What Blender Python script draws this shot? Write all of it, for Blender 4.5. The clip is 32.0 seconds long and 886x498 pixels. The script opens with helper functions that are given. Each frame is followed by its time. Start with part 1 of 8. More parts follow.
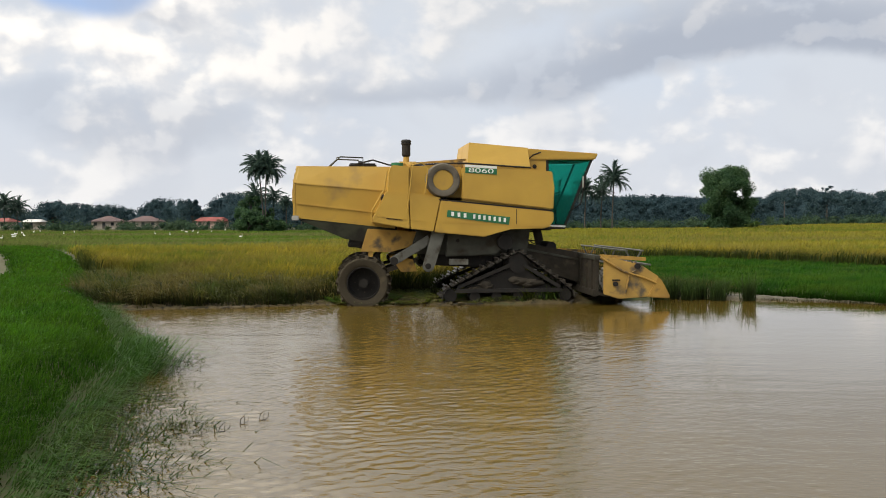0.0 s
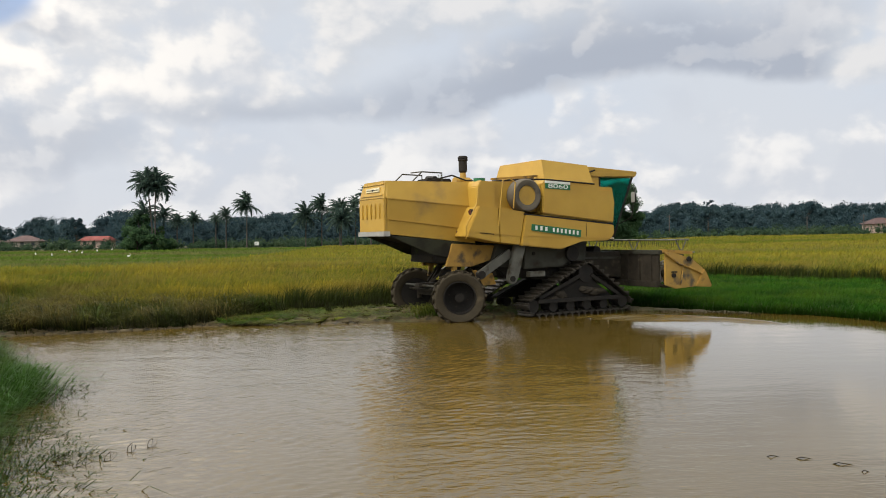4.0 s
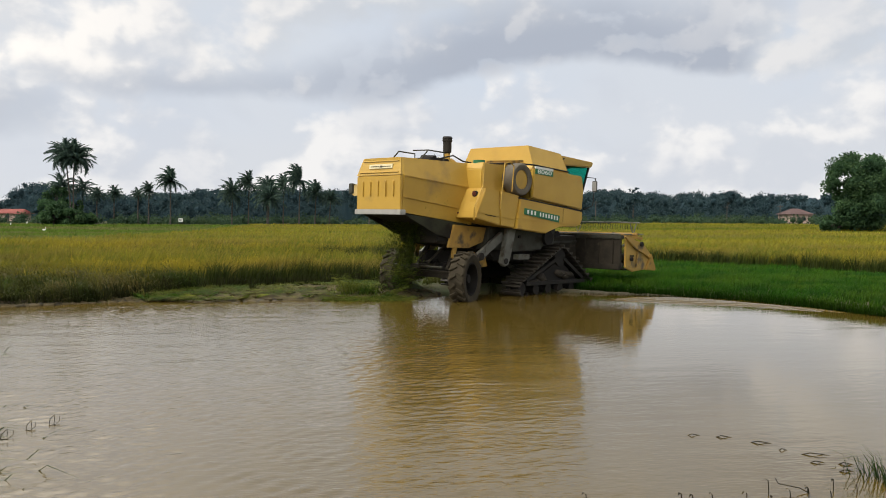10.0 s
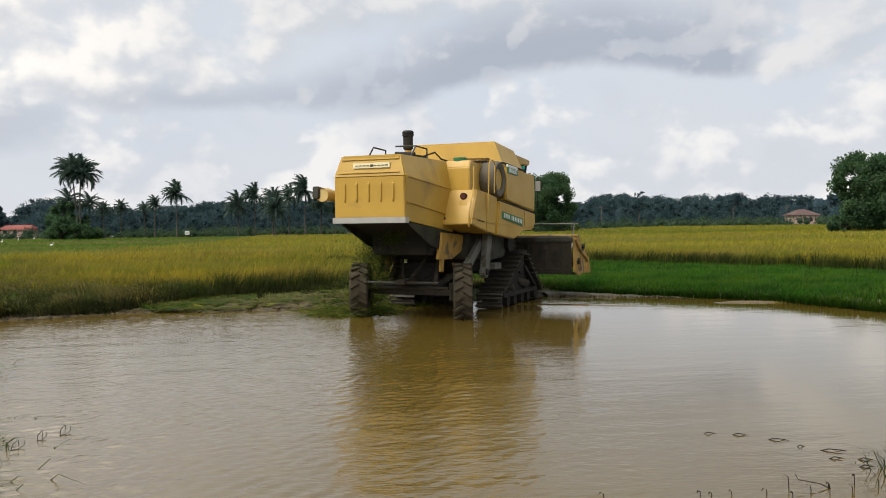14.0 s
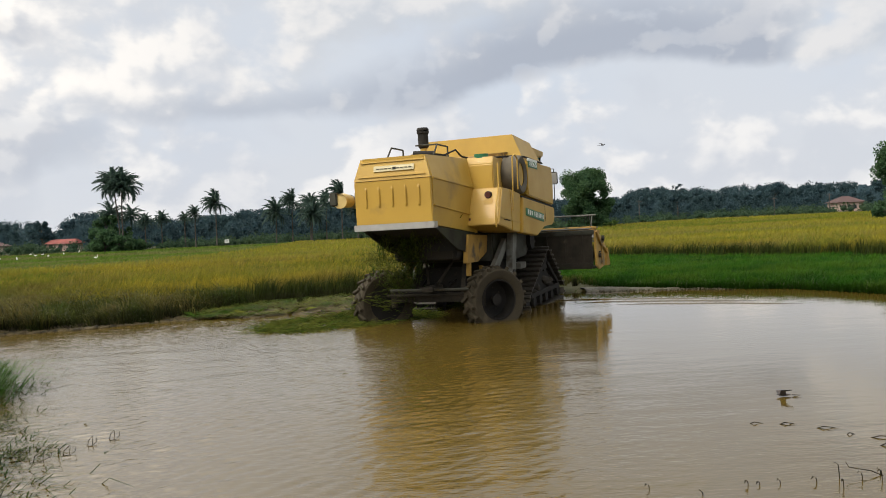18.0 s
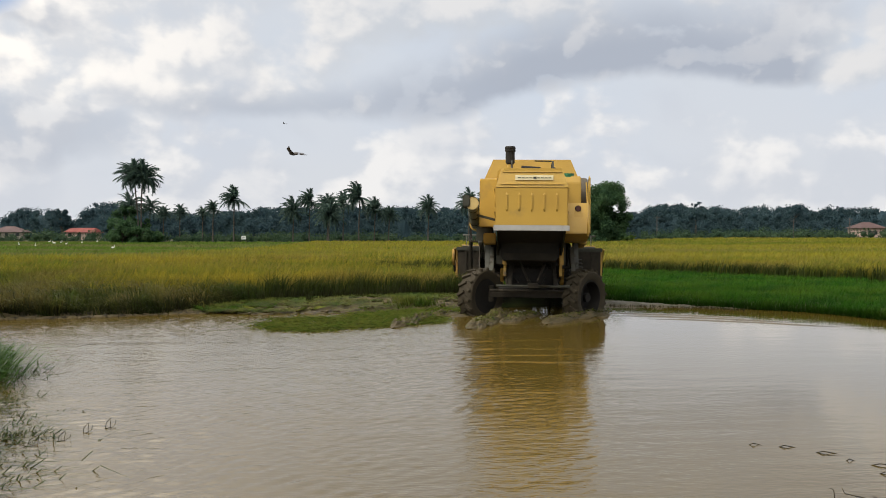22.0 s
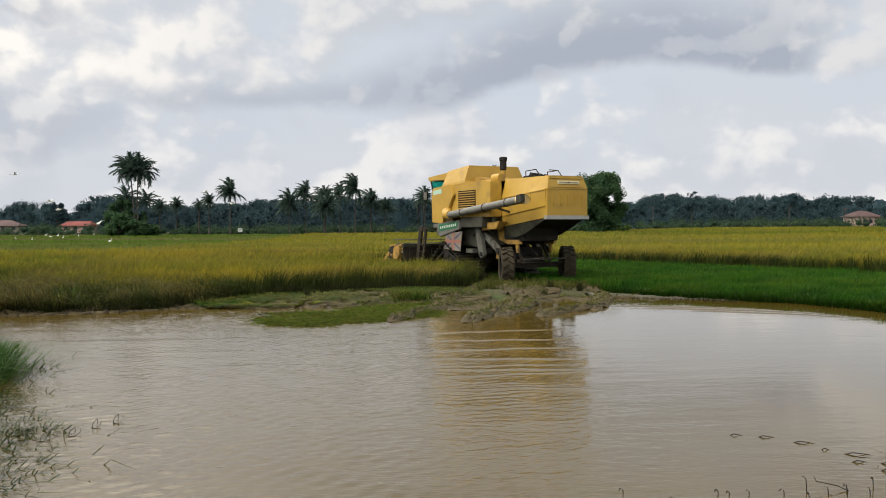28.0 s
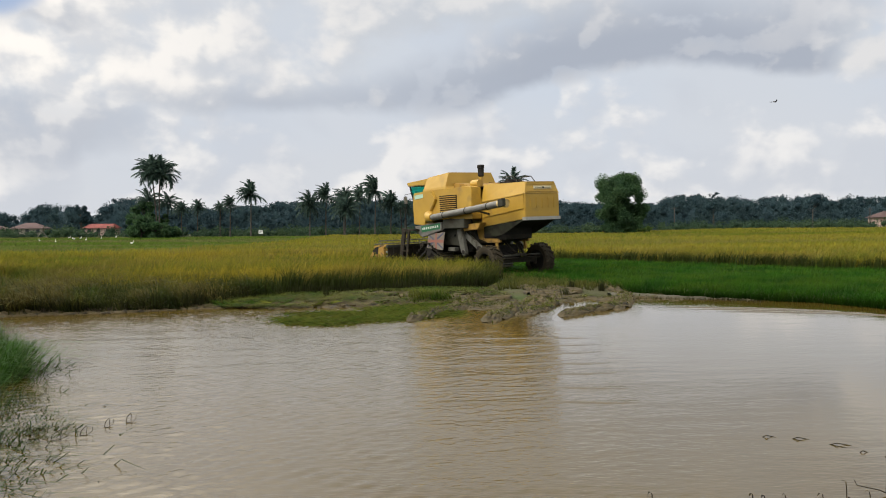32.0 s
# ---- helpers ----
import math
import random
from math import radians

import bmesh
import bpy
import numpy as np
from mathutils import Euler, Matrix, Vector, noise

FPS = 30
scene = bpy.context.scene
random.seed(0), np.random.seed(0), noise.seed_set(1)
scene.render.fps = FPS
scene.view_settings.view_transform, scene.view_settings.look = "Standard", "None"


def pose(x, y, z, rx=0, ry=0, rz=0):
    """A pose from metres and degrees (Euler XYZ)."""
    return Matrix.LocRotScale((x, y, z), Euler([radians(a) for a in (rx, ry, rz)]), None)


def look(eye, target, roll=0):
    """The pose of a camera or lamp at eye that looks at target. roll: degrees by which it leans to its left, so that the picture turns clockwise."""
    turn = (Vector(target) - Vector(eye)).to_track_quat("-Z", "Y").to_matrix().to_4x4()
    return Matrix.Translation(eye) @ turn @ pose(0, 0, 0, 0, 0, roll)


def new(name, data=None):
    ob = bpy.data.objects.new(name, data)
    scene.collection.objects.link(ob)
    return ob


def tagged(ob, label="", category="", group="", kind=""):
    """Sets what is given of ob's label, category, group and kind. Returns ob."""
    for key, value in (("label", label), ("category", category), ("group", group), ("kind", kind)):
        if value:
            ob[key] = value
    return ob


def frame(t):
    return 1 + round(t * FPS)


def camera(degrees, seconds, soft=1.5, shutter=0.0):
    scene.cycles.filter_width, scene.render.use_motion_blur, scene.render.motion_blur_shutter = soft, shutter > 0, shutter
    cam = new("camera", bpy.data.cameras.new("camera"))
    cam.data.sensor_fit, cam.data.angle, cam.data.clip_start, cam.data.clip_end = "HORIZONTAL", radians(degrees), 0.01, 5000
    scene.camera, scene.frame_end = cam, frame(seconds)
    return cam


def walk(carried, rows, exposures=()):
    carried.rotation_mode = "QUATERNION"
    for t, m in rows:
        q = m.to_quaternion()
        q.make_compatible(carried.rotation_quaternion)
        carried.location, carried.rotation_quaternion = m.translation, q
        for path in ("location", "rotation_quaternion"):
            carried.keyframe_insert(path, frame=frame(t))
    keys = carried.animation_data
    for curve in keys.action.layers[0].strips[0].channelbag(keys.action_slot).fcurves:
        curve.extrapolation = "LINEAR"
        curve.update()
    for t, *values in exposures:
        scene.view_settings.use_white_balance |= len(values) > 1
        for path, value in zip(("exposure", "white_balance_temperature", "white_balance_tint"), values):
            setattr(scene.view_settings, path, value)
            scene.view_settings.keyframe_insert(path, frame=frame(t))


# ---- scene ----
cam = camera(55.2, 32.0, 0.95)
PATH = [
    (0.0, -0.003, -0.000, 1.963, 88.41, 0.20, 2.28),
    (0.5, -0.017, 0.024, 1.959, 88.66, 0.35, 1.49),
    (1.0, 0.000, 0.021, 1.968, 88.81, 0.48, 0.68),
    (1.5, -0.001, 0.018, 1.966, 89.06, 0.44, -0.42),
    (2.0, 0.008, 0.005, 1.967, 89.26, 0.57, -1.39),
    (2.5, 0.035, -0.070, 1.995, 89.31, 0.88, -2.25),
    (3.0, 0.071, -0.189, 2.023, 89.30, 1.14, -2.93),
    (3.5, 0.072, -0.181, 2.016, 89.33, 0.96, -3.80),
    (5.5, 0.081, -0.147, 2.025, 90.14, 1.06, -6.77),
    (6.0, 0.083, -0.134, 2.028, 90.53, 1.01, -7.49),
    (6.5, 0.083, -0.136, 2.021, 90.76, 0.85, -8.34),
    (7.0, 0.080, -0.122, 2.021, 90.64, 0.89, -8.92),
    (7.5, 0.101, -0.073, 2.005, 90.44, 0.83, -9.38),
    (8.0, 0.112, -0.034, 1.976, 89.96, 0.18, -9.78),
    (8.5, 0.121, 0.007, 1.959, 89.26, -0.10, -9.69),
    (9.0, 0.118, 0.008, 1.955, 88.89, -0.31, -9.53),
    (9.5, 0.113, 0.022, 1.946, 88.55, -0.66, -9.48),
    (10.0, 0.136, 0.063, 1.931, 88.18, -0.41, -9.41),
    (10.5, 0.147, 0.086, 1.936, 88.31, 0.27, -9.07),
    (11.0, 0.176, 0.129, 1.903, 87.93, -0.51, -9.09),
    (11.5, 0.136, 0.087, 1.889, 87.73, -0.99, -9.18),
    (12.0, 0.111, 0.075, 1.903, 88.36, -0.35, -9.08),
    (12.5, 0.100, 0.056, 1.902, 88.61, -0.02, -9.05),
    (13.0, 0.088, 0.051, 1.896, 88.78, 0.00, -8.95),
    (13.5, 0.098, 0.083, 1.885, 88.76, 0.69, -9.15),
    (15.5, 0.140, 0.159, 1.827, 88.40, 0.49, -8.63),
    (16.0, 0.120, 0.119, 1.835, 88.26, 1.74, -7.78),
    (16.5, 0.116, 0.118, 1.839, 89.07, 2.36, -6.73),
    (17.0, 0.115, 0.102, 1.842, 89.24, 2.52, -6.31),
    (17.5, 0.117, 0.093, 1.839, 89.08, 2.45, -6.44),
    (18.0, 0.120, 0.110, 1.835, 88.83, 2.66, -6.54),
    (18.5, 0.125, 0.120, 1.830, 88.59, 2.79, -6.53),
    (19.0, 0.128, 0.106, 1.831, 88.50, 2.94, -6.42),
    (19.5, 0.137, 0.104, 1.832, 88.45, 3.25, -6.22),
    (20.0, 0.149, 0.099, 1.828, 88.51, 2.57, -6.11),
    (20.5, 0.147, 0.079, 1.835, 88.79, 0.93, -6.02),
    (21.0, 0.145, 0.045, 1.837, 89.10, -0.01, -5.87),
    (21.5, 0.191, 0.103, 1.824, 89.29, -0.20, -5.68),
    (22.0, 0.231, 0.137, 1.810, 89.29, -0.07, -5.43),
    (22.5, 0.250, 0.162, 1.800, 89.25, -0.16, -5.25),
    (23.0, 0.265, 0.144, 1.808, 89.23, -0.03, -5.16),
    (23.5, 0.277, 0.138, 1.826, 89.25, 0.01, -5.18),
    (24.0, 0.284, 0.105, 1.836, 89.41, 0.29, -5.23),
    (24.5, 0.290, 0.055, 1.851, 89.54, 0.35, -5.26),
    (25.0, 0.264, -0.018, 1.872, 89.47, -0.17, -5.43),
    (25.5, 0.255, -0.090, 1.885, 89.34, -0.49, -5.58),
    (27.5, 0.227, -0.186, 1.909, 88.83, 0.30, -5.70),
    (28.0, 0.229, -0.183, 1.908, 88.67, 0.28, -5.66),
    (28.5, 0.242, -0.153, 1.903, 88.68, -0.13, -5.22),
    (29.0, 0.253, -0.145, 1.904, 88.76, -0.20, -4.76),
    (29.5, 0.280, -0.077, 1.870, 88.94, -0.22, -4.49),
    (30.0, 0.276, -0.059, 1.867, 89.08, 0.06, -4.23),
    (30.5, 0.282, -0.014, 1.856, 89.05, 0.24, -4.20),
    (31.0, 0.276, 0.023, 1.841, 88.93, 0.27, -4.28),
    (31.5, 0.271, 0.050, 1.839, 88.83, 0.29, -4.31),
    (32.0, 0.254, 0.065, 1.833, 88.81, 0.40, -4.32),
]
walk(cam, [(t, pose(*p)) for t, *p in PATH], [(0.0, 0.06), (3.5, 0.03), (7.0, -0.02), (9.0, 0.03), (20.0, 0.03), (23.0, -0.02), (32.0, -0.05)])

# ---- light ----
world = bpy.data.worlds.new("sky")
scene.world = world
world.use_nodes = True


def build_sky():
    """Nishita sky behind broken grey and cream cloud, laid out by bearing and height."""
    nt = world.node_tree
    nt.nodes.clear()
    N, L = nt.nodes.new, nt.links.new

    def math_(op, a, b=None, clamp=False):
        n = N("ShaderNodeMath")
        n.operation, n.use_clamp = op, clamp
        for i, v in enumerate((a, b)):
            if v is None:
                continue
            if isinstance(v, (int, float)):
                n.inputs[i].default_value = v
            else:
                L(v, n.inputs[i])
        return n.outputs[0]

    def step(v, lo, hi):
        n = N("ShaderNodeMapRange")
        n.interpolation_type = "SMOOTHSTEP"
        L(v, n.inputs[0])
        n.inputs[1].default_value, n.inputs[2].default_value = lo, hi
        n.inputs[3].default_value, n.inputs[4].default_value = 0, 1
        return n.outputs[0]

    def mix(f, a, b):
        n = N("ShaderNodeMix")
        n.data_type = "RGBA"
        if isinstance(f, (int, float)):
            n.inputs[0].default_value = f
        else:
            L(f, n.inputs[0])
        for k, v in ((6, a), (7, b)):
            if isinstance(v, tuple):
                n.inputs[k].default_value = (*v, 1)
            else:
                L(v, n.inputs[k])
        return n.outputs[2]

    co = N("ShaderNodeTexCoord")
    sep = N("ShaderNodeSeparateXYZ")
    L(co.outputs["Generated"], sep.inputs[0])
    x, y, z = sep.outputs
    az = math_("MULTIPLY", math_("ARCTAN2", x, y), 57.2958)
    el = math_("MULTIPLY", math_("ARCSINE", z), 57.2958)
    # warp: cloud coordinates in degrees, stretched sideways near the horizon
    pos = N("ShaderNodeCombineXYZ")
    L(math_("MULTIPLY", az, 0.085), pos.inputs[0])
    L(math_("MULTIPLY", el, 0.115), pos.inputs[1])

    def noise_(scale, detail, rough, offset, warp=0.0, shift=(0, 0)):
        m = N("ShaderNodeVectorMath")
        m.operation = "ADD"
        L(pos.outputs[0], m.inputs[0])
        m.inputs[1].default_value = (offset + shift[0], offset * 0.7 + shift[1], 0)
        n = N("ShaderNodeTexNoise")
        n.noise_dimensions = "2D"
        L(m.outputs[0], n.inputs["Vector"])
        n.inputs["Scale"].default_value, n.inputs["Detail"].default_value = scale, detail
        n.inputs["Roughness"].default_value, n.inputs["Distortion"].default_value = rough, warp
        return n.outputs["Fac"]

    def heads(offset, shift=(0, 0)):
        """Cloud heads: soft noise swollen by rounded cells."""
        soft = noise_(1.45, 6, 0.5, offset, 0.1, shift)
        m, n = N("ShaderNodeVectorMath"), N("ShaderNodeTexVoronoi")
        m.operation = "ADD"
        L(pos.outputs[0], m.inputs[0])
        m.inputs[1].default_value = (offset + shift[0], offset * 0.7 + shift[1], 0)
        warp = N("ShaderNodeTexNoise")
        warp.noise_dimensions = "2D"
        L(m.outputs[0], warp.inputs["Vector"])
        warp.inputs["Scale"].default_value, warp.inputs["Detail"].default_value = 3.0, 4
        bend = N("ShaderNodeVectorMath")
        bend.operation = "MULTIPLY_ADD"
        L(warp.outputs["Color"], bend.inputs[0])
        bend.inputs[1].default_value = (0.3, 0.3, 0)
        L(m.outputs[0], bend.inputs[2])
        n.voronoi_dimensions, n.feature = "2D", "SMOOTH_F1"
        L(bend.outputs[0], n.inputs["Vector"])
        n.inputs["Scale"].default_value, n.inputs["Detail"].default_value, n.inputs["Roughness"].default_value, n.inputs["Smoothness"].default_value = 2.3, 2.5, 0.5, 0.45
        return math_("ADD", math_("MULTIPLY", soft, 0.8), math_("MULTIPLY", math_("SUBTRACT", 0.95, n.outputs["Distance"]), 0.2))

    big, puff, wisp = noise_(1.2, 4, 0.5, 3.1, 0.2), heads(11.7), noise_(0.7, 4, 0.5, 27.0)
    jag = math_("MULTIPLY", math_("SUBTRACT", puff, 0.5), 5.5)
    roll = math_("MULTIPLY", math_("SUBTRACT", big, 0.5), 10.0)

    def bank(a0, e0, ra, re, tilt=0.0, lo=0.1, hi=1.6, ragged=1.0):
        """A cloud bank round bearing a0 and height e0: 1 inside, 0 outside, with a ragged soft rim."""
        da = math_("SUBTRACT", az, a0)
        de = math_("SUBTRACT", math_("SUBTRACT", math_("ADD", el, math_("MULTIPLY", jag, ragged)), e0), math_("MULTIPLY", da, tilt))
        da = math_("DIVIDE", math_("ADD", da, math_("MULTIPLY", roll, ragged)), ra)
        de = math_("DIVIDE", de, re)
        r = math_("ADD", math_("MULTIPLY", da, da), math_("MULTIPLY", de, de))
        return math_("SUBTRACT", 1.0, step(r, lo, hi))

    sky = N("ShaderNodeTexSky")
    sky.sky_type, sky.sun_disc = "NISHITA", False
    sky.sun_elevation, sky.sun_rotation = radians(48), radians(238)
    blue = N("ShaderNodeVectorMath")
    blue.operation = "SCALE"
    L(sky.outputs[0], blue.inputs[0])
    blue.inputs["Scale"].default_value = 0.11
    haze = mix(step(el, 0.0, 12.0), (0.70, 0.715, 0.765), (0.63, 0.69, 0.79))
    clear = mix(step(el, 22.0, 50.0), haze, blue.outputs[0])
    side = step(az, -26.0, 8.0)
    # relief: puffs are lit from the upper left
    over = heads(11.7, (-0.06, 0.11))
    lit = step(math_("SUBTRACT", puff, over), -0.10, 0.11)
    col = mix(math_("MULTIPLY", step(wisp, 0.25, 0.62), 0.55), clear, (0.70, 0.71, 0.745))
    # lower rim of the long grey deck, by bearing
    rim = math_("ADD", 7.65, math_("SUBTRACT", math_("MULTIPLY", step(az, 3.0, 17.0), 2.75), math_("MULTIPLY", step(az, 19.0, 26.0), 1.0)))
    h = math_("SUBTRACT", math_("ADD", el, math_("MULTIPLY", math_("SUBTRACT", puff, 0.5), 2.6)), rim)
    above = step(h, -0.45, 0.7)
    # low towers under the deck
    tower = math_("MULTIPLY", step(math_("ADD", puff, math_("MULTIPLY", math_("SUBTRACT", el, 5.5), -0.022)), 0.37, 0.52), math_("SUBTRACT", 1.0, above))
    tower_colour = mix(lit, (0.67, 0.685, 0.735), (0.93, 0.90, 0.885))
    col = mix(math_("MULTIPLY", tower, 0.88), col, tower_colour)
    # piled cream clouds above it
    heap = math_("MULTIPLY", step(math_("ADD", math_("MULTIPLY", puff, 0.75), math_("MULTIPLY", big, 0.3)), 0.38, 0.55), step(el, 6.0, 9.5))
    heap_colour = mix(lit, mix(side, (0.76, 0.755, 0.775), (0.61, 0.635, 0.685)), mix(side, (1.12, 1.05, 0.98), (0.81, 0.79, 0.79)))
    heap = math_("MULTIPLY", heap, math_("MAXIMUM", above, math_("SUBTRACT", 1.0, step(az, -16.0, -9.0))))
    col = mix(math_("MULTIPLY", heap, 0.92), col, heap_colour)
    fold = noise_(1.7, 4, 0.48, 41.0, 0.2)
    col = mix(math_("MULTIPLY", step(fold, 0.48, 0.68), 0.4), col, (0.62, 0.645, 0.71))
    # open blue at the upper left
    gap = math_("MAXIMUM", bank(-25, 15.0, 5.0, 2.6, 0.0, 0.5, 1.1, 0.45), math_("MULTIPLY", bank(-12.5, 16.8, 3.5, 1.6, 0.0, 0.4, 1.1, 0.45), 0.8))
    col = mix(math_("MULTIPLY", gap, 0.9), col, (0.38, 0.52, 0.80))
    # the deck itself, darkest along its rim, ending to the right
    thick = math_("ADD", 2.6, math_("MULTIPLY", step(az, -4.0, 12.0), 3.6))
    body = math_("MULTIPLY", above, math_("SUBTRACT", 1.0, step(math_("DIVIDE", h, thick), 0.25, 1.0)))
    body = math_("MULTIPLY", body, math_("SUBTRACT", 1.0, step(math_("ADD", az, math_("MULTIPLY", jag, 1.2)), 27.8, 30.5)))
    body = math_("MULTIPLY", body, step(math_("ADD", az, jag), -22.0, -8.0))
    grey = math_("MULTIPLY", body, math_("ADD", 0.55, math_("MULTIPLY", step(az, -6.0, 12.0), 0.45)))
    grey = math_("MAXIMUM", grey, math_("MULTIPLY", bank(36, 15.6, 12, 1.8, 0.03), 0.9))
    grey = math_("MAXIMUM", grey, math_("MULTIPLY", bank(-21, 13.4, 4.5, 1.0, 0.0), 0.45))
    grey = math_("MAXIMUM", grey, math_("MULTIPLY", bank(-22, 6.3, 9, 2.4, 0.0), 0.45))
    grey = math_("MULTIPLY", grey, math_("SUBTRACT", 1.0, math_("MULTIPLY", step(lit, 0.55, 1.0), 0.3)))
    col = mix(math_("MULTIPLY", grey, 0.95), col, (0.43, 0.465, 0.545))
    # unseen sky overhead, made very bright on the left to lift the water's reflection
    col = mix(math_("MULTIPLY", step(el, 15.0, 36.0), math_("MULTIPLY", math_("SUBTRACT", 1.0, step(az, -22.0, 4.0)), 0.8)), col, (4.2, 3.92, 3.6))
    # and greyed on the right above the view to dim the water there
    col = mix(math_("MULTIPLY", step(el, 17.0, 30.0), math_("MULTIPLY", step(az, -2.0, 16.0), math_("SUBTRACT", 0.6, math_("MULTIPLY", step(az, 50.0, 80.0), 0.6)))), col, (0.46, 0.455, 0.435))
    bg = N("ShaderNodeBackground")
    tint = N("ShaderNodeVectorMath")
    tint.operation = "MULTIPLY"
    L(col, tint.inputs[0])
    tint.inputs[1].default_value = (0.985, 1.0, 1.0)
    L(tint.outputs[0], bg.inputs[0])
    bg.inputs[1].default_value = 1.0
    L(bg.outputs[0], N("ShaderNodeOutputWorld").inputs[0])


build_sky()
sun = new("sun", bpy.data.lights.new("sun", "SUN"))
sun.data.energy, sun.data.angle, sun.data.color = 1.3, radians(10), (1.0, 0.93, 0.82)
sun.matrix_world = look((-30, -19, 40), (0, 0, 0))


# ---- materials ----
def material(name, a, b, scale=3.0, rough=0.6, metal=0.0, bump=0.1, fine=40.0, dirt=None, dirt_at=0.62, dirt_scale=1.6, coat=0.0, each=0.0):
    """Two tones broken by coarse and fine noise, an optional dirt colour in patches, fine relief."""
    m = bpy.data.materials.new(name)
    m.use_nodes = True
    nt = m.node_tree
    N, L = nt.nodes.new, nt.links.new
    p = nt.nodes["Principled BSDF"]
    co = N("ShaderNodeTexCoord")

    def noise_(s, d=4):
        n = N("ShaderNodeTexNoise")
        L(co.outputs["Object"], n.inputs["Vector"])
        n.inputs["Scale"].default_value, n.inputs["Detail"].default_value = s, d
        return n.outputs["Fac"]

    def mixc(f, u, v):
        n = N("ShaderNodeMix")
        n.data_type = "RGBA"
        L(f, n.inputs[0])
        for k, c in ((6, u), (7, v)):
            if isinstance(c, tuple):
                n.inputs[k].default_value = (*c, 1)
            else:
                L(c, n.inputs[k])
        return n.outputs[2]

    def ramp(f, lo, hi):
        n = N("ShaderNodeMapRange")
        L(f, n.inputs[0])
        n.inputs[1].default_value, n.inputs[2].default_value = lo, hi
        return n.outputs[0]

    coarse, grain = noise_(scale), noise_(fine, 3)
    col = mixc(ramp(coarse, 0.3, 0.7), a, b)
    dark = tuple(v * 0.8 for v in a)
    col = mixc(ramp(grain, 0.55, 0.95), col, dark)
    if dirt:
        col = mixc(ramp(noise_(dirt_scale, 6), dirt_at, dirt_at + 0.12), col, dirt)
    if each:
        info = N("ShaderNodeObjectInfo")
        hsv = N("ShaderNodeHueSaturation")
        L(ramp(info.outputs["Random"], 0, 1), hsv.inputs["Value"])
        hsv.inputs["Value"].default_value = 1
        mr = N("ShaderNodeMapRange")
        L(info.outputs["Random"], mr.inputs[0])
        mr.inputs[3].default_value, mr.inputs[4].default_value = 1 - each, 1 + each
        L(mr.outputs[0], hsv.inputs["Value"])
        L(col, hsv.inputs["Color"])
        col = hsv.outputs[0]
    L(col, p.inputs["Base Color"])
    r = N("ShaderNodeMapRange")
    L(coarse, r.inputs[0])
    r.inputs[3].default_value, r.inputs[4].default_value = max(0.03, rough - 0.12), min(1, rough + 0.12)
    L(r.outputs[0], p.inputs["Roughness"])
    p.inputs["Metallic"].default_value = metal
    p.inputs["Specular IOR Level"].default_value = 0.5 if rough < 0.62 else 0.2
    p.inputs["Coat Weight"].default_value = coat
    if bump:
        bn = N("ShaderNodeBump")
        bn.inputs["Strength"].default_value, bn.inputs["Distance"].default_value = bump, 0.02
        L(grain, bn.inputs["Height"])
        L(bn.outputs[0], p.inputs["Normal"])
    return m


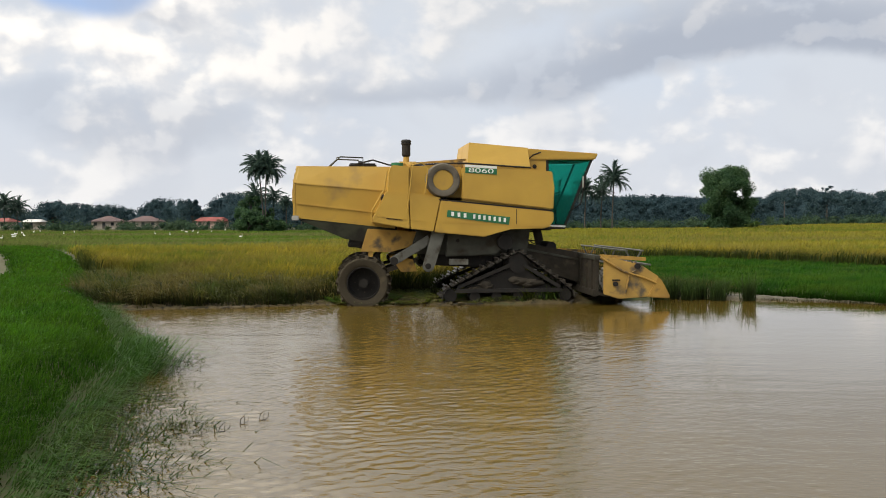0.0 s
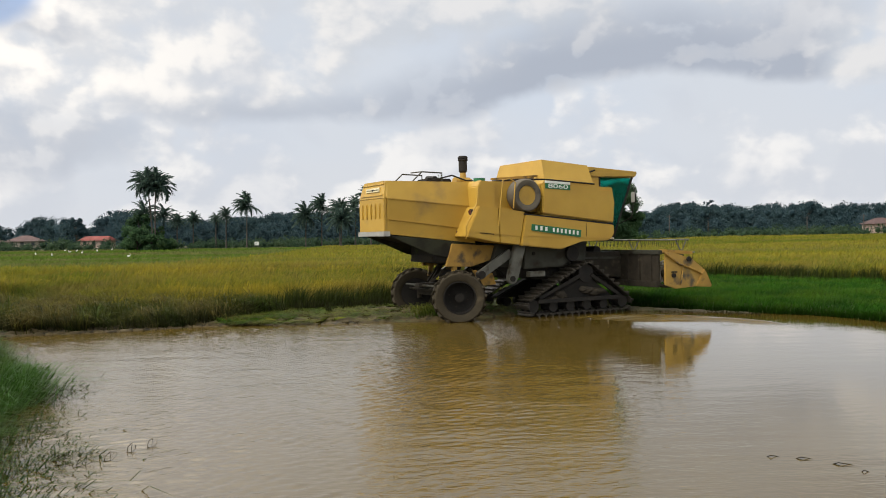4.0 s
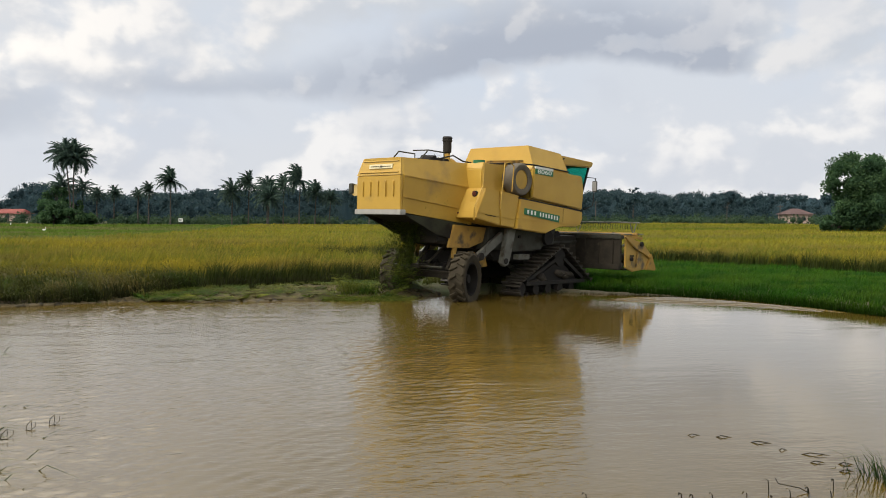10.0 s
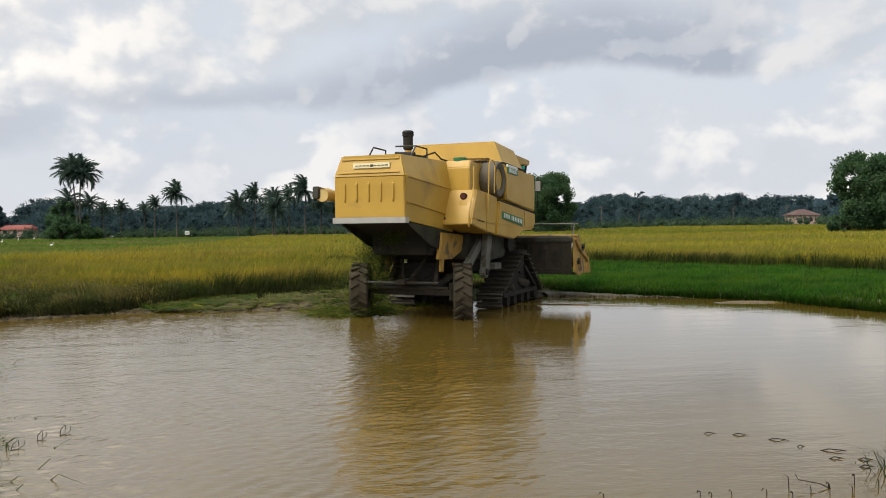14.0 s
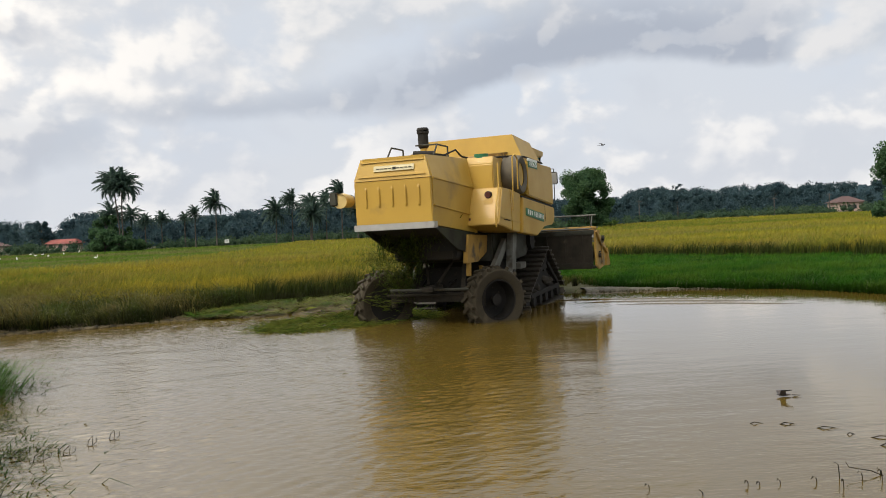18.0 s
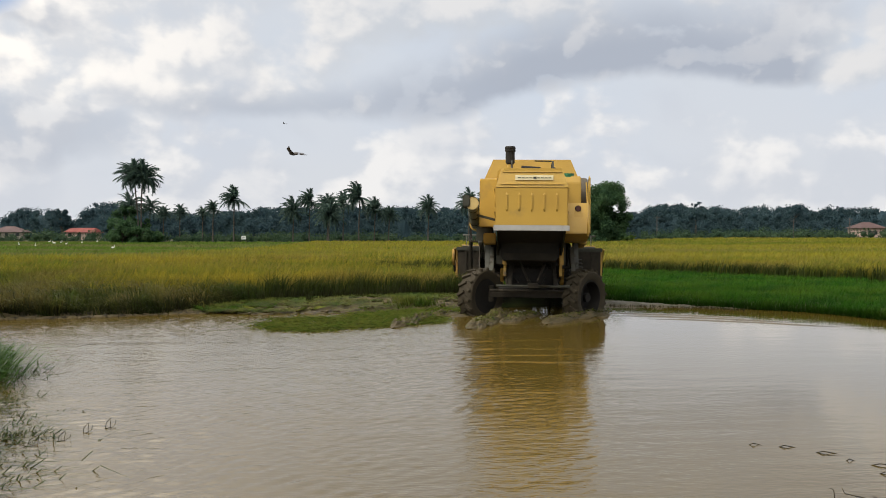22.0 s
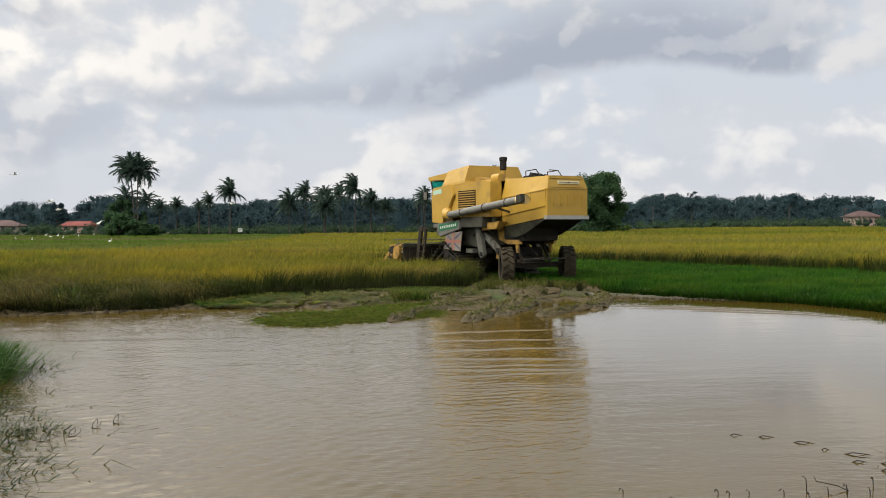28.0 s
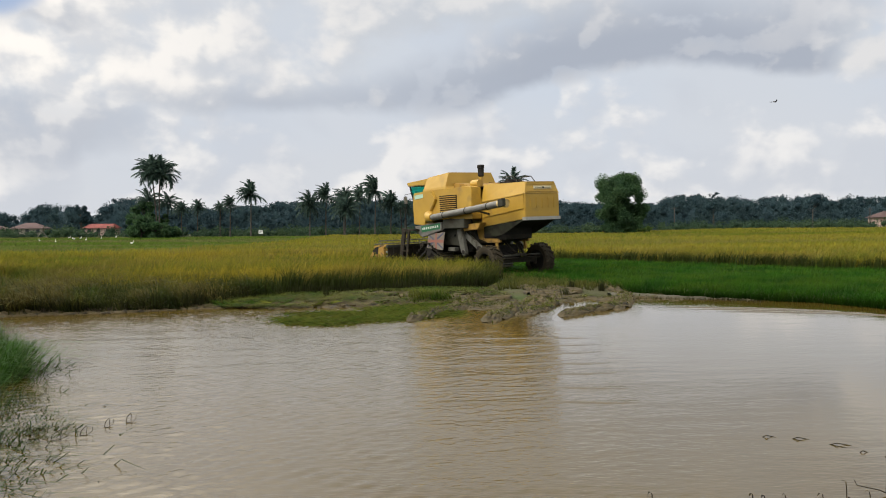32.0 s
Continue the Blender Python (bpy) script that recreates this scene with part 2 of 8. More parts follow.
def plant(name, base, tip, alt, patch=0.05, shine=0.55, stretch=(1, 1, 1), patch_mix=1.0, see_through=0.38, third=None, spread=0.35):
    """Leaf colour from foot to tip (the mesh's own 'along' value), patches over the field, each blade a little different."""
    m = bpy.data.materials.new(name)
    m.use_nodes = True
    nt = m.node_tree
    N, L = nt.nodes.new, nt.links.new
    p = nt.nodes["Principled BSDF"]

    def mixc(f, u, v):
        n = N("ShaderNodeMix")
        n.data_type = "RGBA"
        L(f, n.inputs[0])
        for k, c in ((6, u), (7, v)):
            if isinstance(c, tuple):
                n.inputs[k].default_value = (*c, 1)
            else:
                L(c, n.inputs[k])
        return n.outputs[2]

    geo, at, co = N("ShaderNodeNewGeometry"), N("ShaderNodeAttribute"), N("ShaderNodeTexCoord")
    at.attribute_name = "along"
    mp = N("ShaderNodeMapping")
    mp.inputs["Scale"].default_value = stretch
    L(co.outputs["Object"], mp.inputs[0])
    n = N("ShaderNodeTexNoise")
    L(mp.outputs[0], n.inputs["Vector"])
    n.inputs["Scale"].default_value, n.inputs["Detail"].default_value, n.inputs["Roughness"].default_value = patch, 5, 0.6
    mr = N("ShaderNodeMapRange")
    L(n.outputs["Fac"], mr.inputs[0])
    mr.inputs[1].default_value, mr.inputs[2].default_value, mr.inputs[4].default_value = 0.42, 0.62, patch_mix
    top = mixc(mr.outputs[0], tip, alt)
    if third:
        n3, m3 = N("ShaderNodeTexNoise"), N("ShaderNodeMapRange")
        L(mp.outputs[0], n3.inputs["Vector"])
        n3.inputs["Scale"].default_value, n3.inputs["Detail"].default_value = patch * 1.9, 4
        L(n3.outputs["Fac"], m3.inputs[0])
        m3.inputs[1].default_value, m3.inputs[2].default_value, m3.inputs[4].default_value = 0.47, 0.62, 0.85
        top = mixc(m3.outputs[0], top, third)
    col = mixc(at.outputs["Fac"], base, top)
    hsv = N("ShaderNodeHueSaturation")
    v = N("ShaderNodeMapRange")
    L(geo.outputs["Random Per Island"], v.inputs[0])
    v.inputs[3].default_value, v.inputs[4].default_value = 1 - spread, 1 + spread
    L(v.outputs[0], hsv.inputs["Value"])
    L(col, hsv.inputs["Color"])
    L(hsv.outputs[0], p.inputs["Base Color"])
    p.inputs["Roughness"].default_value = shine
    p.inputs["Specular IOR Level"].default_value = 0.06
    # leaves let light through
    tr, ms = N("ShaderNodeBsdfTranslucent"), N("ShaderNodeMixShader")
    L(hsv.outputs[0], tr.inputs["Color"])
    ms.inputs[0].default_value = see_through
    L(p.outputs[0], ms.inputs[1])
    L(tr.outputs[0], ms.inputs[2])
    L(ms.outputs[0], nt.nodes["Material Output"].inputs[0])
    return m


M_YELLOW = material("yellow_paint", (0.46, 0.285, 0.038), (0.39, 0.235, 0.031), 1.3, 0.5, 0, 0.03, 60, (0.27, 0.17, 0.045), 0.6, 1.1, 0.04)
M_YELLOW_WORN = material("worn_yellow_paint", (0.40, 0.24, 0.05), (0.28, 0.165, 0.045), 3.0, 0.65, 0, 0.1, 50, (0.09, 0.068, 0.042), 0.53, 2.6)
M_GREY_STEEL = material("grey_painted_steel", (0.062, 0.062, 0.048), (0.036, 0.035, 0.027), 2.5, 0.65, 0.1, 0.1, 50, (0.032, 0.027, 0.017), 0.54, 2.6)
M_SKIRT = material("grimy_olive_paint", (0.036, 0.038, 0.022), (0.022, 0.023, 0.014), 2.0, 0.7, 0, 0.1, 40, (0.016, 0.014, 0.010), 0.52, 2.0)
M_BRACKET = material("scratched_grey_paint", (0.13, 0.13, 0.108), (0.08, 0.078, 0.064), 3.5, 0.55, 0.1, 0.1, 50, (0.045, 0.037, 0.023), 0.54, 4.0)
M_SHOE = material("worn_track_steel", (0.045, 0.039, 0.030), (0.025, 0.021, 0.016), 5.0, 0.5, 0.3, 0.3, 30, (0.08, 0.064, 0.043), 0.62, 4.0)
M_CREAM = material("faded_cream_paint", (0.62, 0.47, 0.20), (0.52, 0.38, 0.14), 2.5, 0.55, 0, 0.05, 50, (0.3, 0.22, 0.11), 0.6, 3.0)
M_PLATE = material("faded_plate_paint", (0.62, 0.55, 0.34), (0.54, 0.47, 0.27), 4.0, 0.55, 0, 0.02, 60)
M_LIGHT_STEEL = material("bare_light_steel", (0.42, 0.41, 0.38), (0.33, 0.32, 0.30), 3.0, 0.45, 0.3, 0.06, 60, (0.2, 0.16, 0.1), 0.6, 3.0)
M_DARK = material("dark_machinery", (0.016, 0.015, 0.014), (0.028, 0.025, 0.021), 4.0, 0.75, 0.05, 0.2, 30, (0.055, 0.044, 0.03), 0.64, 3.0)
M_MUDDY_STEEL = material("mud_caked_steel", (0.022, 0.019, 0.014), (0.042, 0.035, 0.025), 5.0, 0.8, 0.05, 0.35, 22, (0.075, 0.061, 0.041), 0.62, 3.0)
M_TYRE = material("muddy_rubber", (0.033, 0.027, 0.017), (0.048, 0.039, 0.024), 5.0, 0.85, 0, 0.3, 30, (0.070, 0.056, 0.034), 0.58, 3.0)
# near-black stands in for shadow in the wheel and track hollows
M_RIM = material("shadow_black_steel", (0.010, 0.009, 0.008), (0.018, 0.016, 0.013), 5.0, 0.7, 0, 0.2, 30)
M_YELLOW_MUDDY = material("mud_splashed_yellow", (0.44, 0.27, 0.05), (0.33, 0.20, 0.045), 2.6, 0.6, 0, 0.1, 50, (0.095, 0.074, 0.045), 0.54, 2.4)
M_RUBBER = material("dusty_rubber", (0.10, 0.088, 0.068), (0.13, 0.112, 0.085), 6.0, 0.85, 0, 0.2, 40, (0.06, 0.054, 0.045), 0.6, 4.0)
M_GREEN_SIGN = material("green_sign_paint", (0.012, 0.125, 0.046), (0.018, 0.15, 0.06), 3.0, 0.5, 0, 0.02, 60, (0.05, 0.12, 0.06), 0.7)
M_WHITE_SIGN = material("white_sign_paint", (0.74, 0.76, 0.72), (0.66, 0.68, 0.63), 4.0, 0.5, 0, 0.02, 60)
M_PALE_GREEN = material("pale_green_sign", (0.45, 0.62, 0.5), (0.36, 0.55, 0.42), 4.0, 0.5, 0, 0.02, 60)
M_RED_FADED = material("faded_red_paint", (0.30, 0.12, 0.09), (0.26, 0.13, 0.10), 5.0, 0.7, 0, 0.02, 60)
M_BLUE_FADED = material("faded_blue_paint", (0.07, 0.08, 0.13), (0.11, 0.11, 0.14), 5.0, 0.7, 0, 0.02, 60)
M_LAMP_RED = material("red_lamp_lens", (0.10, 0.022, 0.016), (0.07, 0.02, 0.015), 8, 0.4, 0, 0.0, 60)
M_AUGER = material("grey_galvanised_tube", (0.20, 0.195, 0.175), (0.14, 0.135, 0.12), 3.0, 0.5, 0.2, 0.05, 60, (0.10, 0.085, 0.06), 0.55, 2.5)
M_FADED = material("faded_cream_panel", (0.24, 0.21, 0.17), (0.17, 0.145, 0.115), 3.0, 0.7, 0, 0.05, 40, (0.10, 0.08, 0.055), 0.55, 2.5)
M_MUD = material("wet_mud", (0.075, 0.065, 0.036), (0.045, 0.038, 0.023), 2.4, 0.5, 0, 1.0, 12.0, (0.115, 0.1, 0.06), 0.57, 3.5)
M_CLOD = material("churned_mud", (0.098, 0.076, 0.034), (0.046, 0.036, 0.018), 3.5, 0.7, 0, 0.9, 14.0, (0.022, 0.019, 0.011), 0.53, 5.0)
M_EARTH = material("field_earth", (0.066, 0.060, 0.030), (0.050, 0.056, 0.022), 0.7, 0.85, 0, 0.8, 6.0, (0.05, 0.072, 0.02), 0.5, 0.5)
M_TRUNK = material("palm_bark", (0.085, 0.078, 0.066), (0.055, 0.05, 0.043), 2.0, 0.9, 0, 0.4, 8)
M_ROOF_RED = material("red_roof_tiles", (0.23, 0.056, 0.045), (0.16, 0.05, 0.042), 0.4, 0.75, 0, 0.3, 4)
M_ROOF_BROWN = material("brown_roof_tiles", (0.115, 0.072, 0.068), (0.085, 0.058, 0.056), 0.4, 0.75, 0, 0.3, 4)
M_WALL = material("rendered_wall", (0.36, 0.32, 0.27), (0.30, 0.26, 0.22), 0.5, 0.85, 0, 0.1, 6)
M_WALL_PINK = material("pink_rendered_wall", (0.55, 0.40, 0.36), (0.48, 0.34, 0.30), 0.5, 0.85, 0, 0.1, 6)
M_WINDOW_DARK = material("dark_window_glass", (0.03, 0.035, 0.04), (0.045, 0.05, 0.055), 1, 0.15, 0, 0, 6)
M_FEATHER = material("white_feathers", (0.82, 0.82, 0.79), (0.75, 0.75, 0.71), 8, 0.8, 0, 0.05, 30)
M_BIRD = material("dark_feathers", (0.05, 0.045, 0.045), (0.08, 0.07, 0.065), 8, 0.7, 0, 0.05, 30)
M_BEAK = material("yellow_beak", (0.5, 0.33, 0.06), (0.45, 0.28, 0.05), 8, 0.5, 0, 0, 30)
M_WOOD_GREY = material("weathered_pole_wood", (0.11, 0.10, 0.09), (0.08, 0.07, 0.062), 2, 0.9, 0, 0.3, 12)
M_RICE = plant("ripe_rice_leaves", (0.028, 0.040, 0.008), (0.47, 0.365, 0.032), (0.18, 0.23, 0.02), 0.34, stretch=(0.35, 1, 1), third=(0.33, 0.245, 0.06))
M_RICE_FAR = plant("distant_rice", (0.066, 0.086, 0.011), (0.345, 0.285, 0.028), (0.13, 0.175, 0.018), 0.10, stretch=(0.10, 1, 1), third=(0.23, 0.185, 0.05))
M_RICE_GREEN = plant("green_rice", (0.05, 0.085, 0.015), (0.11, 0.19, 0.022), (0.20, 0.18, 0.07), 0.05, stretch=(0.2, 1, 1))
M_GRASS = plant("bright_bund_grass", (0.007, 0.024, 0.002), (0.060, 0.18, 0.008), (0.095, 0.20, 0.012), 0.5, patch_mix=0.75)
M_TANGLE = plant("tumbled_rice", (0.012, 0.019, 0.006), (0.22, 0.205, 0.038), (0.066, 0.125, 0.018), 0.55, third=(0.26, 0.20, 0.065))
M_CLUMP = plant("dark_green_rice", (0.016, 0.022, 0.008), (0.05, 0.095, 0.022), (0.075, 0.105, 0.03), 0.9)
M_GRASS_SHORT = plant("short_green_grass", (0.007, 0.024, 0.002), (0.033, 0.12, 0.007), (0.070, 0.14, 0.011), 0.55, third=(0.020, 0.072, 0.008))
M_REED = plant("grey_green_reed", (0.008, 0.015, 0.004), (0.028, 0.064, 0.013), (0.05, 0.072, 0.022), 1.5)
M_EDGE = plant("arching_water_grass", (0.010, 0.026, 0.006), (0.045, 0.118, 0.016), (0.072, 0.128, 0.026), 0.9)
M_STRAW = plant("fresh_cut_straw", (0.03, 0.042, 0.008), (0.20, 0.21, 0.04), (0.055, 0.125, 0.014), 1.6)
M_STUB = plant("rice_stubble", (0.045, 0.045, 0.016), (0.14, 0.14, 0.035), (0.085, 0.12, 0.024), 0.8)
# darkened to carry the shade of the rice front; stubs and reeds share it
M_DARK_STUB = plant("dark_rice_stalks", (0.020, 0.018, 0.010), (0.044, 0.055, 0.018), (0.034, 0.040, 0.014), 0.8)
M_LEAF = plant("tree_leaves", (0.034, 0.074, 0.042), (0.074, 0.140, 0.056), (0.090, 0.148, 0.055), 0.25, see_through=0.42, spread=0.25)
# the blue in these leaf colours stands in for distance haze
M_LEAF_FAR = plant("haze_tinted_leaves", (0.029, 0.056, 0.070), (0.043, 0.076, 0.086), (0.050, 0.084, 0.080), 0.03, see_through=0.36, spread=0.11)
M_BUSH = plant("scrub_leaves", (0.028, 0.056, 0.036), (0.058, 0.10, 0.050), (0.070, 0.105, 0.045), 0.06, spread=0.2)
# frond colour carries a bluish cast for the haze at that range
M_FROND = plant("hazed_palm_fronds", (0.045, 0.076, 0.070), (0.080, 0.128, 0.096), (0.095, 0.138, 0.088), 0.3)
M_BANANA = plant("banana_leaves", (0.05, 0.085, 0.025), (0.09, 0.15, 0.035), (0.11, 0.16, 0.04), 0.5)


def glass_material():
    m = bpy.data.materials.new("green_tinted_glass")
    m.use_nodes = True
    nt = m.node_tree
    p = nt.nodes["Principled BSDF"]
    p.inputs["Base Color"].default_value = (0.07, 0.50, 0.42, 1)
    p.inputs["Roughness"].default_value, p.inputs["IOR"].default_value = 0.04, 1.05
    p.inputs["Transmission Weight"].default_value = 0.92
    return m


M_GLASS = glass_material()


def water_material():
    """Muddy standing water: brown body, mirror skin, wind ripples at three sizes."""
    m = bpy.data.materials.new("muddy_water")
    m.use_nodes = True
    nt = m.node_tree
    N, L = nt.nodes.new, nt.links.new
    p = nt.nodes["Principled BSDF"]
    co = N("ShaderNodeTexCoord")

    def noise_(s, stretch, d=3, turn=0.0, distort=0.0):
        mp = N("ShaderNodeMapping")
        mp.inputs["Scale"].default_value = stretch
        mp.inputs["Rotation"].default_value = (0, 0, turn)
        L(co.outputs["Object"], mp.inputs[0])
        n = N("ShaderNodeTexNoise")
        L(mp.outputs[0], n.inputs["Vector"])
        n.inputs["Scale"].default_value, n.inputs["Detail"].default_value = s, d
        n.inputs["Distortion"].default_value = distort
        return n.outputs["Fac"]

    mx = N("ShaderNodeMix")
    mx.data_type = "RGBA"
    L(noise_(0.25, (1, 1, 1)), mx.inputs[0])
    mx.inputs[6].default_value, mx.inputs[7].default_value = (0.094, 0.064, 0.012, 1), (0.076, 0.051, 0.009, 1)
    L(mx.outputs[2], p.inputs["Base Color"])
    p.inputs["IOR"].default_value = 1.6
    small, swell = noise_(15.0, (0.6, 1.5, 1), 2, 0.35, 0.3), noise_(1.1, (0.5, 1.4, 1), 2, 0.1)
    calm = N("ShaderNodeMapRange")
    L(noise_(0.16, (1, 0.7, 1), 2), calm.inputs[0])
    calm.inputs[1].default_value, calm.inputs[2].default_value, calm.inputs[3].default_value = 0.36, 0.58, 0.6
    # the right-hand reach lies in the lee and is smoother
    sx, lee, wind = N("ShaderNodeSeparateXYZ"), N("ShaderNodeMapRange"), N("ShaderNodeMath")
    L(co.outputs["Object"], sx.inputs[0])
    L(sx.outputs[0], lee.inputs[0])
    lee.inputs[1].default_value, lee.inputs[2].default_value, lee.inputs[3].default_value, lee.inputs[4].default_value = 1.5, 5.0, 1.0, 0.16
    wind.operation = "MULTIPLY"
    # ripples too fine to see blur the mirror where the wind reaches
    blur = N("ShaderNodeMapRange")
    L(sx.outputs[0], blur.inputs[0])
    blur.inputs[1].default_value, blur.inputs[2].default_value, blur.inputs[3].default_value, blur.inputs[4].default_value = 1.0, 4.2, 0.125, 0.05
    L(blur.outputs[0], p.inputs["Roughness"])
    L(calm.outputs[0], wind.inputs[0])
    L(lee.outputs[0], wind.inputs[1])
    last = None
    for height, dist, strength in ((swell, 0.05, 0.5), (small, 0.005, 1.0)):
        b = N("ShaderNodeBump")
        b.inputs["Distance"].default_value = dist
        mul = N("ShaderNodeMath")
        mul.operation = "MULTIPLY"
        L(wind.outputs[0], mul.inputs[0])
        mul.inputs[1].default_value = strength
        L(mul.outputs[0], b.inputs["Strength"])
        L(height, b.inputs["Height"])
        if last:
            L(last, b.inputs["Normal"])
        last = b.outputs[0]
    L(last, p.inputs["Normal"])
    return m


M_WATER = water_material()


# ---- mesh helpers ----
def part(name, bm, mat, parent=None, label="", smooth=False):
    """Link a bmesh as one mesh object, under a thing where one is given."""
    me = bpy.data.meshes.new(name)
    if isinstance(bm, bmesh.types.BMesh):
        bmesh.ops.recalc_face_normals(bm, faces=bm.faces)
        if smooth:
            for fc in bm.faces:
                fc.smooth = True
        bm.to_mesh(me)
        bm.free()
    else:
        verts, faces = bm
        me.from_pydata([tuple(v) for v in verts], [], [tuple(f) for f in faces])
    me.materials.append(mat)
    ob = new(name, me)
    if smooth:
        me.set_sharp_from_angle(angle=radians(40))
    if parent is not None:
        ob.parent = parent
    if label:
        tagged(ob, label)
    return ob


def empty(name, label, category, m=None, group="", kind=""):
    ob = new(name)
    ob.empty_display_size = 0.3
    if m is not None:
        ob.matrix_basis = m
    return tagged(ob, label, category, group, kind)


def prism(profile, y0, y1, bevel=0.012, taper=None):
    """A side profile of (x, z) drawn out from y0 to y1; taper: (scale, z centre) of the second face."""
    bm = bmesh.new()
    a = [bm.verts.new((x, y0, z)) for x, z in profile]
    b = [bm.verts.new((x, y1, z)) for x, z in profile]
    bm.faces.new(a)
    bm.faces.new(list(reversed(b)))
    n = len(a)
    for i in range(n):
        bm.faces.new((a[i], b[i], b[(i + 1) % n], a[(i + 1) % n]))
    if bevel:
        bmesh.ops.bevel(bm, geom=bm.edges[:], offset=bevel, segments=2, affect="EDGES", clamp_overlap=True)
    return bm


def box(x0, x1, y0, y1, z0, z1, bevel=0.008):
    return prism([(x0, z0), (x1, z0), (x1, z1), (x0, z1)], y0, y1, bevel)


def beam(a, b, w, h, bevel=0.006):
    """A straight bar of section w by h from a to b."""
    a, b = Vector(a), Vector(b)
    bm = box(0, (b - a).length, -w / 2, w / 2, -h / 2, h / 2, bevel)
    q = (b - a).to_track_quat("X", "Z")
    bm.transform(Matrix.Translation(a) @ q.to_matrix().to_4x4())
    return bm


def tube(points, r, sides=10, cap=True):
    """A round bar along points; r is one radius or one for each point."""
    pts = [Vector(p) for p in points]
    rs = r if isinstance(r, (list, tuple)) else [r] * len(pts)
    bm = bmesh.new()
    rings = []
    up = None
    for i, p in enumerate(pts):
        d = (pts[min(i + 1, len(pts) - 1)] - pts[max(i - 1, 0)]).normalized()
        if up is None:
            up = d.orthogonal().normalized()
        up = (up - d * up.dot(d)).normalized()
        s = d.cross(up)
        rings.append([bm.verts.new(p + (up * math.cos(2 * math.pi * k / sides) + s * math.sin(2 * math.pi * k / sides)) * rs[i]) for k in range(sides)])
    for u, v in zip(rings, rings[1:]):
        for k in range(sides):
            bm.faces.new((u[k], u[(k + 1) % sides], v[(k + 1) % sides], v[k]))
    if cap:
        bm.faces.new(list(reversed(rings[0])))
        bm.faces.new(rings[-1])
    return bm


def lathe(profile, sides=28, axis="Y", cap=True):
    """Spin (radius, offset) pairs round an axis."""
    bm = bmesh.new()
    rings = []
    for r, o in profile:
        ring = []
        for k in range(sides):
            c, s = r * math.cos(2 * math.pi * k / sides), r * math.sin(2 * math.pi * k / sides)
            ring.append(bm.verts.new((c, o, s) if axis == "Y" else (c, s, o) if axis == "Z" else (o, c, s)))
        rings.append(ring)
    for u, v in zip(rings, rings[1:]):
        for k in range(sides):
            bm.faces.new((u[k], u[(k + 1) % sides], v[(k + 1) % sides], v[k]))
    if cap and profile[0][0] > 0.001:
        bm.faces.new(rings[0])
    if cap and profile[-1][0] > 0.001:
        bm.faces.new(list(reversed(rings[-1])))
    bmesh.ops.remove_doubles(bm, verts=bm.verts, dist=0.0005)
    return bm


def join(*bms):
    out = bmesh.new()
    for b in bms:
        me = bpy.data.meshes.new("tmp")
        b.to_mesh(me)
        b.free()
        out.from_mesh(me)
        bpy.data.meshes.remove(me)
    return out


rng = np.random.default_rng(7)


def raw_mesh(name, verts, tris, along, mat, label="", category="", kind="stuff", parent=None, group=""):
    """One mesh object from arrays, with the 'along' value on its points."""
    me = bpy.data.meshes.new(name)
    me.vertices.add(len(verts))
    me.vertices.foreach_set("co", np.asarray(verts, np.float32).ravel())
    n = len(tris)
    me.loops.add(3 * n)
    me.loops.foreach_set("vertex_index", np.asarray(tris, np.int32).ravel())
    me.polygons.add(n)
    me.polygons.foreach_set("loop_start", np.arange(0, 3 * n, 3, dtype=np.int32))
    me.polygons.foreach_set("loop_total", np.full(n, 3, np.int32))
    at = me.attributes.new("along", "FLOAT", "POINT")
    at.data.foreach_set("value", np.asarray(along, np.float32))
    me.update(calc_edges=True)
    me.materials.append(mat)
    ob = new(name, me)
    if parent is not None:
        ob.parent = parent
        if label:
            tagged(ob, label)
    else:
        tagged(ob, label, category, group, kind)
    return ob


def blades(pts, h, lean, az, w, face=None):
    """Curved grass blades: two segments each. Returns verts, tris, along."""
    n = len(pts)
    face = rng.uniform(0, math.pi, n) if face is None else face
    d = np.stack([np.cos(az), np.sin(az), np.zeros(n)], 1)
    s = np.stack([np.cos(face), np.sin(face), np.zeros(n)], 1) * (w / 2)[:, None]
    up = np.array([0, 0, 1.0])
    mid = pts + up * (0.58 * h)[:, None] + d * (0.3 * lean * h)[:, None]
    tip = pts + up * (h * (1 - 0.35 * np.minimum(lean, 1.6)))[:, None] + d * (lean * h)[:, None]
    v = np.stack([pts - s, pts + s, mid - s * 0.8, mid + s * 0.8, tip], 1).reshape(-1, 3)
    t = (np.arange(n) * 5)[:, None, None] + np.array([[0, 1, 3], [0, 3, 2], [2, 3, 4]])
    a = np.tile([0, 0, 0.6, 0.6, 1.0], n)
    return v, t.reshape(-1, 3), a


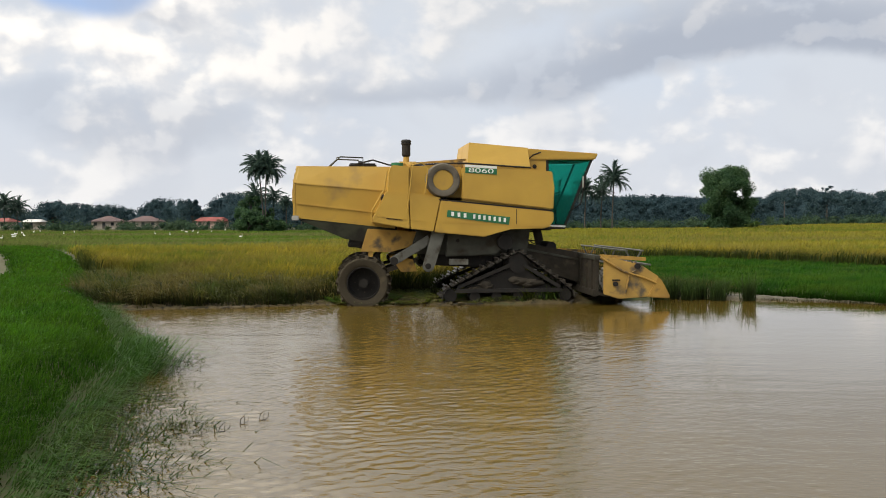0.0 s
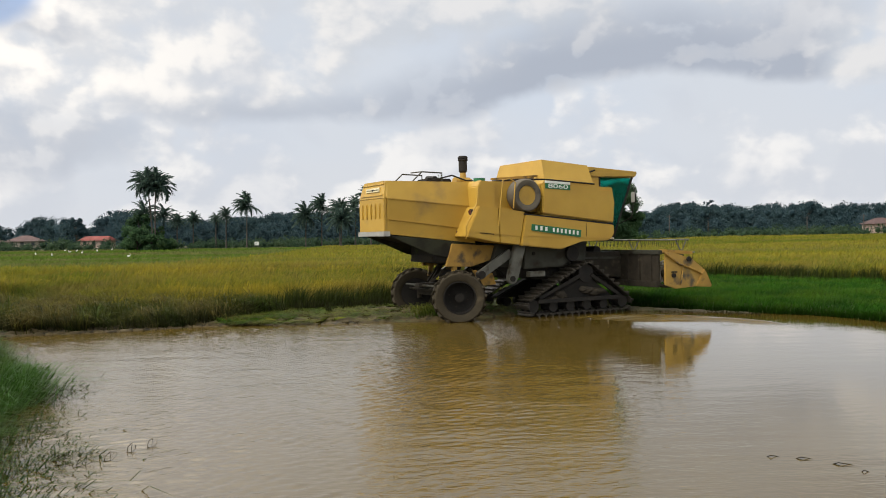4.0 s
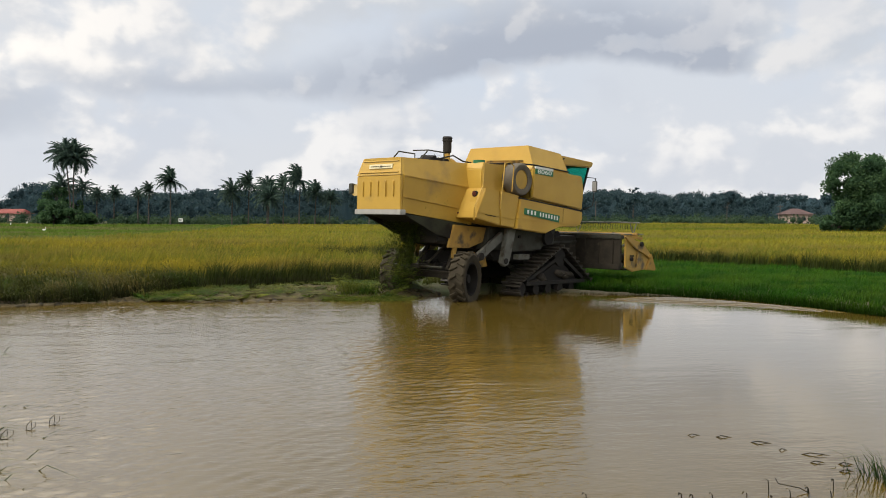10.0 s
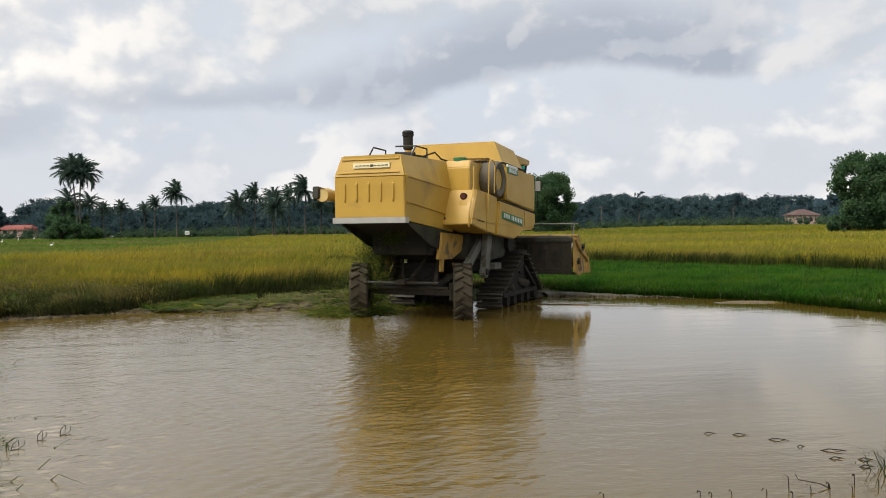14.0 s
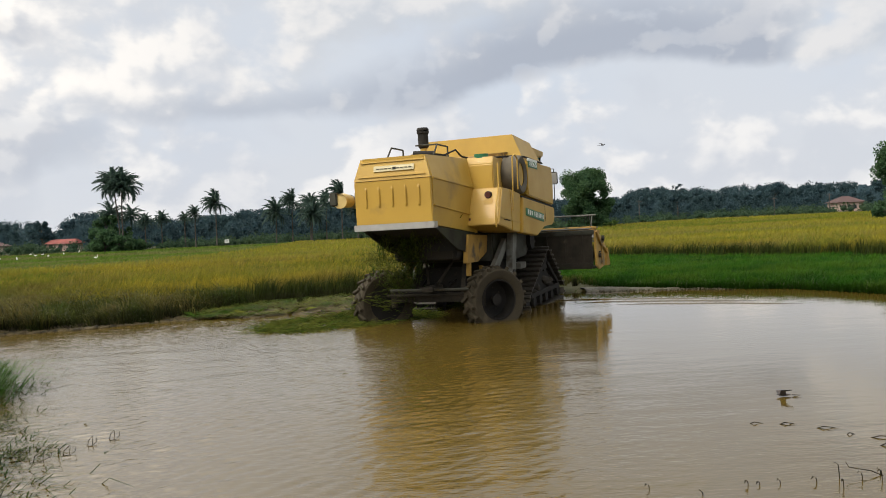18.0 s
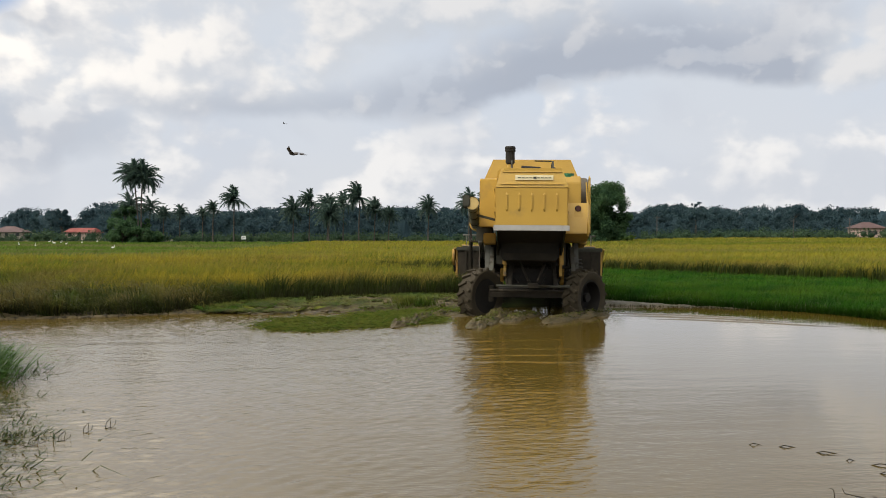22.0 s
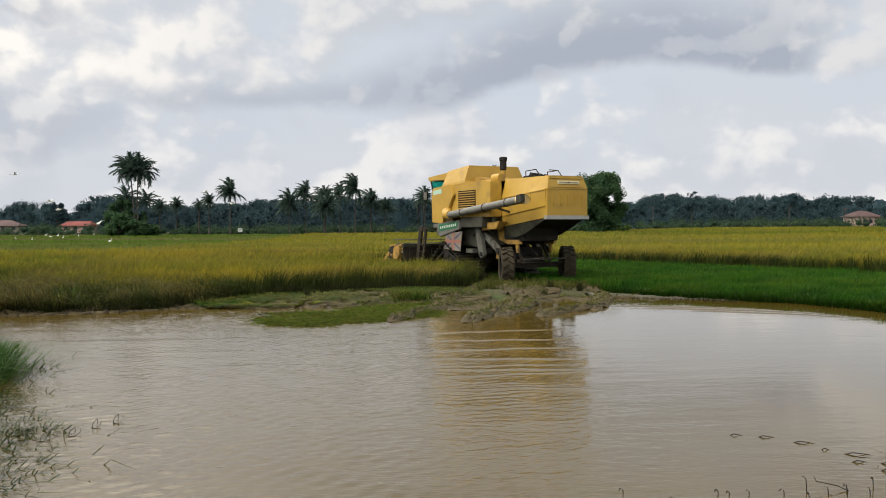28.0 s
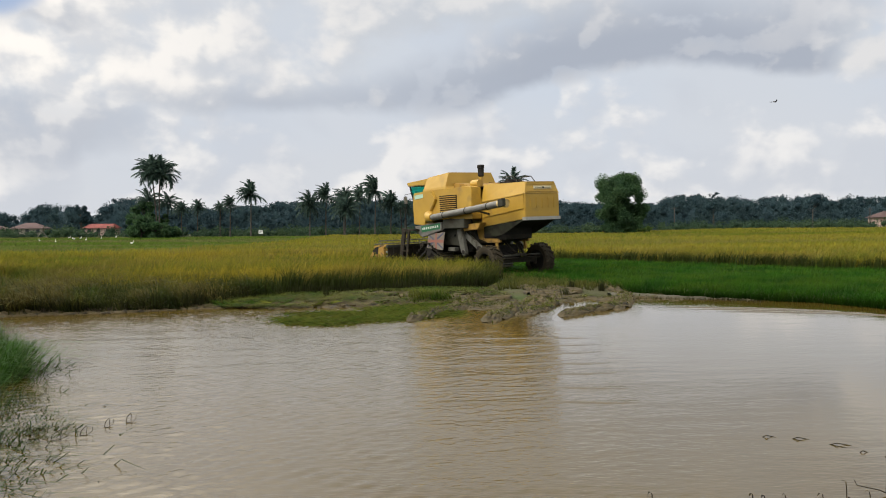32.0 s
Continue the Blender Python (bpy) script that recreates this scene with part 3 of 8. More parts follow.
def leaves(centres, size, spread=None, flat=0.0):
    """Loose four-cornered leaves turned at random about their centres."""
    n = len(centres)
    u = rng.normal(size=(n, 3))
    u[:, 2] *= 1 - flat
    u /= np.linalg.norm(u, axis=1)[:, None]
    q = rng.normal(size=(n, 3))
    q -= u * (q * u).sum(1)[:, None]
    q /= np.linalg.norm(q, axis=1)[:, None]
    L_, W_ = (size * rng.uniform(0.6, 1.3, n))[:, None], (size * rng.uniform(0.3, 0.65, n))[:, None]
    v = np.stack([centres - u * L_, centres + q * W_, centres + u * L_, centres - q * W_], 1).reshape(-1, 3)
    t = (np.arange(n) * 4)[:, None, None] + np.array([[0, 1, 2], [0, 2, 3]])
    a = np.repeat(rng.uniform(0, 1, n), 4)
    return v, t.reshape(-1, 3), a


def gather(*sets):
    off, vs, ts, al = 0, [], [], []
    for v, t, a in sets:
        vs.append(v), ts.append(t + off), al.append(a)
        off += len(v)
    return np.concatenate(vs), np.concatenate(ts), np.concatenate(al)


def inside(poly, x, y):
    """Whether points lie in a polygon of (x, y) corners."""
    c = np.zeros(len(x), bool)
    for (x0, y0), (x1, y1) in zip(poly, poly[1:] + poly[:1]):
        with np.errstate(divide="ignore", invalid="ignore"):
            c ^= ((y0 > y) != (y1 > y)) & (x < (x1 - x0) * (y - y0) / (y1 - y0) + x0)
    return c


def edge_distance(poly, x, y):
    d = np.full(len(x), 1e9)
    for (x0, y0), (x1, y1) in zip(poly, poly[1:] + poly[:1]):
        k = np.clip(((x - x0) * (x1 - x0) + (y - y0) * (y1 - y0)) / ((x1 - x0) ** 2 + (y1 - y0) ** 2), 0, 1)
        d = np.minimum(d, np.hypot(x - x0 - k * (x1 - x0), y - y0 - k * (y1 - y0)))
    return d


def wobble(x, y, s, seed=0.0):
    """Cheap smooth unevenness, about -1 to 1."""
    return (np.sin(x * s + 1.3 + seed) * np.cos(y * s * 1.17 + 0.4 + seed) + 0.6 * np.sin(x * s * 2.3 + y * s * 1.7 + seed * 2) + 0.35 * np.sin(x * s * 5.1 - y * s * 4.3 + seed)) / 1.6


# ---- ground and water ----
POND = [(-2.2, 4.4), (-3.0, 6.0), (-3.6, 7.2), (-4.1, 8.6), (-4.35, 10.4), (-5.4, 13.0), (-7.1, 16.6), (-8.9, 19.6), (-6.1, 20.2), (-4.6, 20.9),
        (-3.0, 21.3), (1.0, 20.95), (2.6, 21.4), (4.5, 22.6), (7.4, 23.4), (9.0, 22.2), (10.2, 21.1), (11.2, 20.2), (11.8, 18.6), (12.4, 16.0), (12.8, 11.0), (10.5, 6.5), (6.0, 4.4), (2.0, 4.2)]
BUND = [(-2.95, 3.6), (-3.4, 5.6), (-4.0, 7.7), (-4.6, 9.4), (-4.75, 10.8), (-5.75, 13.2), (-7.6, 16.8), (-9.6, 20.6), (-14.5, 31.0), (-23.2, 47.6), (-28.4, 56.5), (-34.0, 65.0), (-38.5, 65.0), (-27.2, 47.6), (-17.6, 31.0), (-12.6, 20.0), (-9.6, 12.0), (-9.0, 3.6)]
NEAR_BANK = [(-30, -40), (40, -40), (40, 3.0), (6.0, 3.9), (2.0, 3.7), (-2.0, 4.1), (-6.5, 3.0), (-30, 3.0)]


def far_rise(x, y):
    """The plain climbs a little towards the woods, more so to the east."""
    d = np.hypot(x, y)
    k = np.clip((np.degrees(np.arctan2(x, y)) - 12) / 12, 0, 1)
    return 0.5 * np.clip((d - 110) / 90, 0, 1) + 0.8 * np.clip((d - 200) / 90, 0, 1) + 0.9 * k * k * (3 - 2 * k) * np.clip((d - 140) / 60, 0, 1)


def base_at(x, y):
    return float(far_rise(np.array([x]), np.array([y]))[0])


def ground_height(x, y):
    d_in, d = inside(POND, x, y), edge_distance(POND, x, y)
    z = np.where(d_in, -0.04 - np.minimum(d * 0.22, 0.4), 0.03 + np.minimum(d * 0.12, 0.12))
    z += np.where(d_in, 0, 0.03) * wobble(x, y, 1.9) * np.clip(d, 0, 1)
    b = np.where(inside(BUND, x, y), np.minimum(edge_distance(BUND, x, y) * 0.4, 0.2), 0)
    n = np.where(inside(NEAR_BANK, x, y), np.minimum(edge_distance(NEAR_BANK, x, y) * 0.4, 0.3), 0)
    return z + far_rise(x, y) + np.where(d_in, 0, np.maximum(b, n))


def axis_steps(lo, a, b, hi, fine):
    mid = list(np.arange(a, b, fine))
    down, up, s = [a], [b], fine
    while down[-1] > lo:
        s *= 1.25
        down.append(max(lo, down[-1] - s))
    s = fine
    while up[-1] < hi:
        s *= 1.25
        up.append(min(hi, up[-1] + s))
    return np.array(sorted(set(down[1:] + mid + up)))


def build_ground():
    xs, ys = axis_steps(-2600, -16, 22, 2600, 0.3), axis_steps(-600, -3, 48, 3200, 0.3)
    X, Y = np.meshgrid(xs, ys)
    x, y = X.ravel(), Y.ravel()
    v = np.stack([x, y, ground_height(x, y)], 1)
    i = np.arange((len(ys) - 1) * len(xs)).reshape(len(ys) - 1, len(xs))[:, :-1].ravel()
    w = len(xs)
    t = np.concatenate([np.stack([i, i + 1, i + w + 1], 1), np.stack([i, i + w + 1, i + w], 1)])
    ob = raw_mesh("ground", v, t, np.zeros(len(v)), M_EARTH, "muddy brown and green paddy ground round the pond", "ground", "structure")
    ob.data.polygons.foreach_set("use_smooth", np.ones(len(t), bool))
    # water: wind ripples as real relief, dying out in the lee to the east
    xs, ys = axis_steps(-14, -8.5, 7.0, 15, 0.04), axis_steps(2.5, 4.8, 22.0, 25, 0.036)
    X, Y = np.meshgrid(xs, ys)
    x, y = X.ravel(), Y.ravel()
    r = np.random.default_rng(21)
    z = np.zeros(len(x))
    for k in range(40):
        length, way = 0.105 * 2.1 ** r.uniform(0, 1), -1.25 + r.normal(0, 0.62)
        wn = 2 * math.pi / length
        z += 0.0165 / wn * np.sin(wn * (x * math.cos(way) + y * math.sin(way)) + r.uniform(0, 6.28))
    lee = np.clip((3.6 - x - 0.35 * wobble(x, y, 0.6)) / 2.2, 0, 1)
    gust = np.clip(0.75 + 0.35 * wobble(x, y * 0.8, 0.55, 2.0), 0.4, 1.1)
    z *= (0.13 + 0.87 * lee * lee * (3 - 2 * lee)) * gust * np.clip(edge_distance(POND, x, y) / 0.5, 0.1, 1)
    v = np.stack([x, y, z], 1)
    w = len(xs)
    i = np.arange((len(ys) - 1) * w).reshape(len(ys) - 1, w)[:, :-1].ravel()
    t = np.concatenate([np.stack([i, i + 1, i + w + 1], 1), np.stack([i, i + w + 1, i + w], 1)])
    ob = raw_mesh("water", v, t, np.zeros(len(v)), M_WATER, "still brown muddy water of the flooded paddy pond", "water", "structure")
    ob.data.polygons.foreach_set("use_smooth", np.ones(len(t), bool))


build_ground()


# ---- rice, grass and reeds ----
GOLD = [(-9.8, 21.2), (-8.0, 20.5), (-6.0, 20.6), (-4.4, 21.2), (-2.5, 22.4), (-0.6, 23.5), (2.2, 24.2), (3.4, 24.8), (4.3, 28.0), (3.8, 31.0), (2.0, 34.2), (0.2, 36.6), (5.0, 42.0), (10.2, 45.0),
        (13.9, 38.0), (17.0, 33.3), (18.8, 30.0), (19.6, 25.5), (24.0, 17.0), (70.0, 17.0), (190.0, 199.0), (-11.0, 199.0), (-13.0, 78.0), (-16.0, 58.0), (-26.5, 54.0), (-22.8, 47.6)]
GREEN_FAR = [(-26.5, 54.4), (-16.3, 58.3), (-13.3, 78.2), (-11.3, 199.0), (-125.0, 199.0), (-120.0, 128.0), (-60.0, 90.0), (-34.0, 66.0)]
SHORT = [(6.4, 25.4), (7.0, 24.2), (7.5, 23.45), (9.0, 22.15), (10.2, 21.0), (11.2, 20.1), (11.8, 18.5), (12.4, 16.0), (12.8, 11.0), (22.0, 11.0), (23.8, 17.0), (19.4, 25.5), (18.6, 30.0), (16.8, 33.2), (13.7, 38.0), (10.0, 44.8), (5.2, 41.6), (0.6, 36.6), (2.3, 34.2), (4.1, 31.0), (5.4, 28.0)]


def scatter(poly, r0, r1, density, az=(-34, 42)):
    """Random places in the part of a polygon that lies r0 to r1 from the viewpoint."""
    a0, a1 = radians(az[0]), radians(az[1])
    n = int((r1 * r1 - r0 * r0) * 0.5 * (a1 - a0) * density)
    r, a = np.sqrt(rng.uniform(r0 * r0, r1 * r1, n)), rng.uniform(a0, a1, n)
    x, y = r * np.sin(a), r * np.cos(a)
    k = inside(poly, x, y)
    return x[k], y[k]


def field(poly, bands, height, lean, width, ragged=0.0):
    """Tufts of blades over a polygon, coarser with distance."""
    out = []
    for r0, r1, density, scale, blades_each in bands:
        x, y = scatter(poly, r0, r1, density)
        n = len(x) * blades_each
        bx = np.repeat(x, blades_each) + rng.normal(0, 0.05 * scale, n)
        by = np.repeat(y, blades_each) + rng.normal(0, 0.05 * scale, n)
        h = height * rng.uniform(0.72, 1.12, n) * (1 + 0.16 * wobble(bx, by * 1.8, 0.7) + 0.08 * wobble(bx, by * 2.2, 0.13, 2.0))
        if ragged:  # lower, greener and more tumbled towards the open edge
            e = np.clip(edge_distance(poly, bx, by) / (ragged + 2.6 * np.clip((-bx - 3.0) / 2.5, 0, 1)) + 0.35 * wobble(bx, by, 1.3, 7.0), 0, 1)
            e = np.where((bx > 4.6) | (by > 31), 1.0, np.maximum(e, np.clip((bx + 4.5) / 2.5, 0, 1)))
            h = h * (0.32 + 0.68 * e)
            near = edge_distance(poly, bx, by) < np.where(bx < -3, 0.35, 0.75) + 0.3 * wobble(bx, by, 1.7, 3.0)
            hill = np.repeat(rng.uniform(0.0, 1.0, len(x)), blades_each)
            h = h * (0.86 + 0.24 * hill)
        az = rng.normal(0.3, 1.3, n)
        ln = lean * rng.uniform(0.3, 1.5, n) * (1 + 0.5 * wobble(bx, by, 0.5, 4.0))
        wide = width * scale * rng.uniform(0.7, 1.3, n)
        if ragged:
            keep = (e > 0.55) | (np.repeat(rng.uniform(0, 1, len(x)), blades_each) < 0.22)
            bx, by, h, ln, az, wide, e, hill, near = (q[keep] for q in (bx, by, h, ln, az, wide, e, hill, near))
        v, t, a = blades(np.stack([bx, by, ground_height(bx, by) - 0.02], 1), h, ln, az, wide)
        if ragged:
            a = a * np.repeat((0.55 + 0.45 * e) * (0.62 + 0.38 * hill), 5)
            # shade between the front stalks is put into their colour
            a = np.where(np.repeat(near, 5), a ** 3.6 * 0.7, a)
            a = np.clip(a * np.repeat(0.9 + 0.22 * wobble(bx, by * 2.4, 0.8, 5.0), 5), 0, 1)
        out.append((v, t, a))
    return gather(*out)


def build_fields():
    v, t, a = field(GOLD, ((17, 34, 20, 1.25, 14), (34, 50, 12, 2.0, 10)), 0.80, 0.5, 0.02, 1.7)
    raw_mesh("rice_field", v, t, a ** 1.5, M_RICE, "standing ripe golden rice with dark green feet and shade-painted front beside the pond", "rice")
    v, t, a = field(GOLD, ((50, 85, 5, 3.0, 6), (85, 200, 1.3, 6.0, 6)), 0.80, 0.42, 0.024)
    raw_mesh("distant_rice_field", v, t, a, M_RICE_FAR, "wide golden and green rice field running to the trees", "rice")
    v, t, a = field(GREEN_FAR, ((55, 100, 3, 3.5, 6), (100, 235, 0.8, 7.0, 5)), 0.55, 0.35, 0.026)
    raw_mesh("green_rice_field", v, t, a, M_RICE_GREEN, "low green rice field before the houses", "rice")
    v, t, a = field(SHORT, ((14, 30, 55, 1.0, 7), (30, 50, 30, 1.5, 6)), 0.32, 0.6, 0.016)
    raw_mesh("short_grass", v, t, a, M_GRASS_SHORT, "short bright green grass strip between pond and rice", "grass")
    sets = []
    line = [(6.9, 24.3), (7.5, 23.5), (9.0, 22.2), (10.2, 21.05), (11.2, 20.1), (11.75, 18.5), (12.35, 16.0), (12.75, 12.0)]
    for (x0, y0), (x1, y1) in zip(line, line[1:]):
        n = int(math.hypot(x1 - x0, y1 - y0) * 420)
        k = rng.uniform(0, 1, n)
        x, y = x0 + (x1 - x0) * k + rng.normal(0.03, 0.1, n), y0 + (y1 - y0) * k + rng.normal(0.03, 0.1, n)
        gv, gt, ga = blades(np.stack([x, y, np.full(n, -0.02)], 1), rng.uniform(0.12, 0.34, n), rng.uniform(0.2, 1.2, n), rng.normal(-2.2, 0.8, n), rng.uniform(0.01, 0.02, n))
        # blade colour cut to 0.45 for the shadowed foot of the strip
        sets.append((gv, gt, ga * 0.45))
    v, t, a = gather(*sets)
    raw_mesh("shore_grass", v, t, a, M_GRASS_SHORT, "green grass hanging over the pond's edge, coloured dark for its shade", "grass")
    # bund grass, dense and overhanging the water
    sets = []
    for r0, r1, density, h, w in ((4, 9, 1900, 0.30, 0.007), (9, 14, 1300, 0.28, 0.010), (14, 30, 420, 0.28, 0.018), (30, 75, 80, 0.28, 0.045)):
        x, y = scatter(BUND, r0, r1, density, (-75, 0))
        n = len(x)
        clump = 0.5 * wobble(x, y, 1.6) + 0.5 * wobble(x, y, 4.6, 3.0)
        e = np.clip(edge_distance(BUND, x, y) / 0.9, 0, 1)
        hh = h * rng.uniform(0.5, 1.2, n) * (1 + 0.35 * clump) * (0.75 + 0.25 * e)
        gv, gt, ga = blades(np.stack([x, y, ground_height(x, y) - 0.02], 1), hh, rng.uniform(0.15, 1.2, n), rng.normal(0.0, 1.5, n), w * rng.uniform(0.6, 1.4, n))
        # shade painted into the blade colour towards the bund's edges
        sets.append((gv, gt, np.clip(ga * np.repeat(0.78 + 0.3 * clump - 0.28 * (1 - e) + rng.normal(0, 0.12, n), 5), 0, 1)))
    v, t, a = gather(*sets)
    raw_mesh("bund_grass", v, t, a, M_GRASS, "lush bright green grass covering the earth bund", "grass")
    # grass arching out over the water from the bund's foot
    sets = []
    line = [(-3.1, 5.2), (-3.8, 7.7), (-4.4, 9.6), (-4.4, 10.8), (-4.8, 11.9), (-5.5, 13.4), (-7.4, 16.8), (-9.3, 20.2)]
    for (x0, y0), (x1, y1) in zip(line, line[1:]):
        n = int(math.hypot(x1 - x0, y1 - y0) * 340)
        k = rng.uniform(0, 1, n)
        x = x0 + (x1 - x0) * k + rng.normal(-0.12, 0.2, n) + 0.18 * wobble(y0 + (y1 - y0) * k, k, 2.4)
        y = y0 + (y1 - y0) * k + rng.normal(0, 0.1, n)
        sets.append(blades(np.stack([x, y, np.full(n, -0.04)], 1), rng.uniform(0.14, 0.4, n) * (1 + 1.0 * np.exp(-((y - 11.6) / 1.2) ** 2)), rng.uniform(0.7, 2.2, n), rng.normal(0.0, 0.7, n), rng.uniform(0.006, 0.014, n)))
    v, t, a = gather(*sets)
    raw_mesh("water_edge_grass", v, t, a, M_EDGE, "thin green grass arching out over the water's edge", "grass")
    # tangled grey-green sedge standing in the water
    sets = []
    for cx, cy, sx, sy, n in ((-3.3, 8.5, 0.24, 0.4, 150), (-2.95, 7.3, 0.26, 0.45, 150), (-2.6, 6.2, 0.26, 0.4, 120), (-3.8, 9.5, 0.22, 0.35, 110), (-4.45, 11.8, 0.2, 0.45, 260), (-2.9, 8.2, 0.15, 0.12, 50), (-3.25, 7.9, 0.35, 0.5, 150), (-2.85, 6.7, 0.3, 0.4, 130)):
        x, y = rng.normal(cx, sx, n), rng.normal(cy, sy, n)
        sets.append(blades(np.stack([x, y, np.full(n, -0.05)], 1), rng.uniform(0.07, 0.2, n), rng.uniform(0.8, 4.0, n), rng.normal(0.1, 0.7, n), rng.uniform(0.009, 0.017, n)))
    for cx, cy, n in ((-3.8, 8.4, 230), (-3.45, 7.3, 270), (-3.15, 6.4, 240), (-4.1, 9.4, 170)):
        x, y = rng.normal(cx, 0.2, n), rng.normal(cy, 0.4, n)
        sets.append(blades(np.stack([x, y, np.full(n, -0.05)], 1), rng.uniform(0.12, 0.3, n), rng.uniform(0.5, 2.0, n), rng.normal(0.1, 0.8, n), rng.uniform(0.009, 0.017, n)))
    v, t, a = gather(*sets)
    raw_mesh("sedge_tangle", v, t, a, M_REED, "tangled grey-green sedge standing in shallow water", "sedge")
    n = 110
    x, y = rng.normal(4.5, 0.09, n), rng.normal(5.8, 0.14, n)
    v, t, a = blades(np.stack([x, y, np.full(n, -0.05)], 1), rng.uniform(0.1, 0.36, n), rng.uniform(0.3, 1.3, n), rng.normal(2.6, 0.9, n), rng.uniform(0.004, 0.009, n))
    raw_mesh("sedge_tuft", v, t, a, M_REED, "sparse green sedge tuft at the pond's near corner", "sedge")
    # tumbled green and tan clumps before the taller rice
    poly = [(-9.8, 20.2), (-8.0, 19.95), (-6.0, 20.25), (-4.4, 20.95), (-2.5, 22.2), (-2.4, 23.2), (-4.4, 24.4), (-8.0, 26.5), (-12.0, 26.0)]
    x, y = scatter(poly, 17, 32, 17, (-34, 2))
    n = len(x) * 42
    bx, by = np.repeat(x, 42) + rng.normal(0, 0.13, n), np.repeat(y, 42) + rng.normal(0, 0.11, n)
    tone = np.clip(0.62 + 0.42 * wobble(x, y * 1.6, 1.1, 2.0) + rng.normal(0, 0.22, len(x)), 0.12, 1.0)
    hh, way = np.repeat(rng.uniform(0.25, 0.85, len(x)) * (0.75 + 0.35 * tone), 42) * rng.uniform(0.6, 1.15, n), np.repeat(rng.normal(3.3, 1.2, len(x)), 42) + rng.normal(0, 0.7, n)
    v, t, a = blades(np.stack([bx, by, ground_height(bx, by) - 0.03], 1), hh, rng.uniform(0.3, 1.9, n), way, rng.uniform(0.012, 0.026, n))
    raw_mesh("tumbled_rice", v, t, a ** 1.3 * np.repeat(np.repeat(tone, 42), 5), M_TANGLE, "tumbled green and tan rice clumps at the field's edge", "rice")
    # stalks along the foot of the rice, coloured dark as its shaded front
    x, y = [], []
    front = [(-9.0, 19.75), (-6.0, 20.15), (-4.4, 20.85), (-2.6, 22.1), (-0.7, 23.2), (2.2, 23.9), (3.4, 24.5)]
    for (x0, y0), (x1, y1) in zip(front, front[1:]):
        n = int(math.hypot(x1 - x0, y1 - y0) * 330)
        k = rng.uniform(0, 1, n)
        x.append(x0 + (x1 - x0) * k + rng.normal(0, 0.06, n)), y.append(y0 + (y1 - y0) * k + np.abs(rng.normal(0, 0.35, n)))
    x, y = np.concatenate(x), np.concatenate(y)
    n = len(x)
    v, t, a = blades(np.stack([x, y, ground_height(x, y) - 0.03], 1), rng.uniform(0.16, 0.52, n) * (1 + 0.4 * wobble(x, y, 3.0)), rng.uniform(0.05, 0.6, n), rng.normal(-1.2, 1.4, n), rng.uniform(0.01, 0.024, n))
    raw_mesh("shaded_stalk_edge", v, t, a, M_DARK_STUB, "stalks coloured dark for shade along the foot of the standing rice", "rice")


build_fields()


def stem(path, r0, r1):
    return tube(path, [r0 + (r1 - r0) * i / (len(path) - 1) for i in range(len(path))], 5)


def water_stem(x, y, h, bend, turn, name="water_stem", label="bent dead sedge stem rising from the pond water"):
    """A bare stem with a bent flag leaf at its top."""
    c, s = math.cos(turn), math.sin(turn)
    root = empty(name, label, "stem", pose(x, y, -0.05), "bent stems in the water")
    part("stalk", stem([(0, 0, 0), (0.003 * c, 0.003 * s, h * 0.5 + 0.05), (0.008 * c, 0.008 * s, h + 0.05)], 0.004, 0.003), M_DARK_STUB, root)
    lf = bmesh.new()
    top = Vector((0.008 * c, 0.008 * s, h + 0.05))
    d = Vector((c, s, -0.25)) * bend
    sd = Vector((-s, c, 0)) * 0.006
    mid = top + d * 0.5 + Vector((0, 0, 0.015))
    vs = [lf.verts.new(p) for p in (top - sd, top + sd, mid + sd * 1.4, mid - sd * 1.4, top + d, top + Vector((0, 0, -0.012)))]
    for f in ((0, 1, 2, 3), (3, 2, 4), (0, 1, 5)):
        lf.faces.new([vs[i] for i in f])
    part("flag_leaf", lf, M_DARK_STUB, root)
    return root


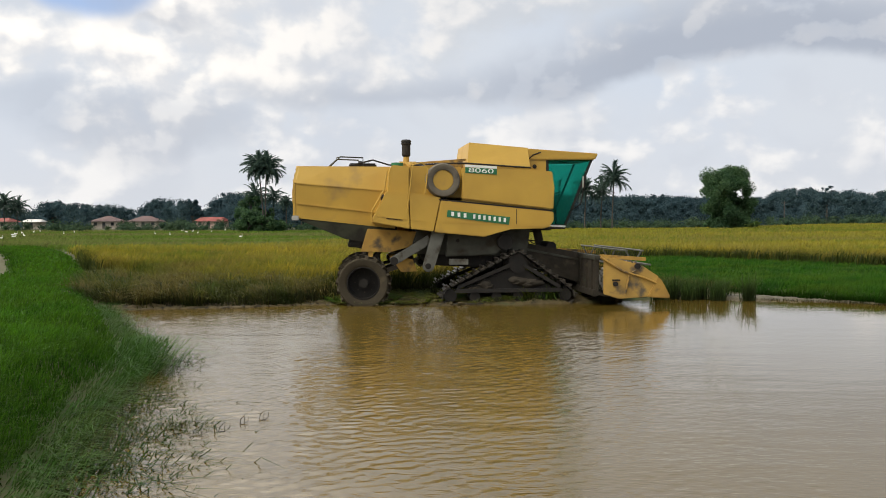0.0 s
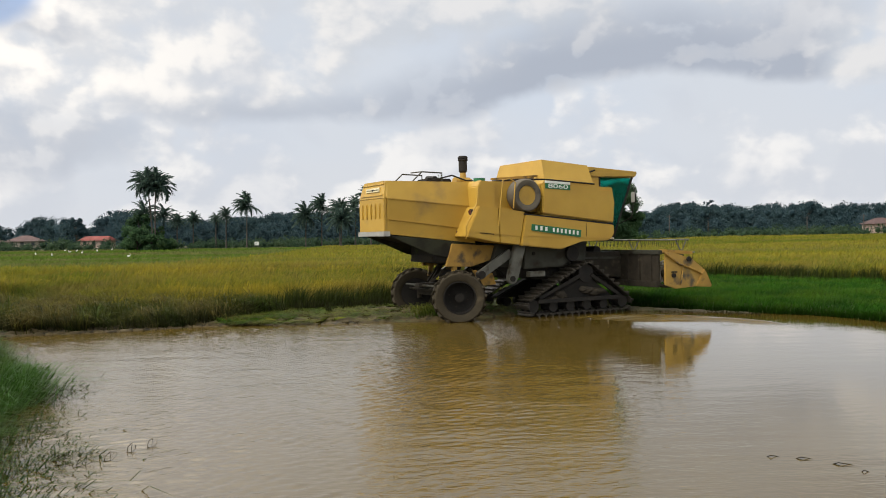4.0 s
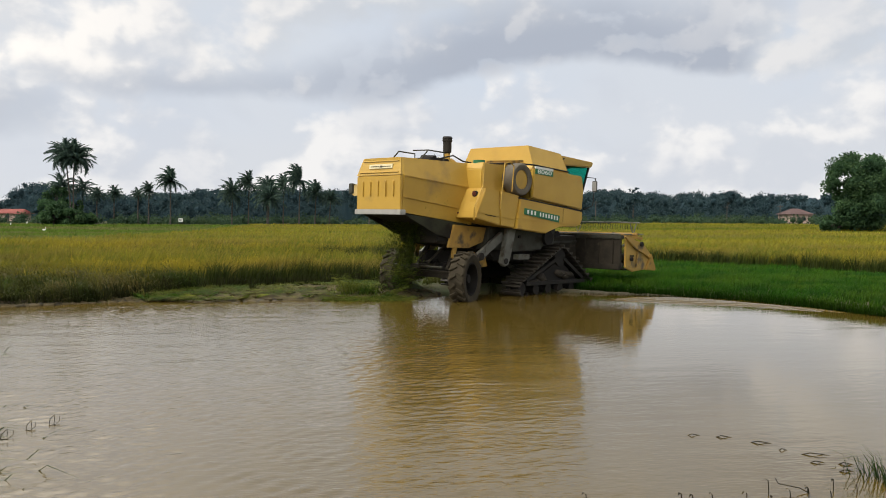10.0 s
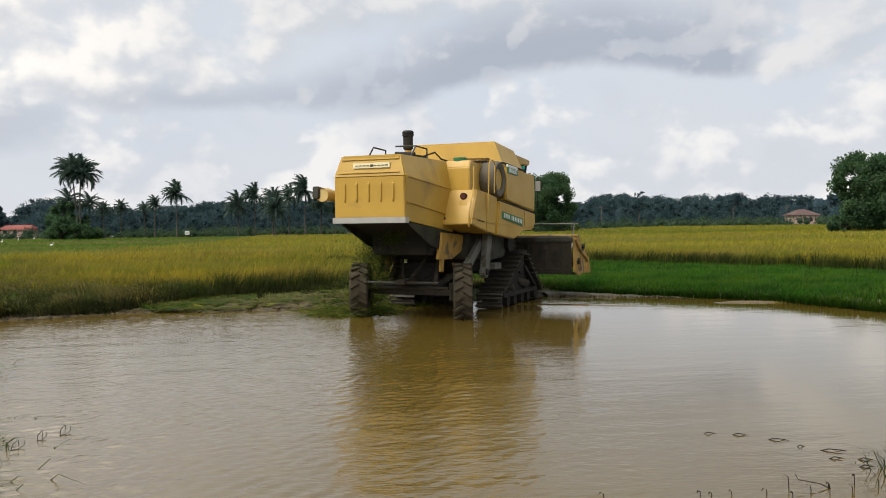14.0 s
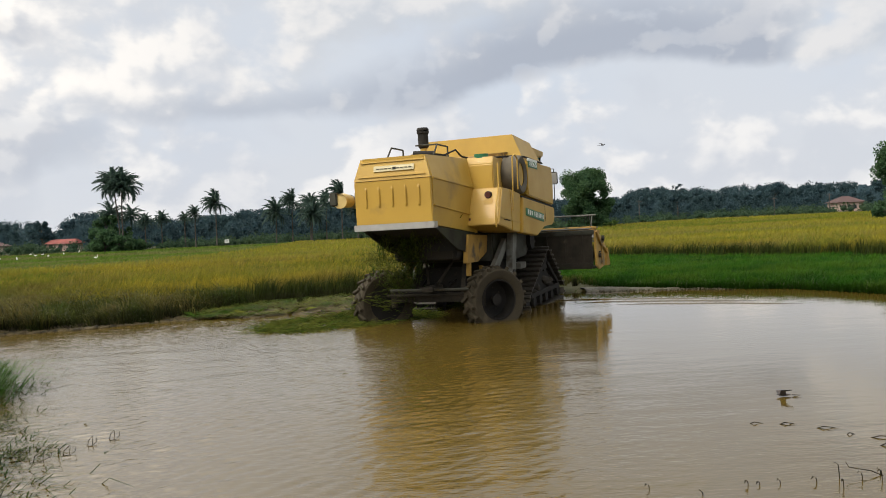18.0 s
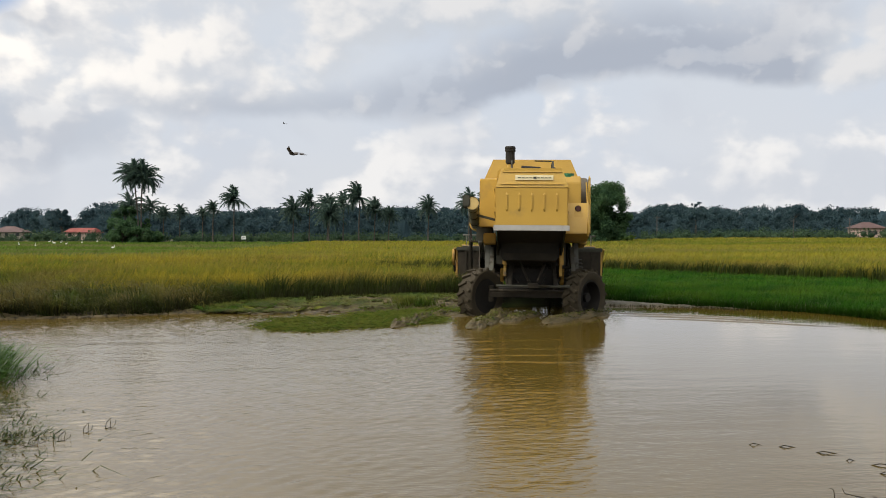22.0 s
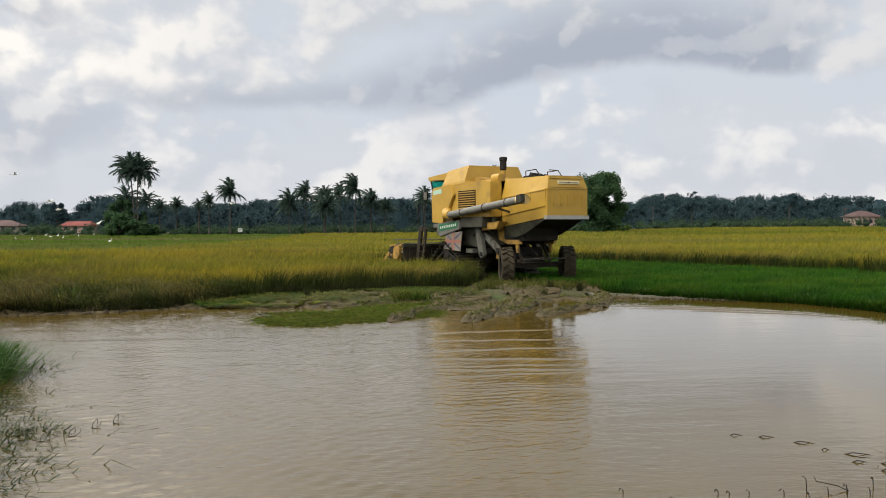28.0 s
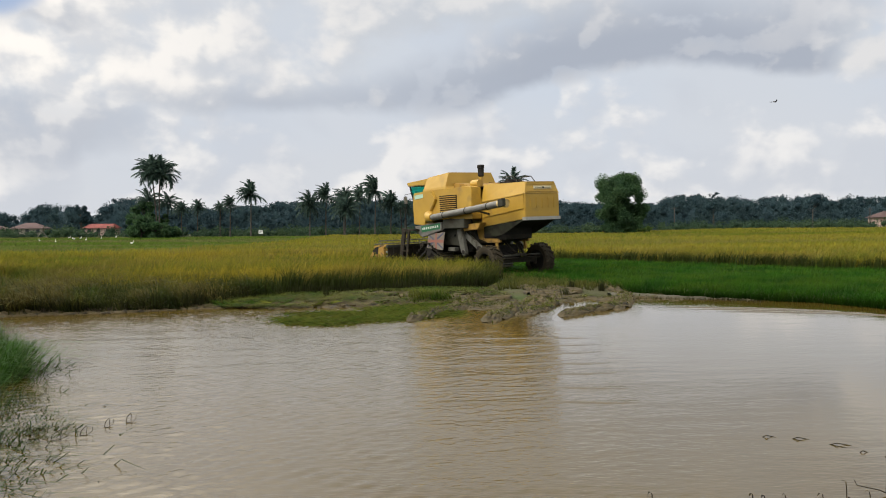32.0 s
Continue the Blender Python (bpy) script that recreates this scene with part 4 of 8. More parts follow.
def build_stems():
    r = random.Random(5)
    for x, y, h in ((2.11, 5.72, 0.05), (2.78, 5.63, 0.05), (2.86, 5.62, 0.03), (3.0, 5.6, 0.04), (3.24, 5.56, 0.06), (3.43, 5.6, 0.17), (3.55, 5.52, 0.09), (3.68, 5.5, 0.11), (3.84, 5.48, 0.08), (3.95, 5.62, 0.13), (4.1, 5.56, 0.1),
                    (1.7, 5.45, 0.03), (2.4, 5.5, 0.04), (3.35, 5.42, 0.08), (3.75, 5.62, 0.06)):
        water_stem(x, y, h * 0.6, r.uniform(0.02, 0.045), r.uniform(2.4, 3.8))
    root = empty("fallen_stem", "long dead stem leaning out of the water", "stem", pose(3.62, 5.62, -0.02), "bent stems in the water")
    part("stalk", stem([(0.16, -0.05, 0.0), (0.06, 0.0, 0.05), (-0.09, 0.03, 0.08), (-0.11, 0.03, 0.12)], 0.004, 0.0025), M_DARK_STUB, root)
    # broken looped stems trailing out from the sedge
    for x, y, w in ((-2.84, 7.95, 0.17), (-2.62, 7.86, 0.15), (-2.44, 8.02, 0.11), (-2.33, 8.32, 0.08), (-2.18, 8.52, 0.1), (-2.95, 8.1, 0.2)):
        root = empty("floating_reed", "broken reed looped at the water surface", "reed", pose(x, y, -0.03, 0, 0, r.uniform(10, 40)), "broken reeds on the water")
        k = r.uniform(0.05, 0.075)
        part("stalk", stem([(-w * 0.5, 0, 0.0), (-w * 0.36, 0.0, k * 0.96), (-w * 0.3, 0.01, k), (w * 0.1, 0.03, k + 0.03), (w * 0.14, 0.03, k + 0.02), (w * 0.02, 0.02, 0.0)], 0.0035, 0.0025), M_DARK_STUB, root)
        part("stalk", stem([(-w * 0.6, -0.05, 0.03), (0, -0.07, 0.035), (w * 0.5, 0, 0.05), (w * 0.56, 0.02, 0.085)], 0.003, 0.002), M_DARK_STUB, root)
    for i, (x, y, k) in enumerate(((3.66, 7.25, 0.7), (3.9, 7.15, 0.9), (4.13, 6.92, 1.1), (4.19, 6.67, 0.4), (4.38, 6.5, 1.4), (4.26, 6.28, 0.8), (4.46, 6.2, 0.8), (4.34, 6.02, 0.8))):
        root = empty("floating_reed", "dark broken reed lying on the water", "reed", pose(x, y, -0.004, 0, 0, r.uniform(-25, 0)), "broken reeds on the water")
        part("stalk", stem([(-0.08 * k, 0.01, 0.0), (-0.03 * k, 0.0, 0.022), (0.05 * k, 0.03, 0.006), (0.1 * k, 0.0, 0.0)], 0.0045, 0.003), M_DARK_STUB, root)
        if i not in (0, 3):
            part("stalk", stem([(-0.06 * k, 0.0, 0.004), (0.0, -0.06 * k, 0.004), (0.1 * k, -0.02, 0.0)], 0.004, 0.003), M_DARK_STUB, root)
    # a green tussock left on the mud flat
    n = 700
    p = np.stack([rng.normal(0, 0.28, n), rng.normal(0, 0.2, n), np.full(n, -0.03)], 1)
    v, t, a = blades(p, rng.uniform(0.2, 0.46, n), rng.uniform(0.2, 1.4, n), rng.normal(math.pi, 1.2, n), rng.uniform(0.01, 0.022, n))
    ob = raw_mesh("grass_tussock", v, t, a, M_STRAW, "yellow-green grass tussock on the mud flat", "tussock", "object")
    ob.location = (1.55, 21.6, 0.1)
    # dark stub clumps left on the mud
    for x, y in ((-1.12, 22.0), (-1.9, 22.4), (-3.6, 21.4), (5.3, 22.7), (5.75, 24.0), (6.6, 23.9)):
        n = 60
        p = np.stack([rng.normal(0, 0.05, n), rng.normal(0, 0.05, n), np.full(n, -0.03)], 1)
        v, t, a = blades(p, rng.uniform(0.2, 0.42, n), rng.uniform(0, 0.35, n), rng.uniform(0, 6.3, n), rng.uniform(0.01, 0.02, n))
        ob = raw_mesh("rice_stub", v, t, a, M_DARK_STUB, "dark stub clump of cut rice standing in the mud", "rice stub", "object", group="rice stubs on the mud")
        ob.location = (x, y, max(0.0, float(ground_height(np.array([x]), np.array([y]))[0])))


build_stems()


# ---- trees and houses ----
def bearing(az, dist):
    return dist * math.sin(radians(az)), dist * math.cos(radians(az))


def frond_mesh(length, droop, seed):
    """One feather frond along +x: it rises, arches over and hangs to its tip, leaflets drooping on both sides."""
    r = np.random.default_rng(seed)
    n = 44
    s = np.linspace(0.06, 1, n)
    cx, cz = length * s * (1 - 0.22 * droop * s * s), length * (0.30 * s - droop * 0.62 * s ** 2.4)
    vs, ts, al = [], [], []
    for sd in (-1, 1):
        for i in range(n):
            ll = length * 0.28 * (1 - 0.6 * abs(s[i] - 0.45)) * r.uniform(0.8, 1.15)
            b0, b1 = np.array([cx[i] - 0.06, 0, cz[i]]), np.array([cx[i] + 0.09, 0, cz[i] - 0.01])
            tip = np.array([cx[i] + 0.55 * ll, sd * ll * 0.62, cz[i] - ll * r.uniform(0.25, 0.7)])
            k = len(vs)
            vs += [b0, b1, tip]
            ts.append((k, k + 1, k + 2))
            al += [0.0, 0.0, 1.0]
    for i in range(n - 1):
        k = len(vs)
        vs += [np.array([cx[i], -0.04, cz[i]]), np.array([cx[i], 0.04, cz[i]]), np.array([cx[i + 1], 0, cz[i + 1] + 0.02])]
        ts.append((k, k + 1, k + 2))
        al += [0, 0, 0]
    ob = raw_mesh("frond", np.array(vs), np.array(ts), np.array(al), M_FROND)
    me = ob.data
    bpy.data.objects.remove(ob)
    return me


FRONDS = [frond_mesh(4.4, 0.75, 1), frond_mesh(4.3, 1.0, 2), frond_mesh(4.5, 0.55, 3), frond_mesh(4.2, 1.25, 4)]


def palm(az, dist, hub, wind=0.0, size=1.0, count=30, lean=0.3, label="tall coconut palm with dark drooping fronds"):
    """hub: elevation of the crown's heart in degrees; wind: how far the fronds stream to the west."""
    r = random.Random(int(az * 100 + dist))
    x, y = bearing(az, dist)
    z0 = base_at(x, y)
    root = empty("coconut_palm", label, "palm", pose(x, y, z0 + 0.1), "palms along the field edge")
    h = 1.8 + dist * math.tan(radians(hub)) - z0
    pts = [(lean * (i / 6) ** 2 - lean, 0.3 * math.sin(i), h * i / 6) for i in range(7)]
    part("trunk", tube(pts, [0.24, 0.17, 0.15, 0.14, 0.13, 0.13, 0.12], 8), M_TRUNK, root)
    for i in range(count):
        ob = new("frond", FRONDS[i % 4])
        ob.parent = root
        k = (i + 0.5) / count
        tilt = -78 + 112 * k ** 0.85 + r.uniform(-8, 8)  # upright in the heart, hanging below
        turn = i * 137.5 + r.uniform(-15, 15)
        if wind:
            turn = (turn + 360) % 360
            turn = 180 + (turn - 180) * (1 - wind * (0.35 + 0.65 * (tilt < 5)))
        ob.matrix_basis = pose(*pts[-1], 0, 0, turn) @ pose(0, 0, 0, 0, tilt, 0) @ Matrix.Scale(1.28 * size * r.uniform(0.85, 1.08), 4)
    nuts = [lathe([(0.001, -0.14), (0.1, -0.1), (0.13, 0), (0.1, 0.1), (0.001, 0.14)], 8, "Z") for _ in range(5)]
    for k, b in enumerate(nuts):
        b.transform(Matrix.Translation((pts[-1][0] + 0.25 * math.cos(k * 1.3), 0.25 * math.sin(k * 1.3), h - 0.25)))
    part("coconuts", join(*nuts), M_DARK, root)
    return root


def bumpy_ball():
    """Unit ball of 80 faces for the heart of a leaf lump, coloured as shaded inside."""
    bm = bmesh.new()
    bmesh.ops.create_icosphere(bm, subdivisions=1, radius=1.0)
    v, t = np.array([q.co[:] for q in bm.verts]), np.array([[q.index for q in f.verts] for f in bm.faces])
    bm.free()
    return v, t


BALL = bumpy_ball()


def lump_leaves(lumps, per, size, core=0.8, crown_tone=0.0):
    """Small leaves over the outside of rounded lumps (x, y, z, radius), each lump with a closed heart, its dark colour
    standing for inner shade.
    """
    sets, bv, bt = [], *BALL
    for k, (x, y, z, r) in enumerate(lumps):
        tone = rng.uniform(0, 1)
        d = rng.normal(size=(per, 3))
        d /= np.linalg.norm(d, axis=1)[:, None]
        d[:, 2] *= 0.9
        lv, lt, la = leaves(np.array([x, y, z]) + d * (r * rng.uniform(0.4, 1.12, per))[:, None], size)
        sets.append((lv, lt, la * (1 - crown_tone) + tone * crown_tone))
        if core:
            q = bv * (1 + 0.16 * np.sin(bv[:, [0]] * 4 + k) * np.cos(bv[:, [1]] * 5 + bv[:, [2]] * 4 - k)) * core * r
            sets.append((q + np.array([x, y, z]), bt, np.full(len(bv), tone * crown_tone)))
    return gather(*sets)


def tree(az, dist, height, spread, seed, label, leaf=0.42, per=120, lumps=34, name="tree", trunk=0.3, mat=None, low=0.25, group=""):
    """A tapered trunk, forking limbs and a crown of leaf lumps with gaps."""
    r = random.Random(seed)
    x, y = bearing(az, dist)
    root = empty(name, label, "tree", pose(x, y, 0.1 + base_at(x, y)), group)
    height -= base_at(x, y)
    part("trunk", tube([(0, 0, 0), (0.1, 0, height * 0.3), (0, 0.1, height * 0.7)], [0.35 * trunk / 0.3, trunk * 0.8, trunk * 0.35], 8), M_TRUNK, root)
    ls = []
    for i in range(lumps):
        z = height * (low + (0.9 - low) * r.random())
        wide = spread * math.sin(math.pi * min(1, max(0.12, (z / height - low * 0.4) / (1.06 - low * 0.4)))) ** 0.7
        a = i * 2.4 + r.uniform(-0.4, 0.4)
        q = wide * r.uniform(0.25, 0.95)
        ls.append((q * math.cos(a), q * math.sin(a), z, spread * r.uniform(0.14, 0.34)))
    for i in range(0, min(lumps, 24), 3):
        lx, ly, lz, _ = ls[i]
        part("limb", tube([(0, 0, lz * 0.5), (lx * 0.5, ly * 0.5, lz * 0.8), (lx, ly, lz)], [0.14, 0.09, 0.04], 6), M_TRUNK, root)
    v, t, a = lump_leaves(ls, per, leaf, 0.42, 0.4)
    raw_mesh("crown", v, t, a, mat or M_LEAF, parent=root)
    return root


HOUSES = [(-23.8, 292), (-21.55, 290), (-17.5, 284), (-29.9, 285), (-28.0, 280), (31.97, 296)]


def build_trees():
    palm(-13.98, 188, 3.75, 0.0, 0.77, 64, 0.5)
    palm(-14.5, 190, 3.9, 0.1, 0.77, 64, -0.8)
    palm(-14.75, 194, 2.0, 0.0, 0.7, 26, 0.4)
    palm(-13.5, 196, 1.9, 0.1, 0.6, 24, 0.4)
    for az, dist, hub, wind, size in ((-8.3, 200, 2.5, 0.35, 0.62), (-9.63, 205, 1.85, 0.3, 0.42), (-10.28, 214, 1.6, 0.3, 0.36), (-3.4, 202, 2.42, 0.4, 0.58), (-2.2, 204, 2.1, 0.2, 0.66), (-2.1, 190, 1.5, 0.0, 0.72),
                                      (-4.46, 200, 1.75, 0.3, 0.66), (-1.15, 206, 2.3, 0.35, 0.55), (-0.1, 198, 2.75, 0.5, 0.72), (0.95, 204, 1.9, 0.3, 0.6), (4.56, 204, 2.0, 0.2, 0.6), (7.3, 200, 2.3, 0.3, 0.66),
                                      (8.35, 203, 2.2, 0.2, 0.6), (9.1, 197, 3.0, 0.1, 0.72), (-29.6, 262, 1.3, 0.1, 0.72), (-28.9, 265, 1.15, 0.1, 0.62), (-11.7, 216, 1.6, 0.1, 0.42), (-12.7, 215, 1.5, 0.1, 0.42), (1.9, 202, 1.5, 0.2, 0.5)):
        palm(az, dist, hub, wind, size * 1.12, 42)
    tree(16.3, 185, 14.4, 6.0, 3, "dense dark green tree standing alone at the field edge", 0.25, 420, 90, trunk=0.35, low=0.06)
    tree(35.8, 150, 14.0, 6.0, 9, "broad dark green tree with a rounded crown", 0.26, 380, 84, trunk=0.5, low=0.12)
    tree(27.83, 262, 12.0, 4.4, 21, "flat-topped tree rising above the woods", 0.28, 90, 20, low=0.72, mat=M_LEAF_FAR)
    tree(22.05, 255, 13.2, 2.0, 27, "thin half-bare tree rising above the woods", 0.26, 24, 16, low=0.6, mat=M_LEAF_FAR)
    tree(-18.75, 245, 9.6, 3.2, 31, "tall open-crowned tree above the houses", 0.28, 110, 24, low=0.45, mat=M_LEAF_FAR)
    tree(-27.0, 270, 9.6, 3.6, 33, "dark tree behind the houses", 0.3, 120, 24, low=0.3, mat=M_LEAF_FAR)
    # dark shrubs round the foot of the palms
    for k, (az, dist, h, s) in enumerate(((-15.2, 187, 5.2, 3.4), (-14.3, 185, 3.8, 3.4), (-13.4, 188, 3.0, 2.4), (-15.6, 190, 6.2, 3.0), (-15.0, 192, 9.4, 2.8), (-14.3, 193, 7.0, 2.6), (15.4, 184, 3.0, 2.0), (17.4, 183, 2.8, 2.2), (34.2, 147, 3.4, 2.6))):
        tree(az, dist, h, s, 50 + k, "dark leafy shrub at the edge of the field", 0.24, 200, 22, "shrub", 0.12, low=0.08, group="shrubs at the field edge")
    # banana clump
    x, y = bearing(17.85, 181)
    root = empty("banana_plant", "clump of broad-leaved banana plants beside the tree", "banana plant", pose(x, y, 0.1 + base_at(x, y)))
    for i in range(13):
        L_ = 2.6
        s = np.linspace(0, 1, 7)
        vs = [(L_ * k * (1 - 0.2 * k), w * 0.36 * math.sin(math.pi * min(1, k + 0.08)) , L_ * (0.95 * k - 0.75 * k * k)) for k in s for w in (-1, 1)]
        ts = [q for k in range(6) for q in ((2 * k, 2 * k + 1, 2 * k + 3), (2 * k, 2 * k + 3, 2 * k + 2))]
        ob = raw_mesh("banana_leaf", np.array(vs), np.array(ts), np.repeat(s, 2), M_BANANA, parent=root)
        ob.matrix_basis = pose(0.6 * math.sin(i * 2), 0.5 * math.cos(i * 3), 0.5, 0, 0, i * 137.5) @ pose(0, 0, 0, 0, -25 + (i * 29) % 40, 0)
    part("stalk", tube([(0, 0, 0), (0, 0, 1.4)], [0.16, 0.1], 8), M_TRUNK, root)
    # woods behind everything
    skyline = ((-50, 1.5), (-29, 1.3), (-28.3, 1.1), (-27.1, 1.68), (-25.5, 1.4), (-23.5, 1.54), (-22.2, 1.08), (-21.4, 1.72), (-20.5, 1.98), (-19.6, 1.68), (-18.8, 1.85), (-18.1, 1.12), (-17, 2.22), (-16, 2.32), (-14.5, 2.0), (-13.2, 1.7), (-12.2, 1.82),
               (-10.7, 1.62), (-7.2, 1.98), (-5.7, 2.08), (2.2, 2.15), (3.5, 2.08), (11.4, 2.05), (13.2, 1.92), (14.7, 1.86), (18.4, 1.75), (19.4, 2.22), (20.5, 2.3), (21.9, 2.1), (23.3, 2.15), (24.3, 1.88), (25.6, 2.1), (26.6, 2.1), (29.2, 1.86), (30.1, 1.95), (33, 2.0), (36, 2.05), (58, 2.0))
    sky_a, sky_e = np.array([q[0] for q in skyline]), np.array([q[1] for q in skyline])
    ls, low = [], []
    for i in range(3000):
        az, d = rng.uniform(-46, 56), rng.uniform(236, 326) if i < 2500 else rng.uniform(316, 328)
        if any(abs(az - q) < 1.25 and d < dd + 6 for q, dd in HOUSES):
            continue
        r = rng.uniform(0.9, 2.6)
        top = 1.9 + d * math.tan(radians(float(np.interp(az, sky_a, sky_e)) + rng.normal(-0.05, 0.07))) - r
        x, y = bearing(az, d)
        ls.append((x, y, top if i % 5 < 2 else max(r * 0.5 + 1.0, 1.0 + (top - 1.0) * rng.uniform(0.05, 1.0) ** 0.8), r))
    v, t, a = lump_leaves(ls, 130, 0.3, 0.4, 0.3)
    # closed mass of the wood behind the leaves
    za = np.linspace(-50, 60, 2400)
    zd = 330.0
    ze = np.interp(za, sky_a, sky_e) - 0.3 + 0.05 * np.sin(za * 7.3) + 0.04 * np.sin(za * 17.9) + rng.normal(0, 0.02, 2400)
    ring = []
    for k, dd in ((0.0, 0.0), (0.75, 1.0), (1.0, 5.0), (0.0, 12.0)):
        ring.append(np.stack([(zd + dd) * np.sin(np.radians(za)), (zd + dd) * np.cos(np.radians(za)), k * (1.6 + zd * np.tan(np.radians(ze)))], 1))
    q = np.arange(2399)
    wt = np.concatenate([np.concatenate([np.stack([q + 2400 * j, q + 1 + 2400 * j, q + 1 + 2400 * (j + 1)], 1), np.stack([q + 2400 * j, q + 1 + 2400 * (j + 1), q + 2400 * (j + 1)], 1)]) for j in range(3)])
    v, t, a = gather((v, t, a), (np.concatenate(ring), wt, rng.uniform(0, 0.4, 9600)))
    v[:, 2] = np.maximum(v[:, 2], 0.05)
    raw_mesh("far_woods", v, t, a, M_LEAF_FAR, "belt of far woodland, its leaves tinted blue-green for haze", "woods")
    for i in range(900):
        az, d = rng.uniform(-46, 56), rng.uniform(207, 238)
        if any(abs(az - q) < 0.8 for q, dd in HOUSES) and rng.uniform() < 0.75:
            continue
        x, y = bearing(az, d)
        r = rng.uniform(0.8, 2.0)
        low.append((x, y, base_at(x, y) + r * rng.uniform(0.3, 0.9), r))
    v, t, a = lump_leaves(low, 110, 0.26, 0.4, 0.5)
    v[:, 2] = np.maximum(v[:, 2], 0.05)
    raw_mesh("scrub_belt", v, t, a, M_BUSH, "low green scrub along the foot of the woods", "scrub")


build_trees()


def house(az, dist, w, d, eave, ridge, roof_mat, wall_mat, label, turn=0.0, hip=0.3, windows=3, storeys=1, porch=True):
    x, y = bearing(az, dist)
    root = empty("house", label, "house", pose(x, y, base_at(x, y), 0, 0, turn), "houses beyond the field")
    part("wall", box(-w / 2, w / 2, -d / 2, d / 2, 0, eave, 0.02), wall_mat, root)
    o = 0.7
    bm = bmesh.new()
    vs = [bm.verts.new(p) for p in ((-w / 2 - o, -d / 2 - o, eave), (w / 2 + o, -d / 2 - o, eave), (w / 2 + o, d / 2 + o, eave), (-w / 2 - o, d / 2 + o, eave), (-w / 2 + w * hip, 0, ridge), (w / 2 - w * hip, 0, ridge))]
    for f in ((0, 1, 5, 4), (1, 2, 5), (2, 3, 4, 5), (3, 0, 4), (3, 2, 1, 0)):
        bm.faces.new([vs[i] for i in f])
    part("roof", bm, roof_mat, root)
    for s in range(storeys):
        z0 = 0.9 + s * 2.9
        for i in range(windows):
            cx = -w / 2 + w * (i + 0.5) / windows
            win = part("window", box(cx - 0.6, cx + 0.6, -d / 2 - 0.06, -d / 2 + 0.05, z0, z0 + 1.2, 0.01), M_WALL, root)
            part("pane", box(cx - 0.5, cx + 0.5, -d / 2 - 0.09, -d / 2 - 0.03, z0 + 0.1, z0 + 1.1, 0.0), M_WINDOW_DARK, win)
    if porch:
        part("door", box(-0.5, 0.5, -d / 2 - 0.08, -d / 2 + 0.03, 0, 2.05, 0.01), M_WOOD_GREY, root)
    return root


def build_village():
    house(-23.8, 292, 8.2, 7, 2.3, 4.1, M_ROOF_BROWN, M_WALL, "low house with a brown hipped roof", 0, 0.42)
    house(-21.55, 290, 9.0, 7, 2.3, 4.1, M_ROOF_BROWN, M_WALL, "pale house with a brown hipped roof and porch", 4, 0.36)
    house(-17.5, 284, 8.6, 6, 2.3, 3.7, M_ROOF_RED, M_WALL_PINK, "low pink house with a red gabled roof", -6, 0.06)
    house(-29.9, 285, 8.0, 6, 2.3, 3.4, M_ROOF_RED, M_WALL, "low house with a red roof half hidden by bushes", 0, 0.1)
    house(-28.0, 280, 5.0, 4, 2.2, 3.0, M_LIGHT_STEEL, M_WALL, "small pale shed with a metal roof", 0, 0.05, 1)
    house(31.97, 296, 7.8, 7, 3.0, 4.9, M_ROOF_BROWN, M_WALL_PINK, "pink house with a red-brown hipped roof", 0, 0.34, 4)
    for az, d, h in ((19.64, 232, 6.4), (27.94, 225, 5.0), (31.1, 225, 5.2)):
        x, y = bearing(az, d)
        root = empty("utility_pole", "thin grey pole before the woods", "pole", pose(x, y, base_at(x, y)), "poles before the woods")
        part("shaft", tube([(0, 0, 0), (0, 0, h)], [0.13, 0.09], 8), M_WOOD_GREY, root)
        part("crossarm", box(-0.7, 0.7, -0.05, 0.05, h - 0.5, h - 0.38), M_WOOD_GREY, root)
    x, y = bearing(-7.74, 199)
    root = empty("sign_board", "small white board on posts at the field edge", "sign", pose(x, y, 0.1 + base_at(x, y)))
    part("board", box(-0.5, 0.5, -0.03, 0.03, 0.95, 1.75), M_WHITE_SIGN, root)
    for px in (-0.4, 0.4):
        part("post", box(px - 0.05, px + 0.05, 0.04, 0.12, 0, 1.7), M_WOOD_GREY, root)
    for k in range(2):
        part("lettering_bar", box(-0.35, 0.35 - 0.2 * k, -0.045, -0.034, 1.45 - 0.25 * k, 1.52 - 0.25 * k, 0), M_DARK, root)


build_village()


# ---- the combine harvester: x ahead, y to its left, z up ----
def hood_section(x, top_in, sag):
    """Cross-section of the straw hood at x: (y, z) from the lower right corner round."""
    return [(x, -0.68, 2.14 - sag), (x, -0.70, 2.50 - sag * 0.9), (x, -0.72, 3.02 - sag * 0.75), (x, -0.58 - top_in, 3.45), (x, 0.72 + top_in, 3.45), (x, 0.88, 3.02 - sag * 0.75), (x, 0.86, 2.50 - sag * 0.9), (x, 0.84, 2.14 - sag)]


def skin(rings, caps=True):
    bm = bmesh.new()
    vr = [[bm.verts.new(p) for p in r] for r in rings]
    n = len(rings[0])
    for u, v in zip(vr, vr[1:]):
        for k in range(n):
            bm.faces.new((u[k], u[(k + 1) % n], v[(k + 1) % n], v[k]))
    if caps:
        bm.faces.new(vr[0])
        bm.faces.new(list(reversed(vr[-1])))
    return bm


